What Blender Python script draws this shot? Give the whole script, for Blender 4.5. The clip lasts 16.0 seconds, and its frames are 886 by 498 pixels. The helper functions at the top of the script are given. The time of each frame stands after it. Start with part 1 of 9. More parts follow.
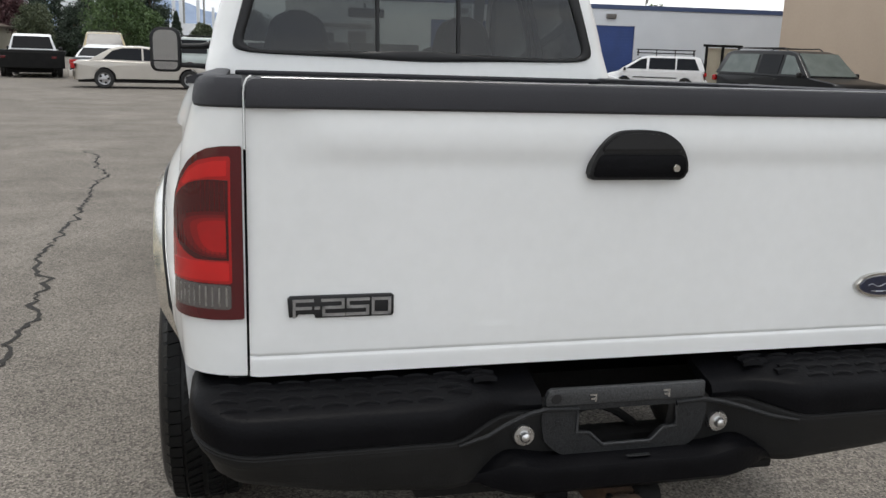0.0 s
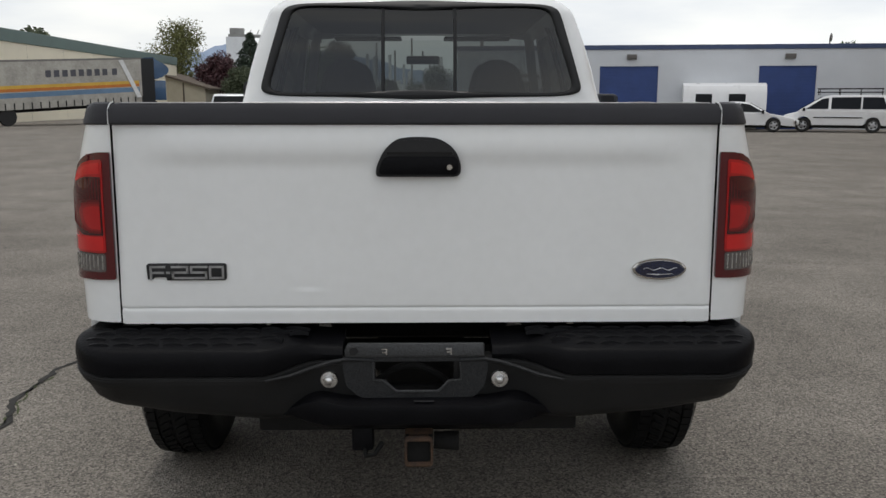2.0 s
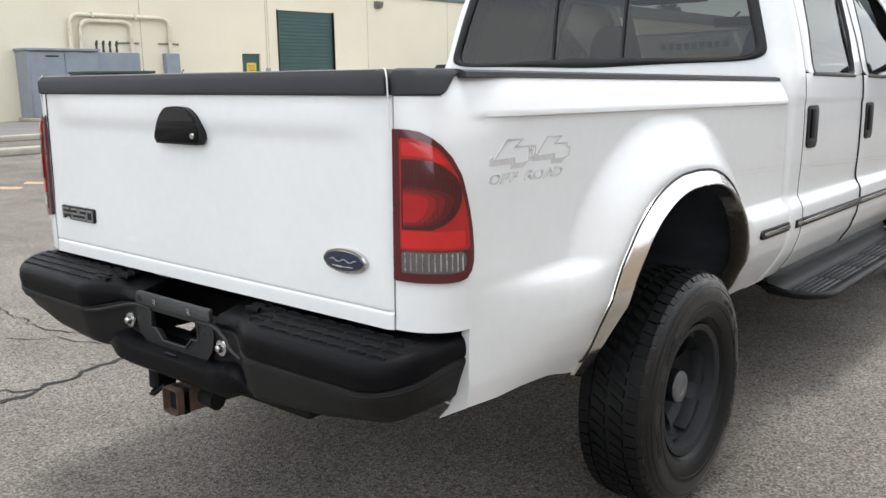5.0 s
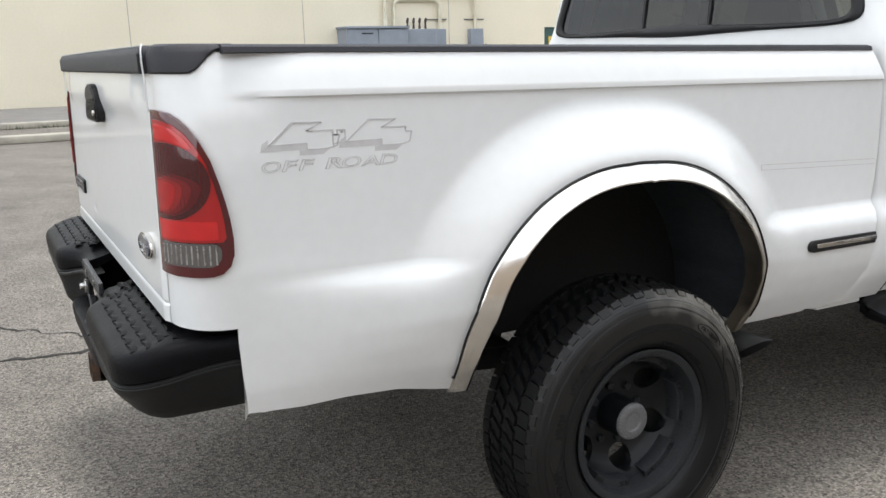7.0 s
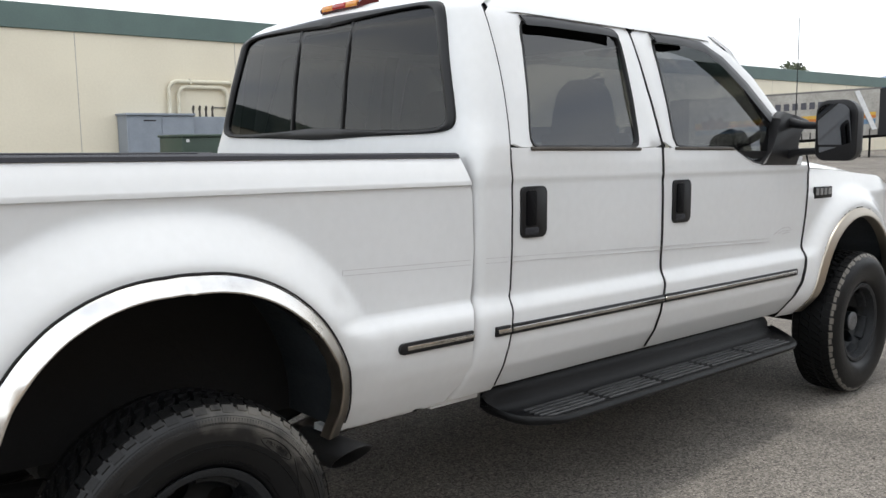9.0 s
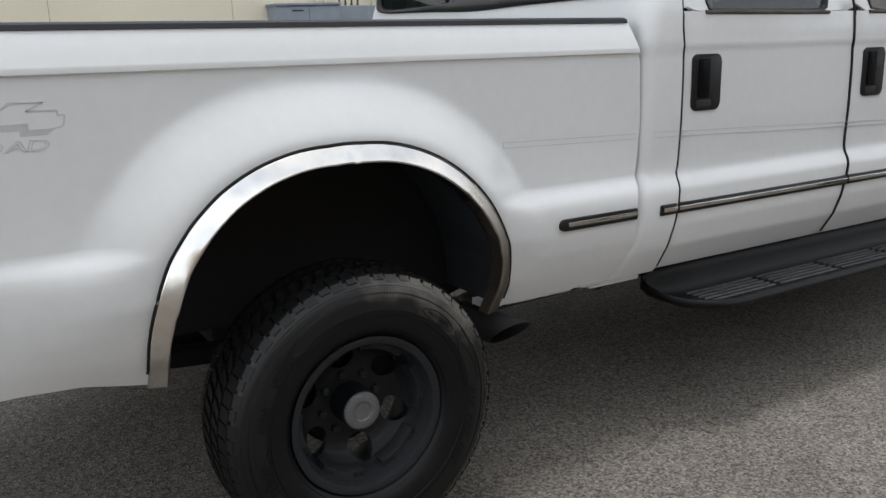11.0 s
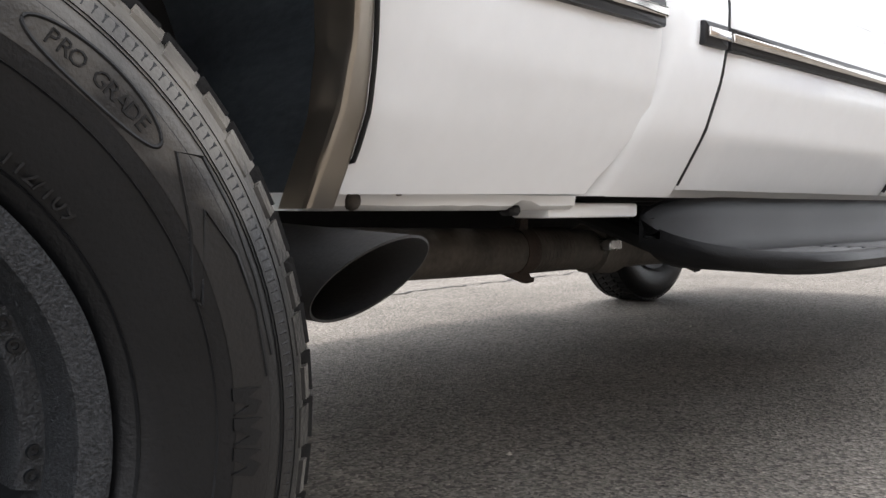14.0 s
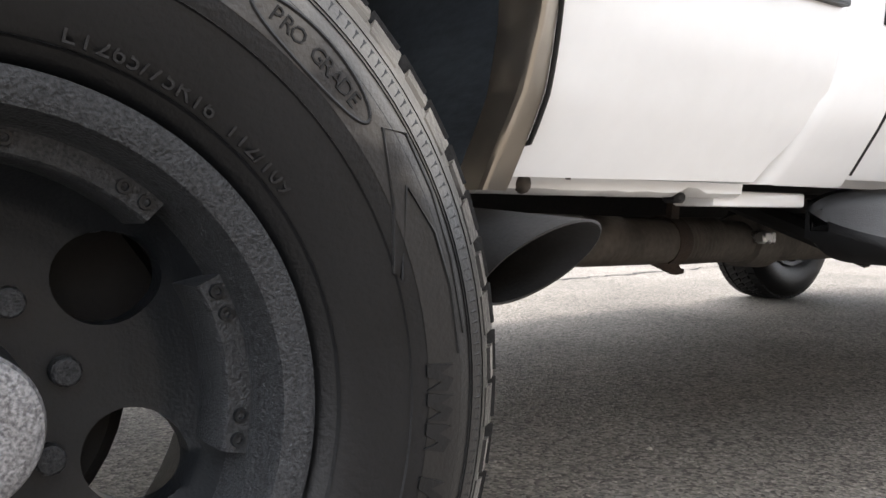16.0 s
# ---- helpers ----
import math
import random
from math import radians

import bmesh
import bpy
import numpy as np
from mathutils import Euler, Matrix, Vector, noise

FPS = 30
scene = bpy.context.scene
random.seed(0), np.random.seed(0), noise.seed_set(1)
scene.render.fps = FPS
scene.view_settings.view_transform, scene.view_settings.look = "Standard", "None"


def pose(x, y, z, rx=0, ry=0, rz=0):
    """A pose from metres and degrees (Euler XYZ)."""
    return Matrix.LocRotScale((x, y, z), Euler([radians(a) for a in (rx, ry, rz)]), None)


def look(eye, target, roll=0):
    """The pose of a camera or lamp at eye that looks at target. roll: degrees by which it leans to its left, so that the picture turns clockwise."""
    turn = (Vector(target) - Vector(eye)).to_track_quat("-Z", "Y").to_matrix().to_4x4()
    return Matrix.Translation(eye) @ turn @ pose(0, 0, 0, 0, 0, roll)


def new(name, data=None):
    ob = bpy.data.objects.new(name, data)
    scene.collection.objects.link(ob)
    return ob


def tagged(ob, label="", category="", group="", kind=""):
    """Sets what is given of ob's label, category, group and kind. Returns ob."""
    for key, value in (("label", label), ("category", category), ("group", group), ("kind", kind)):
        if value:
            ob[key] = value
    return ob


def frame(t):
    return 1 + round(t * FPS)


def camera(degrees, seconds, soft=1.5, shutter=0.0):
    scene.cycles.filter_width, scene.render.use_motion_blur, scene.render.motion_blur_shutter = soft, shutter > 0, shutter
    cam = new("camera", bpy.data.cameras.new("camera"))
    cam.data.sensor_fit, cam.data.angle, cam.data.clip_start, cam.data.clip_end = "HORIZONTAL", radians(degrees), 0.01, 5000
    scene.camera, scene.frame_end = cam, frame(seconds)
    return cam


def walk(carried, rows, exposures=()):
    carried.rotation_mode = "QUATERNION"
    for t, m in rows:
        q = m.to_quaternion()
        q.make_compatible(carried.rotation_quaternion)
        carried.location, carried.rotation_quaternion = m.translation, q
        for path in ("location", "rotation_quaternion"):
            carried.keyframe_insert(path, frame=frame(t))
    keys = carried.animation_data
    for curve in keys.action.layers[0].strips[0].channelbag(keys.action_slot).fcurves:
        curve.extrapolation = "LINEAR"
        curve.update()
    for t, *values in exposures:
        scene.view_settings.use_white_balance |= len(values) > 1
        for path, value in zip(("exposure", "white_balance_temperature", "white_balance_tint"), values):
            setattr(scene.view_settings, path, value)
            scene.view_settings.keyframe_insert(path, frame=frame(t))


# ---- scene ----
cam = camera(54.85, 16.0, soft=1.5)
# seconds, eye x y z, turn about x y z
PATH = [
    (0.0, -0.835, -1.708, 1.514, 77.09, -1.81, -13.30),
    (0.5, -0.807, -2.163, 1.489, 77.64, -1.40, -13.52),
    (1.0, -0.580, -2.386, 1.481, 79.14, -1.64, -10.29),
    (1.5, -0.274, -2.466, 1.479, 80.31, -2.41, -6.78),
    (2.0, 0.027, -2.333, 1.464, 80.14, -0.02, -1.08),
    (2.5, 0.325, -2.213, 1.460, 79.17, 0.34, 6.03),
    (3.0, 0.783, -2.193, 1.456, 79.65, 1.12, 15.51),
    (3.5, 1.135, -2.006, 1.424, 78.80, 0.33, 21.35),
    (4.0, 1.482, -1.819, 1.438, 77.99, -0.85, 26.46),
    (4.5, 1.905, -1.678, 1.454, 77.93, 0.66, 34.99),
    (5.0, 2.161, -1.426, 1.441, 78.57, 0.78, 39.79),
    (5.2, 2.264, -1.294, 1.444, 78.46, -0.33, 41.21),
    (7.5, 2.848, -0.097, 1.418, 77.50, 2.18, 63.27),
    (8.0, 2.992, 0.139, 1.443, 79.72, -0.07, 58.84),
    (8.5, 3.057, 0.240, 1.466, 82.06, 0.16, 51.09),
    (8.7, 3.066, 0.257, 1.469, 82.91, 0.63, 48.47),
    (11.0, 2.975, 0.253, 1.401, 75.65, 2.08, 57.88),
    (11.4, 2.741, 0.375, 1.393, 70.34, 1.31, 59.66),
    (11.5, 2.603, 0.379, 1.378, 70.64, 0.29, 56.26),
    (12.0, 2.445, 0.684, 1.343, 76.09, -0.90, 50.79),
    (12.5, 2.163, 0.941, 1.216, 76.30, -4.06, 54.59),
    (12.9, 1.865, 1.045, 0.990, 81.96, -0.62, 45.02),
    (13.0, 1.817, 1.081, 0.936, 81.45, -0.79, 45.50),
    (13.3, 1.693, 1.165, 0.694, 85.59, -0.20, 46.21),
    (13.5, 1.654, 1.194, 0.634, 87.79, 0.45, 47.04),
    (14.0, 1.645, 1.160, 0.560, 86.72, 0.88, 45.79),
    (14.5, 1.626, 1.138, 0.558, 87.92, 0.47, 49.75),
    (15.0, 1.615, 1.135, 0.553, 85.68, 0.15, 51.64),
    (15.5, 1.607, 1.138, 0.547, 85.81, -0.16, 52.01),
    (16.0, 1.601, 1.117, 0.552, 86.14, -0.13, 53.51),
]
# seconds, stops, kelvin, tint
EXPOSURES = [(0.0, 0.45, 6640, 10.0), (0.5, 0.60, 6640, 10.0), (1.0, 0.71, 6620, 10.0), (1.5, 0.20, 6640, 10.0), (2.0, -0.04, 6640, 10.0), (2.5, 0.35, 6460, 10.0), (3.5, 0.47, 6380, 9.5), (4.0, 0.53, 6410, 9.7), (4.5, 0.83, 6460, 9.9), (5.0, 0.97, 6500, 10.0), (7.5, 0.92, 6500, 10.0), (8.7, 0.78, 6484, 10.0), (11.0, 0.38, 6430, 10.0), (11.5, 0.84, 6465, 10.0), (12.0, 0.95, 6450, 10.0), (12.5, 0.80, 6480, 10.0), (13.0, 0.9, 6650, 10.5), (13.5, 1.02, 6600, 12.0), (14.0, 1.58, 6570, 13.0), (15.0, 2.02, 6570, 13.0), (16.0, 2.17, 6570, 13.0)]
walk(cam, [(t, pose(x, y, z, a, b, c)) for t, x, y, z, a, b, c in PATH], EXPOSURES)

# ---- world and sun: a bright overcast evening sky ----
world = bpy.data.worlds.new("overcast_sky")
scene.world = world
world.use_nodes = True
wn, wl = world.node_tree.nodes, world.node_tree.links
wn.clear()
w_out = wn.new("ShaderNodeOutputWorld")
w_bg = wn.new("ShaderNodeBackground")
w_sky = wn.new("ShaderNodeTexSky")
w_sky.sky_type = "NISHITA"
w_sky.sun_disc = False
w_sky.sun_elevation = radians(86)
w_sky.sun_rotation = radians(-27)
w_sky.dust_density = 4.0
w_tex = wn.new("ShaderNodeTexCoord")
w_map = wn.new("ShaderNodeMapping")
w_map.inputs["Scale"].default_value = (1.0, 1.0, 4.0)
w_noise = wn.new("ShaderNodeTexNoise")
w_noise.inputs["Scale"].default_value = 2.2
w_noise.inputs["Detail"].default_value = 6.0
w_ramp = wn.new("ShaderNodeValToRGB")
w_ramp.color_ramp.elements[0].position, w_ramp.color_ramp.elements[0].color = 0.35, (5.4, 5.9, 6.7, 1)
w_ramp.color_ramp.elements[1].position, w_ramp.color_ramp.elements[1].color = 0.68, (9.1, 9.2, 8.9, 1)
w_mix = wn.new("ShaderNodeMix")
w_mix.data_type = "RGBA"
w_mix.inputs["Factor"].default_value = 0.86
wl.new(w_tex.outputs["Generated"], w_map.inputs["Vector"])
wl.new(w_map.outputs["Vector"], w_noise.inputs["Vector"])
wl.new(w_noise.outputs["Fac"], w_ramp.inputs["Fac"])
wl.new(w_sky.outputs["Color"], w_mix.inputs["A"])
wl.new(w_ramp.outputs["Color"], w_mix.inputs["B"])
w_sep = wn.new("ShaderNodeSeparateXYZ")
w_grad = wn.new("ShaderNodeMapRange")
w_grad.inputs["From Min"].default_value, w_grad.inputs["From Max"].default_value = 0.0, 1.0
w_grad.inputs["To Min"].default_value, w_grad.inputs["To Max"].default_value = 1.19, 0.85
w_mul = wn.new("ShaderNodeVectorMath")
w_mul.operation = "SCALE"
wl.new(w_tex.outputs["Generated"], w_sep.inputs["Vector"])
wl.new(w_sep.outputs["Z"], w_grad.inputs["Value"])
wl.new(w_mix.outputs["Result"], w_mul.inputs[0])
w_dir = wn.new("ShaderNodeVectorMath")
w_dir.operation = "DOT_PRODUCT"
w_dir.inputs[1].default_value = (0.07, -0.13, 0.0)
w_sum = wn.new("ShaderNodeMath")
w_sum.operation = "ADD"
wl.new(w_tex.outputs["Generated"], w_dir.inputs[0])
wl.new(w_dir.outputs["Value"], w_sum.inputs[0])
wl.new(w_grad.outputs["Result"], w_sum.inputs[1])
wl.new(w_sum.outputs[0], w_mul.inputs["Scale"])
wl.new(w_mul.outputs["Vector"], w_bg.inputs["Color"])
w_bg.inputs["Strength"].default_value = 0.132
wl.new(w_bg.outputs["Background"], w_out.inputs["Surface"])

sun = new("sun", bpy.data.lights.new("sun", "SUN"))
sun.data.energy, sun.data.angle, sun.data.color = 0.92, radians(13), (1.0, 0.985, 0.96)
sun.matrix_world = look((-0.6, 1.2, 22), (0, 0, 0))


# ---- materials ----
def mat(name, c1, c2=None, scale=6.0, rough=(0.5, 0.6), metal=0.0, bump=0.0, bscale=60.0, coat=0.0, spec=0.5, detail=5.0, stretch=None, sheen=0.0):
    """Two colours mixed by noise at two sizes, with roughness variation and fine relief."""
    m = bpy.data.materials.new(name)
    m.use_nodes = True
    nt, n = m.node_tree, m.node_tree.nodes
    b = n["Principled BSDF"]
    c2 = c2 or tuple(v * 0.8 for v in c1)
    tc = n.new("ShaderNodeTexCoord")
    src = tc.outputs["Object"]
    if stretch:
        mp = n.new("ShaderNodeMapping")
        mp.inputs["Scale"].default_value = stretch
        nt.links.new(src, mp.inputs["Vector"])
        src = mp.outputs["Vector"]
    big, fine = n.new("ShaderNodeTexNoise"), n.new("ShaderNodeTexNoise")
    big.inputs["Scale"].default_value, big.inputs["Detail"].default_value = scale, detail
    fine.inputs["Scale"].default_value, fine.inputs["Detail"].default_value = bscale, 3.0
    for k in (big, fine):
        nt.links.new(src, k.inputs["Vector"])
    add = n.new("ShaderNodeMath")
    add.operation = "MULTIPLY_ADD"
    add.inputs[1].default_value = 0.35
    nt.links.new(fine.outputs["Fac"], add.inputs[0])
    sub = n.new("ShaderNodeMath")
    sub.operation = "MULTIPLY"
    sub.inputs[1].default_value = 0.65
    nt.links.new(big.outputs["Fac"], sub.inputs[0])
    nt.links.new(sub.outputs[0], add.inputs[2])
    ramp = n.new("ShaderNodeValToRGB")
    ramp.color_ramp.elements[0].position, ramp.color_ramp.elements[0].color = 0.36, (*c2, 1)
    ramp.color_ramp.elements[1].position, ramp.color_ramp.elements[1].color = 0.62, (*c1, 1)
    nt.links.new(add.outputs[0], ramp.inputs["Fac"])
    nt.links.new(ramp.outputs["Color"], b.inputs["Base Color"])
    mr = n.new("ShaderNodeMapRange")
    mr.inputs["To Min"].default_value, mr.inputs["To Max"].default_value = rough
    nt.links.new(big.outputs["Fac"], mr.inputs["Value"])
    nt.links.new(mr.outputs["Result"], b.inputs["Roughness"])
    b.inputs["Metallic"].default_value = metal
    b.inputs["Specular IOR Level"].default_value = spec
    b.inputs["Coat Weight"].default_value = coat
    b.inputs["Coat Roughness"].default_value = 0.06
    b.inputs["Sheen Weight"].default_value = sheen
    b.inputs["Sheen Roughness"].default_value = 0.45
    if bump:
        bp = n.new("ShaderNodeBump")
        bp.inputs["Strength"].default_value = bump
        bp.inputs["Distance"].default_value = 0.004
        nt.links.new(fine.outputs["Fac"], bp.inputs["Height"])
        nt.links.new(bp.outputs["Normal"], b.inputs["Normal"])
    return m


def tinted(name, tint, gloss=0.03, base=0.04):
    """A pane: light goes through it tinted, and it mirrors more at a slant."""
    m = bpy.data.materials.new(name)
    m.use_nodes = True
    nt, n = m.node_tree, m.node_tree.nodes
    n.clear()
    out, mix = n.new("ShaderNodeOutputMaterial"), n.new("ShaderNodeMixShader")
    tr, gl, lw = n.new("ShaderNodeBsdfTransparent"), n.new("ShaderNodeBsdfGlossy"), n.new("ShaderNodeLayerWeight")
    tr.inputs["Color"].default_value = (*tint, 1)
    gl.inputs["Roughness"].default_value = gloss
    lw.inputs["Blend"].default_value = 0.5
    pw, ma = n.new("ShaderNodeMath"), n.new("ShaderNodeMath")
    pw.operation, ma.operation = "POWER", "MULTIPLY_ADD"
    pw.inputs[1].default_value = 5.0
    ma.inputs[1].default_value, ma.inputs[2].default_value = 1 - base, base
    nt.links.new(lw.outputs["Facing"], pw.inputs[0])
    nt.links.new(pw.outputs[0], ma.inputs[0])
    nt.links.new(ma.outputs[0], mix.inputs[0])
    nt.links.new(tr.outputs[0], mix.inputs[1])
    nt.links.new(gl.outputs[0], mix.inputs[2])
    nt.links.new(mix.outputs[0], out.inputs["Surface"])
    return m


def lens_mat(name, c, rough=0.1, emission=0.0):
    m = bpy.data.materials.new(name)
    m.use_nodes = True
    nt, n = m.node_tree, m.node_tree.nodes
    b = n["Principled BSDF"]
    tc, wv = n.new("ShaderNodeTexCoord"), n.new("ShaderNodeTexNoise")
    wv.inputs["Scale"].default_value = 25
    nt.links.new(tc.outputs["Object"], wv.inputs["Vector"])
    ramp = n.new("ShaderNodeValToRGB")
    ramp.color_ramp.elements[0].color = (*[v * 0.75 for v in c], 1)
    ramp.color_ramp.elements[1].color = (*c, 1)
    nt.links.new(wv.outputs["Fac"], ramp.inputs["Fac"])
    nt.links.new(ramp.outputs["Color"], b.inputs["Base Color"])
    b.inputs["Roughness"].default_value = rough
    b.inputs["Coat Weight"].default_value = 0.6
    return m


WHITE = mat("white_paint", (0.745, 0.753, 0.755), (0.705, 0.713, 0.712), 1.6, (0.36, 0.46), coat=0.8, bscale=30, spec=0.2)
CAP = mat("charcoal_plastic", (0.028, 0.028, 0.033), (0.020, 0.020, 0.024), 5, (0.5, 0.6), bump=0.25, bscale=500, spec=0.3)
RUBBER = mat("black_step_pad", (0.0045, 0.0045, 0.0055), (0.0025, 0.0025, 0.0033), 8, (0.36, 0.55), bump=0.3, bscale=140, spec=0.08)
BUMPER = mat("dark_grey_bumper", (0.0155, 0.0155, 0.0157), (0.0103, 0.0102, 0.0104), 6, (0.45, 0.58), bump=0.35, bscale=380, spec=0.16)
HAMMER = mat("hammertone_grey", (0.060, 0.062, 0.065), (0.020, 0.021, 0.023), 260, (0.32, 0.5), metal=0.35, bump=0.5, bscale=420, detail=1)
WHEELBLACK = mat("black_wheel_enamel", (0.0075, 0.0089, 0.0108), (0.0047, 0.0057, 0.0071), 20, (0.32, 0.45), bump=0.15, bscale=300, spec=0.28)
TYRE = mat("tyre_rubber", (0.0050, 0.0054, 0.0062), (0.0030, 0.0033, 0.0038), 9, (0.34, 0.48), bump=0.2, bscale=220, spec=0.26)
DUSTLIT_RUBBER = mat("dusty_lit_shoulder_rubber", (0.0066, 0.0066, 0.0067), (0.0038, 0.0038, 0.0039), 16, (0.35, 0.5), bump=0.3, bscale=160, spec=0.35, sheen=0.35)
DUSTLIT_BAND = mat("dusty_lit_sidewall_rubber", (0.0056, 0.0058, 0.0062), (0.0034, 0.0036, 0.0040), 12, (0.3, 0.42), bump=0.15, bscale=260, spec=0.42, sheen=0.3)
for k in (DUSTLIT_BAND, DUSTLIT_RUBBER):
    k.node_tree.nodes["Principled BSDF"].inputs["Sheen Roughness"].default_value = 0.25
    k.node_tree.nodes["Principled BSDF"].inputs["Sheen Tint"].default_value = (1.0, 0.94, 0.84, 1)
RIMGREY = mat("speckled_rim_enamel", (0.034, 0.0365, 0.040), (0.011, 0.0119, 0.0134), 300, (0.35, 0.5), metal=0.2, bump=0.5, bscale=480, detail=1, spec=0.25)
BRACKET = mat("dark_hammertone", (0.026, 0.027, 0.029), (0.010, 0.0105, 0.0115), 260, (0.34, 0.5), metal=0.25, bump=0.5, bscale=420, detail=1, spec=0.3)
TREAD = mat("worn_tread_rubber", (0.0085, 0.0085, 0.0087), (0.0050, 0.0050, 0.0052), 14, (0.5, 0.66), bump=0.3, bscale=200, spec=0.14)
CHROME = mat("chrome", (0.62, 0.60, 0.57), (0.48, 0.46, 0.43), 5, (0.10, 0.2), metal=1.0, bscale=40)
ARCHMETAL = mat("worn_steel_trim", (0.86, 0.84, 0.80), (0.72, 0.69, 0.65), 7, (0.12, 0.22), metal=1.0, bump=0.05, bscale=22)


def tint_along(m, y0, y1, colour, rough, axis=(0, 1, 0)):
    """Blends in another colour and roughness from y0 to y1 along an axis, broken up by noise."""
    nt, n = m.node_tree, m.node_tree.nodes
    b = n["Principled BSDF"]
    tc, no = n.new("ShaderNodeTexCoord"), n.new("ShaderNodeTexNoise")
    no.inputs["Scale"].default_value = 14
    nt.links.new(tc.outputs["Object"], no.inputs["Vector"])
    wob = n.new("ShaderNodeMath")
    wob.operation = "MULTIPLY_ADD"
    wob.inputs[1].default_value = 0.20
    nt.links.new(no.outputs["Fac"], wob.inputs[0])
    lean = n.new("ShaderNodeVectorMath")
    lean.operation = "DOT_PRODUCT"
    lean.inputs[1].default_value = axis
    nt.links.new(tc.outputs["Object"], lean.inputs[0])
    nt.links.new(lean.outputs["Value"], wob.inputs[2])
    mr = n.new("ShaderNodeMapRange")
    mr.inputs["From Min"].default_value, mr.inputs["From Max"].default_value = y0 + 0.10, y1 + 0.10
    nt.links.new(wob.outputs[0], mr.inputs["Value"])
    for socket, value in (("Base Color", (*colour, 1)), ("Roughness", rough)):
        old = b.inputs[socket].links[0].from_socket
        mx = n.new("ShaderNodeMix")
        mx.data_type = "RGBA" if socket == "Base Color" else "FLOAT"
        k = (6, 7, 2) if socket == "Base Color" else (2, 3, 0)
        nt.links.new(mr.outputs["Result"], mx.inputs[0])
        nt.links.new(old, mx.inputs[k[0]])
        mx.inputs[k[1]].default_value = value
        nt.links.new(mx.outputs[k[2]], b.inputs[socket])


# trim browner and duller towards its front end
tint_along(ARCHMETAL, 1.40, 1.66, (0.42, 0.375, 0.315), 0.36)
# tyre film: part dust, part the light falling on its upper front, painted in
for dusty, low, high, film in ((DUSTLIT_RUBBER, 1.34, 1.43, (0.14, 0.129, 0.112)), (DUSTLIT_BAND, 1.32, 1.42, (0.125, 0.116, 0.101))):
    tint_along(dusty, low, high, film, 0.42, (0, 0.6, 0.8))

SEAL = mat("black_seal", (0.012, 0.012, 0.013), (0.008, 0.008, 0.009), 8, (0.35, 0.5), bscale=90, spec=0.3)
DARK = mat("underbody_black", (0.011, 0.0107, 0.0105), (0.006, 0.006, 0.006), 5, (0.75, 0.9), bump=0.4, bscale=60, spec=0.2)
# inner wheel-well wall, darker than the rest of the underbody
WELLDARK = mat("wheel_well_black", (0.0048, 0.0050, 0.0056), (0.0026, 0.0027, 0.0030), 5, (0.7, 0.85), bump=0.4, bscale=60)
LINER = mat("wheel_liner", (0.046, 0.055, 0.064), (0.020, 0.024, 0.029), 4, (0.4, 0.6), bump=0.4, bscale=35, stretch=(1, 1, 3))
HUBGREY = mat("hub_cap_grey", (0.21, 0.21, 0.215), (0.062, 0.062, 0.066), 330, (0.4, 0.5), metal=0.3, bump=0.4, bscale=420, detail=1)
BOARD = mat("black_step_plastic", (0.0065, 0.0067, 0.0073), (0.0045, 0.0047, 0.0051), 6, (0.36, 0.48), bump=0.2, bscale=420, spec=0.18)
# ribs paler than the board: their sky highlight is painted into this grey
RIBGREY = mat("rib_highlight_plastic", (0.062, 0.062, 0.064), (0.026, 0.026, 0.027), 30, (0.4, 0.55), bump=0.25, bscale=300, spec=0.3)
DARKRUST = mat("dark_rusty_steel", (0.042, 0.026, 0.018), (0.018, 0.013, 0.010), 26, (0.75, 0.95), bump=0.6, bscale=180)
SATIN = mat("satin_black_exhaust", (0.030, 0.030, 0.031), (0.019, 0.019, 0.019), 9, (0.5, 0.62), bump=0.15, bscale=200)
RUST = mat("rusty_steel", (0.066, 0.034, 0.017), (0.020, 0.012, 0.008), 26, (0.75, 0.95), bump=0.6, bscale=180)
DIRTYSTEEL = mat("dirty_pipe_steel", (0.10, 0.088, 0.075), (0.045, 0.038, 0.032), 14, (0.6, 0.8), metal=0.3, bump=0.3, bscale=90)
GALV = mat("zinc_bolt", (0.62, 0.62, 0.62), (0.40, 0.40, 0.40), 40, (0.2, 0.35), metal=1.0)
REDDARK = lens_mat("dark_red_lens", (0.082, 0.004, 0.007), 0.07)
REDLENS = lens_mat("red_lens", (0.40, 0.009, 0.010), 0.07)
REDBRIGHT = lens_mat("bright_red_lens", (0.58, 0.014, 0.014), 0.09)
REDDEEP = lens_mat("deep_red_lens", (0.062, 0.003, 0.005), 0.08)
# REDHALF, REDMID and REDGLOW step up the glow painted inside the lamp bowl
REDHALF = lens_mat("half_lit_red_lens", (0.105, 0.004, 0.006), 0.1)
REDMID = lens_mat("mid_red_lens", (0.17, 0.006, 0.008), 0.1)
REDGLOW = lens_mat("painted_glow_red_lens", (0.27, 0.008, 0.009), 0.1)
CLEARLENS = lens_mat("clear_lens", (0.105, 0.095, 0.092), 0.12)
AMBER = lens_mat("amber_lens", (0.80, 0.30, 0.04), 0.2)
GLASS = tinted("dark_tinted_glass", (0.10, 0.108, 0.102), 0.02, 0.05)
GLASS_SLIDER = tinted("lighter_tinted_glass", (0.20, 0.214, 0.197), 0.02, 0.05)
GLASS_SIDE = tinted("side_tinted_glass", (0.11, 0.111, 0.110), 0.03, 0.10)
GLASS_CLEAR = tinted("windscreen_glass", (0.86, 0.9, 0.88))
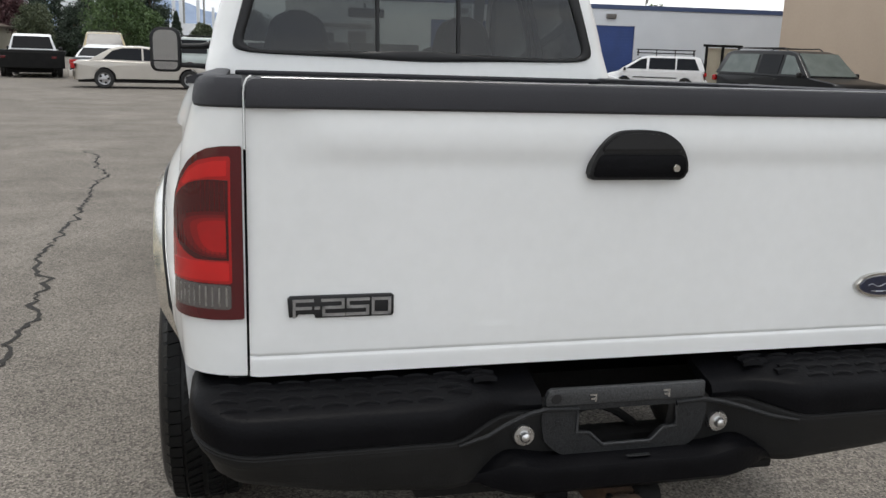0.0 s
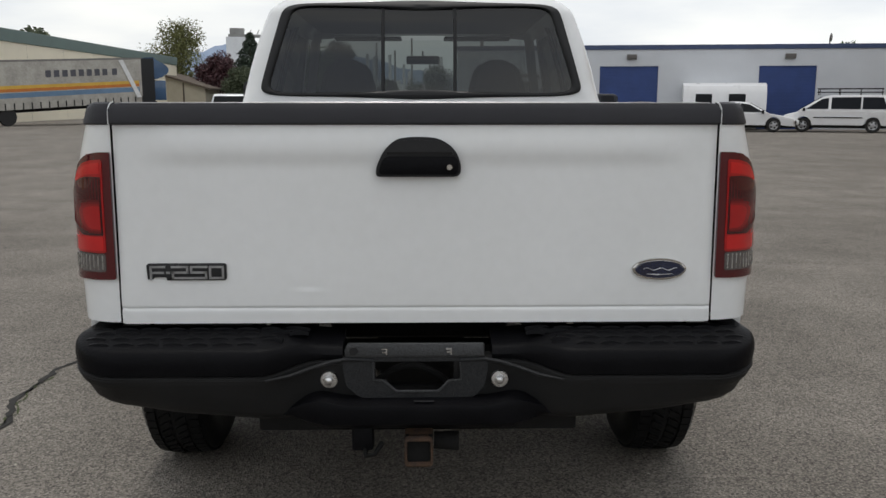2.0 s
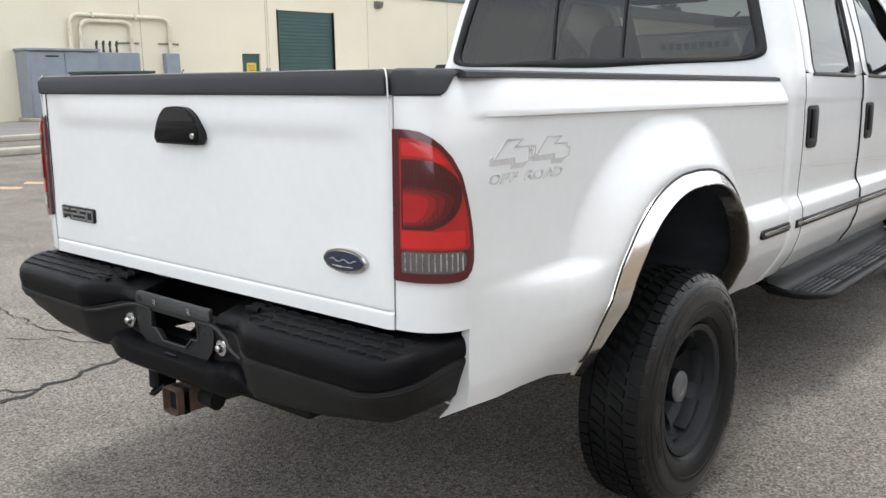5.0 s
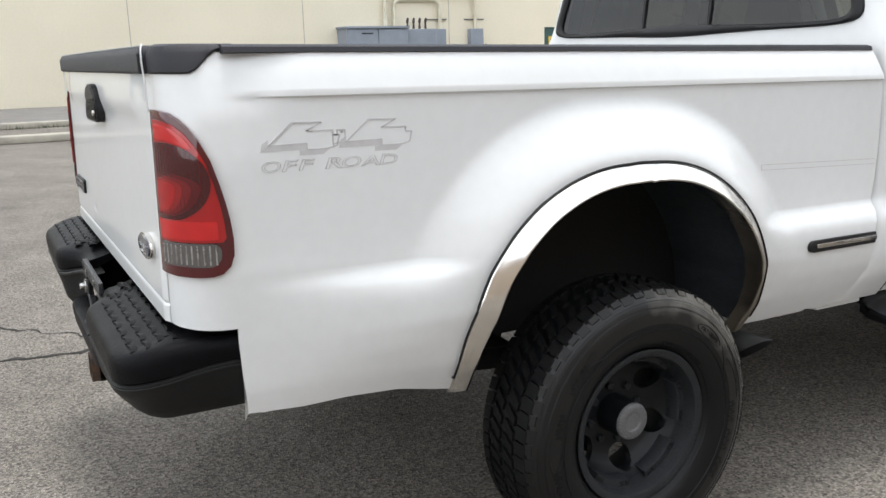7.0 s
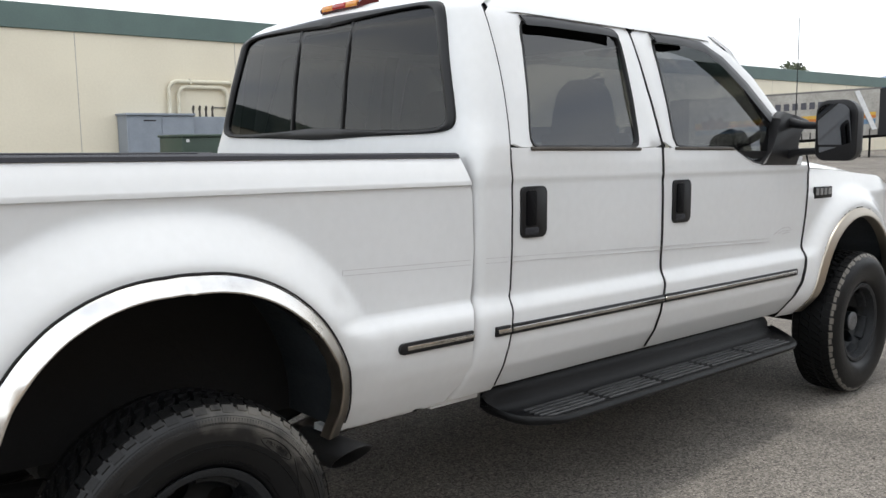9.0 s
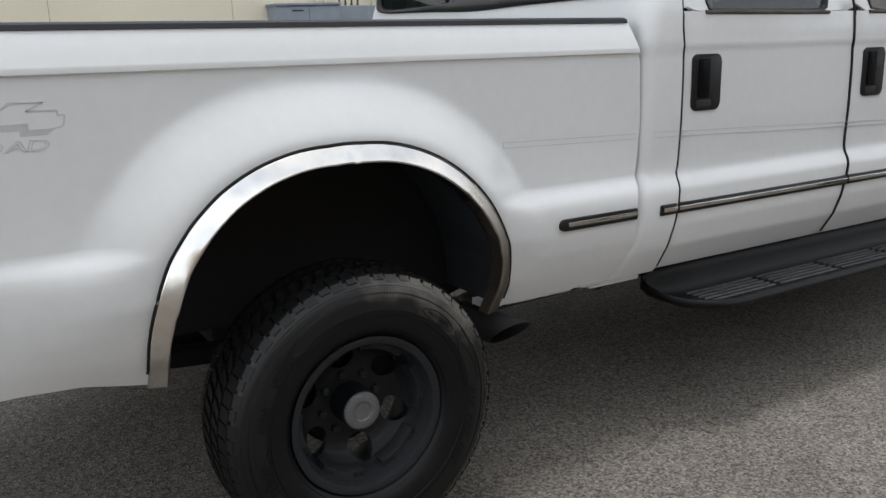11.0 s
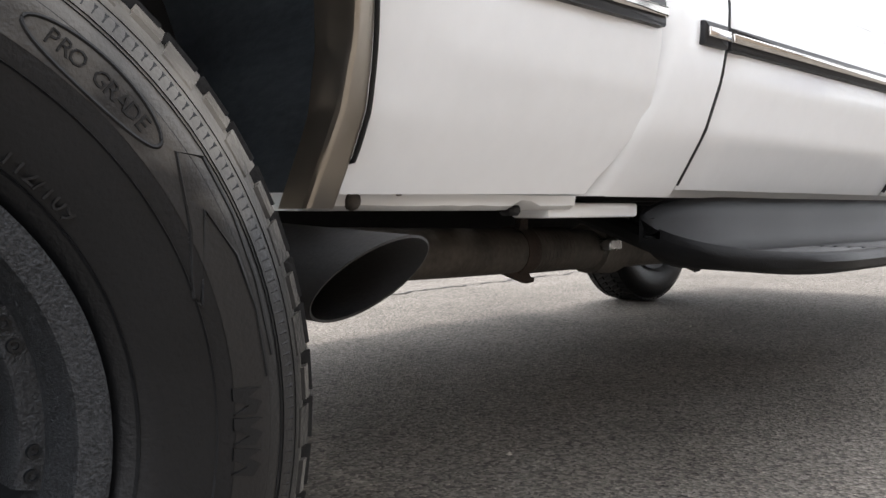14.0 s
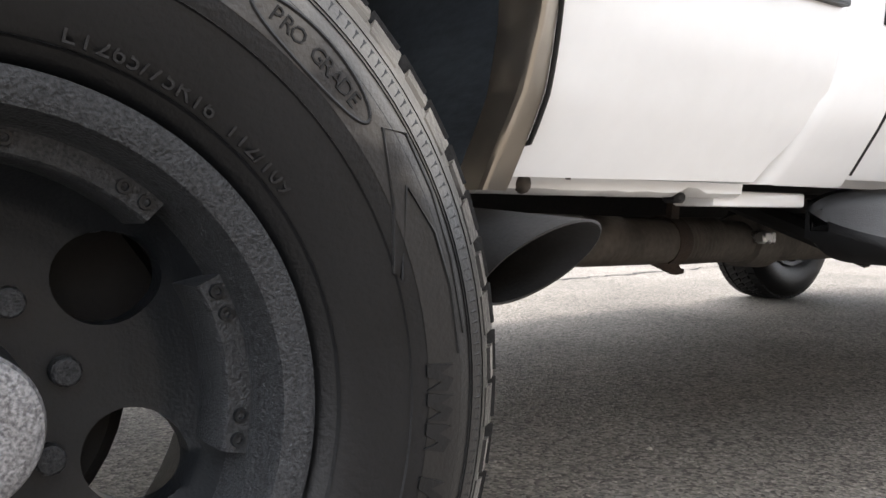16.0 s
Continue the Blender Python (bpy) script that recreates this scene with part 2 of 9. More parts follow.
MIRROR = mat("mirror_silver", (0.55, 0.57, 0.60), (0.52, 0.54, 0.57), 3, (0.02, 0.03), metal=1.0)
# right mirror only: the dark reflection in it is put into the colour
MIRROR_DARK = mat("dark_reflection_mirror", (0.20, 0.21, 0.23), (0.18, 0.19, 0.21), 3, (0.02, 0.03), metal=1.0)
SEATCLOTH = mat("grey_seat_cloth", (0.040, 0.038, 0.037), (0.026, 0.025, 0.024), 12, (0.85, 0.95), bump=0.3, bscale=220)
INTERIOR = mat("interior_trim", (0.036, 0.034, 0.034), (0.024, 0.023, 0.023), 8, (0.7, 0.8), bscale=120)
DECALGREY = mat("decal_grey", (0.565, 0.555, 0.56), (0.52, 0.51, 0.515), 30, (0.35, 0.45))
DECALLINE = mat("decal_outline", (0.56, 0.55, 0.555), (0.50, 0.49, 0.495), 30, (0.35, 0.45))
BADGEGREY = mat("badge_silver", (0.42, 0.42, 0.43), (0.33, 0.33, 0.34), 60, (0.25, 0.35), metal=0.8)
NAVY = mat("navy_enamel", (0.010, 0.016, 0.045), (0.007, 0.011, 0.034), 12, (0.12, 0.2), coat=0.8)


def ground_mat():
    m = bpy.data.materials.new("weathered_asphalt")
    m.use_nodes = True
    nt, n = m.node_tree, m.node_tree.nodes
    b = n["Principled BSDF"]
    tc = n.new("ShaderNodeTexCoord")

    def noise_tex(scale, detail=4.0, rough=0.55):
        k = n.new("ShaderNodeTexNoise")
        k.inputs["Scale"].default_value, k.inputs["Detail"].default_value, k.inputs["Roughness"].default_value = scale, detail, rough
        nt.links.new(tc.outputs["Object"], k.inputs["Vector"])
        return k

    def ramp(src, p0, c0, p1, c1):
        r = n.new("ShaderNodeValToRGB")
        r.color_ramp.elements[0].position, r.color_ramp.elements[0].color = p0, (*c0, 1)
        r.color_ramp.elements[1].position, r.color_ramp.elements[1].color = p1, (*c1, 1)
        nt.links.new(src, r.inputs["Fac"])
        return r.outputs["Color"]

    def mixed(mode, a, b2, f=1.0):
        x = n.new("ShaderNodeMix")
        x.data_type, x.blend_type = "RGBA", mode
        x.inputs["Factor"].default_value = f
        nt.links.new(a, x.inputs["A"])
        nt.links.new(b2, x.inputs["B"])
        return x.outputs["Result"]

    base = ramp(noise_tex(0.22, 6).outputs["Fac"], 0.3, (0.170, 0.156, 0.139), 0.7, (0.228, 0.211, 0.189))
    patch = ramp(noise_tex(1.1, 5, 0.65).outputs["Fac"], 0.28, (0.70, 0.695, 0.69), 0.66, (1.10, 1.10, 1.10))
    grit = n.new("ShaderNodeTexVoronoi")
    grit.inputs["Scale"].default_value = 130
    nt.links.new(tc.outputs["Object"], grit.inputs["Vector"])
    stones = ramp(grit.outputs["Color"], 0.10, (0.42, 0.41, 0.41), 0.95, (1.62, 1.60, 1.56))
    fine = ramp(noise_tex(75, 4, 0.7).outputs["Fac"], 0.35, (0.72, 0.72, 0.72), 0.66, (1.22, 1.22, 1.22))
    c = mixed("MULTIPLY", base, patch)
    c = mixed("MULTIPLY", c, stones)
    c = mixed("MULTIPLY", c, fine)
    chips = n.new("ShaderNodeTexVoronoi")
    chips.inputs["Scale"].default_value = 85
    nt.links.new(tc.outputs["Object"], chips.inputs["Vector"])
    c = mixed("MULTIPLY", c, ramp(chips.outputs["Distance"], 0.10, (1.75, 1.72, 1.64), 0.24, (1.0, 1.0, 1.0)))
    pits = noise_tex(38, 3, 0.6)
    c = mixed("MULTIPLY", c, ramp(pits.outputs["Fac"], 0.30, (0.55, 0.55, 0.55), 0.42, (1.0, 1.0, 1.0)))
    nt.links.new(c, b.inputs["Base Color"])
    b.inputs["Roughness"].default_value = 0.82
    b.inputs["Specular IOR Level"].default_value = 0.15
    bp = n.new("ShaderNodeBump")
    bp.inputs["Strength"].default_value, bp.inputs["Distance"].default_value = 0.7, 0.005
    nt.links.new(grit.outputs["Distance"], bp.inputs["Height"])
    nt.links.new(bp.outputs["Normal"], b.inputs["Normal"])
    return m


ASPHALT = ground_mat()
CRACK = mat("crack_dirt", (0.028, 0.026, 0.023), (0.014, 0.013, 0.012), 30, (0.9, 1.0))
MOSS = mat("crack_moss", (0.07, 0.085, 0.03), (0.035, 0.045, 0.02), 40, (0.9, 1.0))


# ---- mesh helpers ----
def finish(name, bm, material, parent=None, label="", sharp=38, flat=False):
    me = bpy.data.meshes.new(name)
    bmesh.ops.recalc_face_normals(bm, faces=bm.faces)
    bm.to_mesh(me)
    bm.free()
    if not flat:
        me.shade_smooth()
        me.set_sharp_from_angle(angle=radians(sharp))
    me.materials.append(material)
    ob = new(name, me)
    if parent is not None:
        ob.parent = parent
    if label:
        ob["label"] = label
    return ob


part = finish


def empty(name, m=None):
    e = new(name)
    if m is not None:
        e.matrix_world = m
    return e


def box(bm, x0, x1, y0, y1, z0, z1, bevel=0.0, seg=2):
    vs = [bm.verts.new((x, y, z)) for x in (x0, x1) for y in (y0, y1) for z in (z0, z1)]
    fs = [bm.faces.new([vs[i] for i in q]) for q in ((0, 1, 3, 2), (4, 6, 7, 5), (0, 4, 5, 1), (2, 3, 7, 6), (0, 2, 6, 4), (1, 5, 7, 3))]
    if bevel:
        es = list({e for f in fs for e in f.edges})
        bmesh.ops.bevel(bm, geom=es, offset=bevel, segments=seg, affect="EDGES", profile=0.5)
    return bm


def boxed(x0, x1, y0, y1, z0, z1, bevel=0.0, seg=2):
    return box(bmesh.new(), x0, x1, y0, y1, z0, z1, bevel, seg)


def sheet(bm, nu, nv, f, keep=None):
    """A grid of quads: f(u, v) gives the place, u and v from 0 to 1."""
    vs = [[bm.verts.new(f(i / nu, j / nv)) for j in range(nv + 1)] for i in range(nu + 1)]
    for i in range(nu):
        for j in range(nv):
            if keep is None or keep((i + 0.5) / nu, (j + 0.5) / nv):
                bm.faces.new((vs[i][j], vs[i + 1][j], vs[i + 1][j + 1], vs[i][j + 1]))
    return vs


def thicken(bm, d):
    """Gives a sheet a second side, d along its normals."""
    bmesh.ops.recalc_face_normals(bm, faces=bm.faces)
    bmesh.ops.solidify(bm, geom=bm.faces[:], thickness=d)
    return bm


def loft(rings, closed=True, caps=True, bm=None):
    bm = bm or bmesh.new()
    vs = [[bm.verts.new(p) for p in r] for r in rings]
    n = len(rings[0])
    for a, b in zip(vs, vs[1:]):
        for i in range(n if closed else n - 1):
            j = (i + 1) % n
            bm.faces.new((a[i], a[j], b[j], b[i]))
    if caps and closed:
        bm.faces.new(vs[0][::-1])
        bm.faces.new(vs[-1])
    return bm


def prism(pts, axis, a, b, bevel=0.0, bm=None, seg=2):
    """A flat outline drawn out along an axis from a to b."""
    bm = bm or bmesh.new()

    def at(p, k):
        return {"x": (k, p[0], p[1]), "y": (p[0], k, p[1]), "z": (p[0], p[1], k)}[axis]

    lo, hi = [bm.verts.new(at(p, a)) for p in pts], [bm.verts.new(at(p, b)) for p in pts]
    fs = [bm.faces.new(lo[::-1]), bm.faces.new(hi)]
    for i in range(len(pts)):
        j = (i + 1) % len(pts)
        fs.append(bm.faces.new((lo[i], lo[j], hi[j], hi[i])))
    if bevel:
        bmesh.ops.bevel(bm, geom=list({e for f in fs[:2] for e in f.edges}), offset=bevel, segments=seg, affect="EDGES", profile=0.5)
    return bm


def tube(pts, r, n=12, bm=None, caps=True):
    """A round bar along a line of points; r a number or one per point."""
    pts = [Vector(p) for p in pts]
    rr = r if isinstance(r, (list, tuple)) else [r] * len(pts)
    rings, up = [], Vector((0.13, 0.27, 0.95)).normalized()
    for i, p in enumerate(pts):
        d = (pts[min(i + 1, len(pts) - 1)] - pts[max(i - 1, 0)]).normalized()
        s = d.cross(up)
        if s.length < 0.05:
            s = d.cross(Vector((1, 0, 0)))
        s.normalize()
        u = s.cross(d).normalized()
        rings.append([p + rr[i] * (math.cos(k * math.tau / n) * s + math.sin(k * math.tau / n) * u) for k in range(n)])
    return loft(rings, True, caps, bm)


def turned(prof, cx, cy, cz, n=48, bm=None, side=1):
    """A profile of (radius, distance along x) turned about the x axis."""
    bm = bm or bmesh.new()
    rings = []
    for r, x in prof:
        rings.append([bm.verts.new((cx + side * x, cy + r * math.cos(k * math.tau / n), cz + r * math.sin(k * math.tau / n))) for k in range(n)])
    for a, b in zip(rings, rings[1:]):
        for k in range(n):
            j = (k + 1) % n
            bm.faces.new((a[k], a[j], b[j], b[k]))
    return bm


def smooth(a, b, t):
    t = min(1.0, max(0.0, (t - a) / (b - a)))
    return t * t * (3 - 2 * t)


def along(table, z):
    """Straight steps through a table of (z, value), rounded by the caller's grid."""
    if z <= table[0][0]:
        return table[0][1]
    for (z0, v0), (z1, v1) in zip(table, table[1:]):
        if z <= z1:
            t = (z - z0) / (z1 - z0)
            return v0 + (v1 - v0) * t
    return table[-1][1]


def rounded(w0, w1, h0, h1, r, n=5):
    """A rectangle's outline with rounded corners; r one radius or four (from low w, low h, turning)."""
    rs = r if isinstance(r, (list, tuple)) else [r] * 4
    pts = []
    for (cx, cy, a0), q in zip(((w0, h0, 180), (w1, h0, 270), (w1, h1, 0), (w0, h1, 90)), rs):
        ox = cx + q if cx == w0 else cx - q
        oy = cy + q if cy == h0 else cy - q
        for k in range(n + 1):
            a = radians(a0 + 90 * k / n)
            pts.append((ox + q * math.cos(a), oy + q * math.sin(a)))
    return pts


def soften(poly, r, n=4):
    out = []
    for i, p in enumerate(poly):
        a, b = Vector(poly[i - 1]), Vector(poly[(i + 1) % len(poly)])
        p = Vector(p)
        d0, d1 = (a - p), (b - p)
        q = min(r, d0.length * 0.45, d1.length * 0.45)
        s0, s1 = p + d0.normalized() * q, p + d1.normalized() * q
        for k in range(n + 1):
            t = k / n
            out.append(tuple((1 - t) ** 2 * s0 + 2 * t * (1 - t) * p + t * t * s1))
    return out


def words(name, text, size, m, material, parent, depth=0.002, label="", shear=0.0, stretch=1.0, outline=0.0, fit=None):
    """Raised lettering in the built-in font, centred on m, facing its +z."""
    cu = bpy.data.curves.new(name, "FONT")
    cu.body, cu.size, cu.extrude, cu.shear = text, size, depth, shear
    cu.align_x, cu.align_y = "CENTER", "CENTER"
    cu.resolution_u = 3
    if outline:
        cu.fill_mode, cu.bevel_depth, cu.bevel_resolution = "NONE", outline, 0
    tmp = bpy.data.objects.new(name, cu)
    scene.collection.objects.link(tmp)
    me = bpy.data.meshes.new_from_object(tmp.evaluated_get(bpy.context.evaluated_depsgraph_get()))
    bpy.data.objects.remove(tmp)
    bpy.data.curves.remove(cu)
    if fit:
        xs, ys = [v.co.x for v in me.vertices], [v.co.y for v in me.vertices]
        me.transform(Matrix.Diagonal((fit[0] / (max(xs) - min(xs)), fit[1] / (max(ys) - min(ys)), 1, 1)) @ Matrix.Translation((-(max(xs) + min(xs)) / 2, -(max(ys) + min(ys)) / 2, 0)))
    me.transform(m @ Matrix.Diagonal((stretch, 1, 1, 1)))
    me.materials.clear()
    me.materials.append(material)
    ob = new(name, me)
    ob.parent = parent
    if label:
        ob["label"] = label
    return ob


def hull_patch(bm, outline_pts, f, thick, n=7):
    """A cushion on a surface: rings of an outline shrunk to its middle, laid on f(a, b, lift)."""
    dense = []
    for p, q in zip(outline_pts, outline_pts[1:] + outline_pts[:1]):
        m = max(1, int(math.hypot(q[0] - p[0], q[1] - p[1]) / 0.009))
        dense += [(p[0] + (q[0] - p[0]) * k / m, p[1] + (q[1] - p[1]) * k / m) for k in range(m)]
    outline_pts = dense
    ca = sum(p[0] for p in outline_pts) / len(outline_pts)
    cb = sum(p[1] for p in outline_pts) / len(outline_pts)
    rings = [[f(p[0], p[1], 0.0) for p in outline_pts]]
    for k in range(n):
        s = 1 - 0.03 * min(1, k) - 0.93 * (max(0, k - 0.5) / n)
        rings.append([f(ca + (p[0] - ca) * s, cb + (p[1] - cb) * s, thick) for p in outline_pts])
    vs = [[bm.verts.new(p) for p in r] for r in rings]
    m = len(outline_pts)
    for a, b in zip(vs, vs[1:]):
        for i in range(m):
            j = (i + 1) % m
            bm.faces.new((a[i], a[j], b[j], b[i]))
    bm.faces.new(vs[-1])
    return bm


# ---- ground ----
gm = bmesh.new()
sheet(gm, 24, 24, lambda u, v: ((u - 0.5) * 4000, (v - 0.5) * 4000, 0.0))
tagged(finish("ground", gm, ASPHALT, flat=True), "weathered pale grey asphalt of a wide parking yard", "ground", kind="structure")

# ---- the white pickup truck ----
RAKE = Matrix.Translation((0, 1.18, 0.40)) @ pose(0, 0, 0, -1.0) @ Matrix.Translation((0, -1.18, -0.40))
truck = tagged(empty("pickup_truck", RAKE), "white crew-cab pickup truck with black rear bumper, parked on asphalt", "pickup truck")

SIDE = [(0.54, 0.885), (0.60, 0.922), (0.66, 0.957), (0.73, 0.990), (0.79, 1.006), (0.85, 1.009), (0.885, 1.005), (0.905, 0.993),
        (0.926, 0.968), (0.936, 0.962), (0.97, 0.959), (1.05, 0.957), (1.20, 0.957), (1.318, 0.956), (1.326, 0.957), (1.330, 0.966), (1.342, 0.966),
        (1.38, 0.952), (1.43, 0.927)]
LIP = [(0.54, 0.893), (0.66, 0.965), (0.80, 1.019), (0.95, 1.036), (1.13, 1.043)]
AY, AZ, AW, AH = 1.195, 0.60, 0.513, 0.536


def arch_k(th):
    """The rear upper quarter of the wheel opening is squarer than an ellipse; th from forwards, upwards."""
    th = math.pi if th < -1 else th
    return along([(90, 1.0), (100, 1.014), (110, 1.045), (120, 1.074), (130, 1.098), (140, 1.111), (150, 1.115), (160, 1.100), (170, 1.084), (180, 1.066)], math.degrees(th))


def arch_d(y, z):
    a, b = (y - AY) / AW, max(0.0, z - AZ) / AH
    return math.hypot(a, b) / arch_k(math.atan2(b, a))


def side_x(y, z):
    w = 0.006 if z < 1.30 else 0.0
    b = (along(SIDE, z - w) + along(SIDE, z) + along(SIDE, z + w)) / 3 if w else along(SIDE, z)
    if z < 0.97:
        flat = along([(0.54, 0.90), (0.62, 0.932), (0.68, 0.946), (0.80, 0.954), (0.97, 0.9615)], z)
        b = flat + (b - flat) * smooth(0.08, 0.60, y)
    if z > 1.20 and y < 0.30:
        tail = along([(1.20, 0.957), (1.29, 0.949), (1.34, 0.936), (1.38, 0.925), (1.40, 0.917), (1.43, 0.905)], z)
        b = tail + (b - tail) * smooth(0.09, 0.30, y)
    t = min(1.0, max(0.0, (1.310 - arch_d(y, z)) / 0.280))
    k = 0.72 * t + 0.28 * t * t * (3 - 2 * t)
    k *= smooth(0.0, 0.10, t)
    lip = along(LIP, z)
    return b + (max(lip, b) - b) * k


def corner(a, z, lift=0.0, s=1):
    """The rounded rear corner: a metres round it from the tailgate's gap."""
    th = min(a / 0.19, 1.0) * math.pi / 2
    xs = side_x(0.1, z)
    x = 0.8255 + (xs - 0.8255) * math.sin(th) + lift * math.sin(th)
    y = -0.015 + 0.115 * (1 - math.cos(th)) - lift * math.cos(th) + max(0.0, a - 0.19)
    return (s * x, y, z)


ZS = sorted({round(0.555 + 0.0155 * i, 4) for i in range(57)} | {1.318, 1.326, 1.330, 1.342, 0.835, 0.898, 0.905, 0.912, 0.919, 0.926, 0.933, 0.942})
ZS = [z for z in ZS if z <= 1.428]


def bed_side(s):
    bm = bmesh.new()
    na = 10
    ys = [0.1 + 0.0165 * i for i in range(1, 128)]
    n = na + len(ys)
    rows, gone = [], []
    for z in ZS:
        flags = [False] * (na + 1)
        zc = z if z >= 0.80 else 0.624 + (z - ZS[0]) * (0.80 - 0.624) / (0.80 - ZS[0])
        row = [corner(0.19 * i / na, zc, 0, s) for i in range(na + 1)]
        back = along([(0.62, 0.018), (0.72, 0.006), (0.80, 0.0), (0.86, 0.0)], zc)
        row[na] = (s * side_x(0.1 + back, zc), 0.1 + back, zc)
        front = along([(0.55, 2.15), (0.585, 2.166), (0.61, 2.184), (0.64, 2.198), (0.69, 2.215), (0.74, 2.205), (0.80, 2.198), (0.84, 2.198), (0.89, 2.204), (0.92, 2.222), (1.0, 2.238), (1.1, 2.246), (1.30, 2.240), (1.335, 2.228), (1.38, 2.216), (1.43, 2.203)], z)
        for y0 in ys:
            y = y0 if y0 < 1.8 else 1.8 + (y0 - 1.8) * (front - 1.8) / (ys[-1] - 1.8)
            zz = z
            if z < 0.80:
                lo = along([(0.1, 0.626), (0.25, 0.614), (0.36, 0.616), (0.5, 0.606), (0.60, 0.582), (0.66, 0.570), (1.7, 0.577), (2.12, 0.582)], y)
                zz = lo + (z - ZS[0]) * (0.80 - lo) / (0.80 - ZS[0])
            d = arch_d(y, zz)
            flags.append(d < 1.0)
            if d < 1.0:
                if zz > AZ:
                    y, zz = AY + (y - AY) / d, AZ + (zz - AZ) / d
                else:
                    y = AY + (AW if y > AY else -1.066 * AW)
            row.append((s * side_x(y, zz), y, zz))
        rows.append(row)
        gone.append(flags)
    vs = [[bm.verts.new(p) for p in r] for r in rows]
    for j in range(len(rows) - 1):
        for i in range(n):
            y0 = ys[i - na] if i >= na else 0
            zm, ym = (ZS[j] + ZS[j + 1]) / 2, (y0 + (ys[i - na - 1] if i > na else 0.1)) / 2
            if i < na and zm < 0.832:
                continue
            if gone[j][i] and gone[j][i + 1] and gone[j + 1][i] and gone[j + 1][i + 1]:
                continue
            bm.faces.new((vs[j][i], vs[j][i + 1], vs[j + 1][i + 1], vs[j + 1][i]))
    loose = [v for v in bm.verts if not v.link_faces]
    bmesh.ops.delete(bm, geom=loose, context="VERTS")
    bmesh.ops.remove_doubles(bm, verts=bm.verts[:], dist=0.0004)
    return bm


def arch_trim(s, yc, zc, w, h, lipf, z_end, wide=0.048, out=0.007):
    """A polished steel lip round a wheel opening, with a dark edging line."""
    rings = []
    n = 110
    prof = [(-0.002, 0.001), (out - 0.002, 0.0), (out + 0.003, -0.003), (out + 0.006, -0.007), (out + 0.009, -0.011), (out + 0.031, -wide + 0.010), (out + 0.033, -wide + 0.006), (out + 0.031, -wide + 0.002), (out + 0.022, -wide - 0.001), (-0.03, -wide + 0.002)]
    z_low = z_end - zc
    stations = [(-1, z_low * (1 - k / 5)) for k in range(5)] + [(a, None) for a in range(n + 1)] + [(1, z_low * (k + 1) / 5) for k in range(5)]
    for a, dz in stations:
        if dz is None:
            th = math.pi - math.pi * a / n
            cy, cz = math.cos(th), math.sin(th)
            bk = arch_k(th) if yc < 3 else 1.0
            base = (yc + w * bk * cy, zc + h * bk * cz)
            ny, nz = cy, cz
        else:
            base = (yc + a * w * (1.066 if a < 0 and yc < 3 else 1.0), zc + dz)
            ny, nz = a, 0.0
        flare = (0.45 + 0.55 * smooth(0.60, 0.86, base[1])) * (1.0 if yc < 3 else 0.6)
        dent = 0.0
        if dz is None and yc < 3:
            dent = 0.0045 * math.exp(-((th - 0.50) / 0.035) ** 2) - 0.003 * math.exp(-((th - 0.40) / 0.04) ** 2) + 0.003 * math.exp(-((th - 0.24) / 0.03) ** 2) - 0.005 * math.exp(-((th - 1.62) / 0.012) ** 2) + 0.0025 * math.exp(-((th - 0.86) / 0.02) ** 2)
        ring = []
        for k, (o, q) in enumerate(prof):
            g = dent if k >= 5 else 0.0
            o = o if o < out else out + (o - out) * flare
            ring.append((s * (lipf(base[1]) + o - 0.6 * abs(g)), base[0] + ny * (q + g), base[1] + nz * (q + g)))
        rings.append(ring)
    return loft(rings, False, False)


def trim_line(s, yc, zc, w, h, lipf, z_end):
    pts = []
    for k in range(145):
        a = math.pi * k / 144
        bk = arch_k(math.pi - a) if yc < 3 else 1.0
        pts.append((s * (lipf(zc + h * bk * math.sin(a)) + 0.0085), yc - (w * bk + 0.0020) * math.cos(a), zc + (h * bk + 0.0020) * math.sin(a)))
    pts = [(s * (lipf(z_end) + 0.006), pts[0][1] - 0.003, z_end + 0.046)] + pts[1:-1] + [(s * (lipf(z_end) + 0.006), yc + w + 0.004, z_end + 0.046)]
    return tube(pts, 0.0030, 8)


def lens_outline(a0, a1, z0, z1, r):
    return rounded(a0, a1, z0, z1, r, 7)


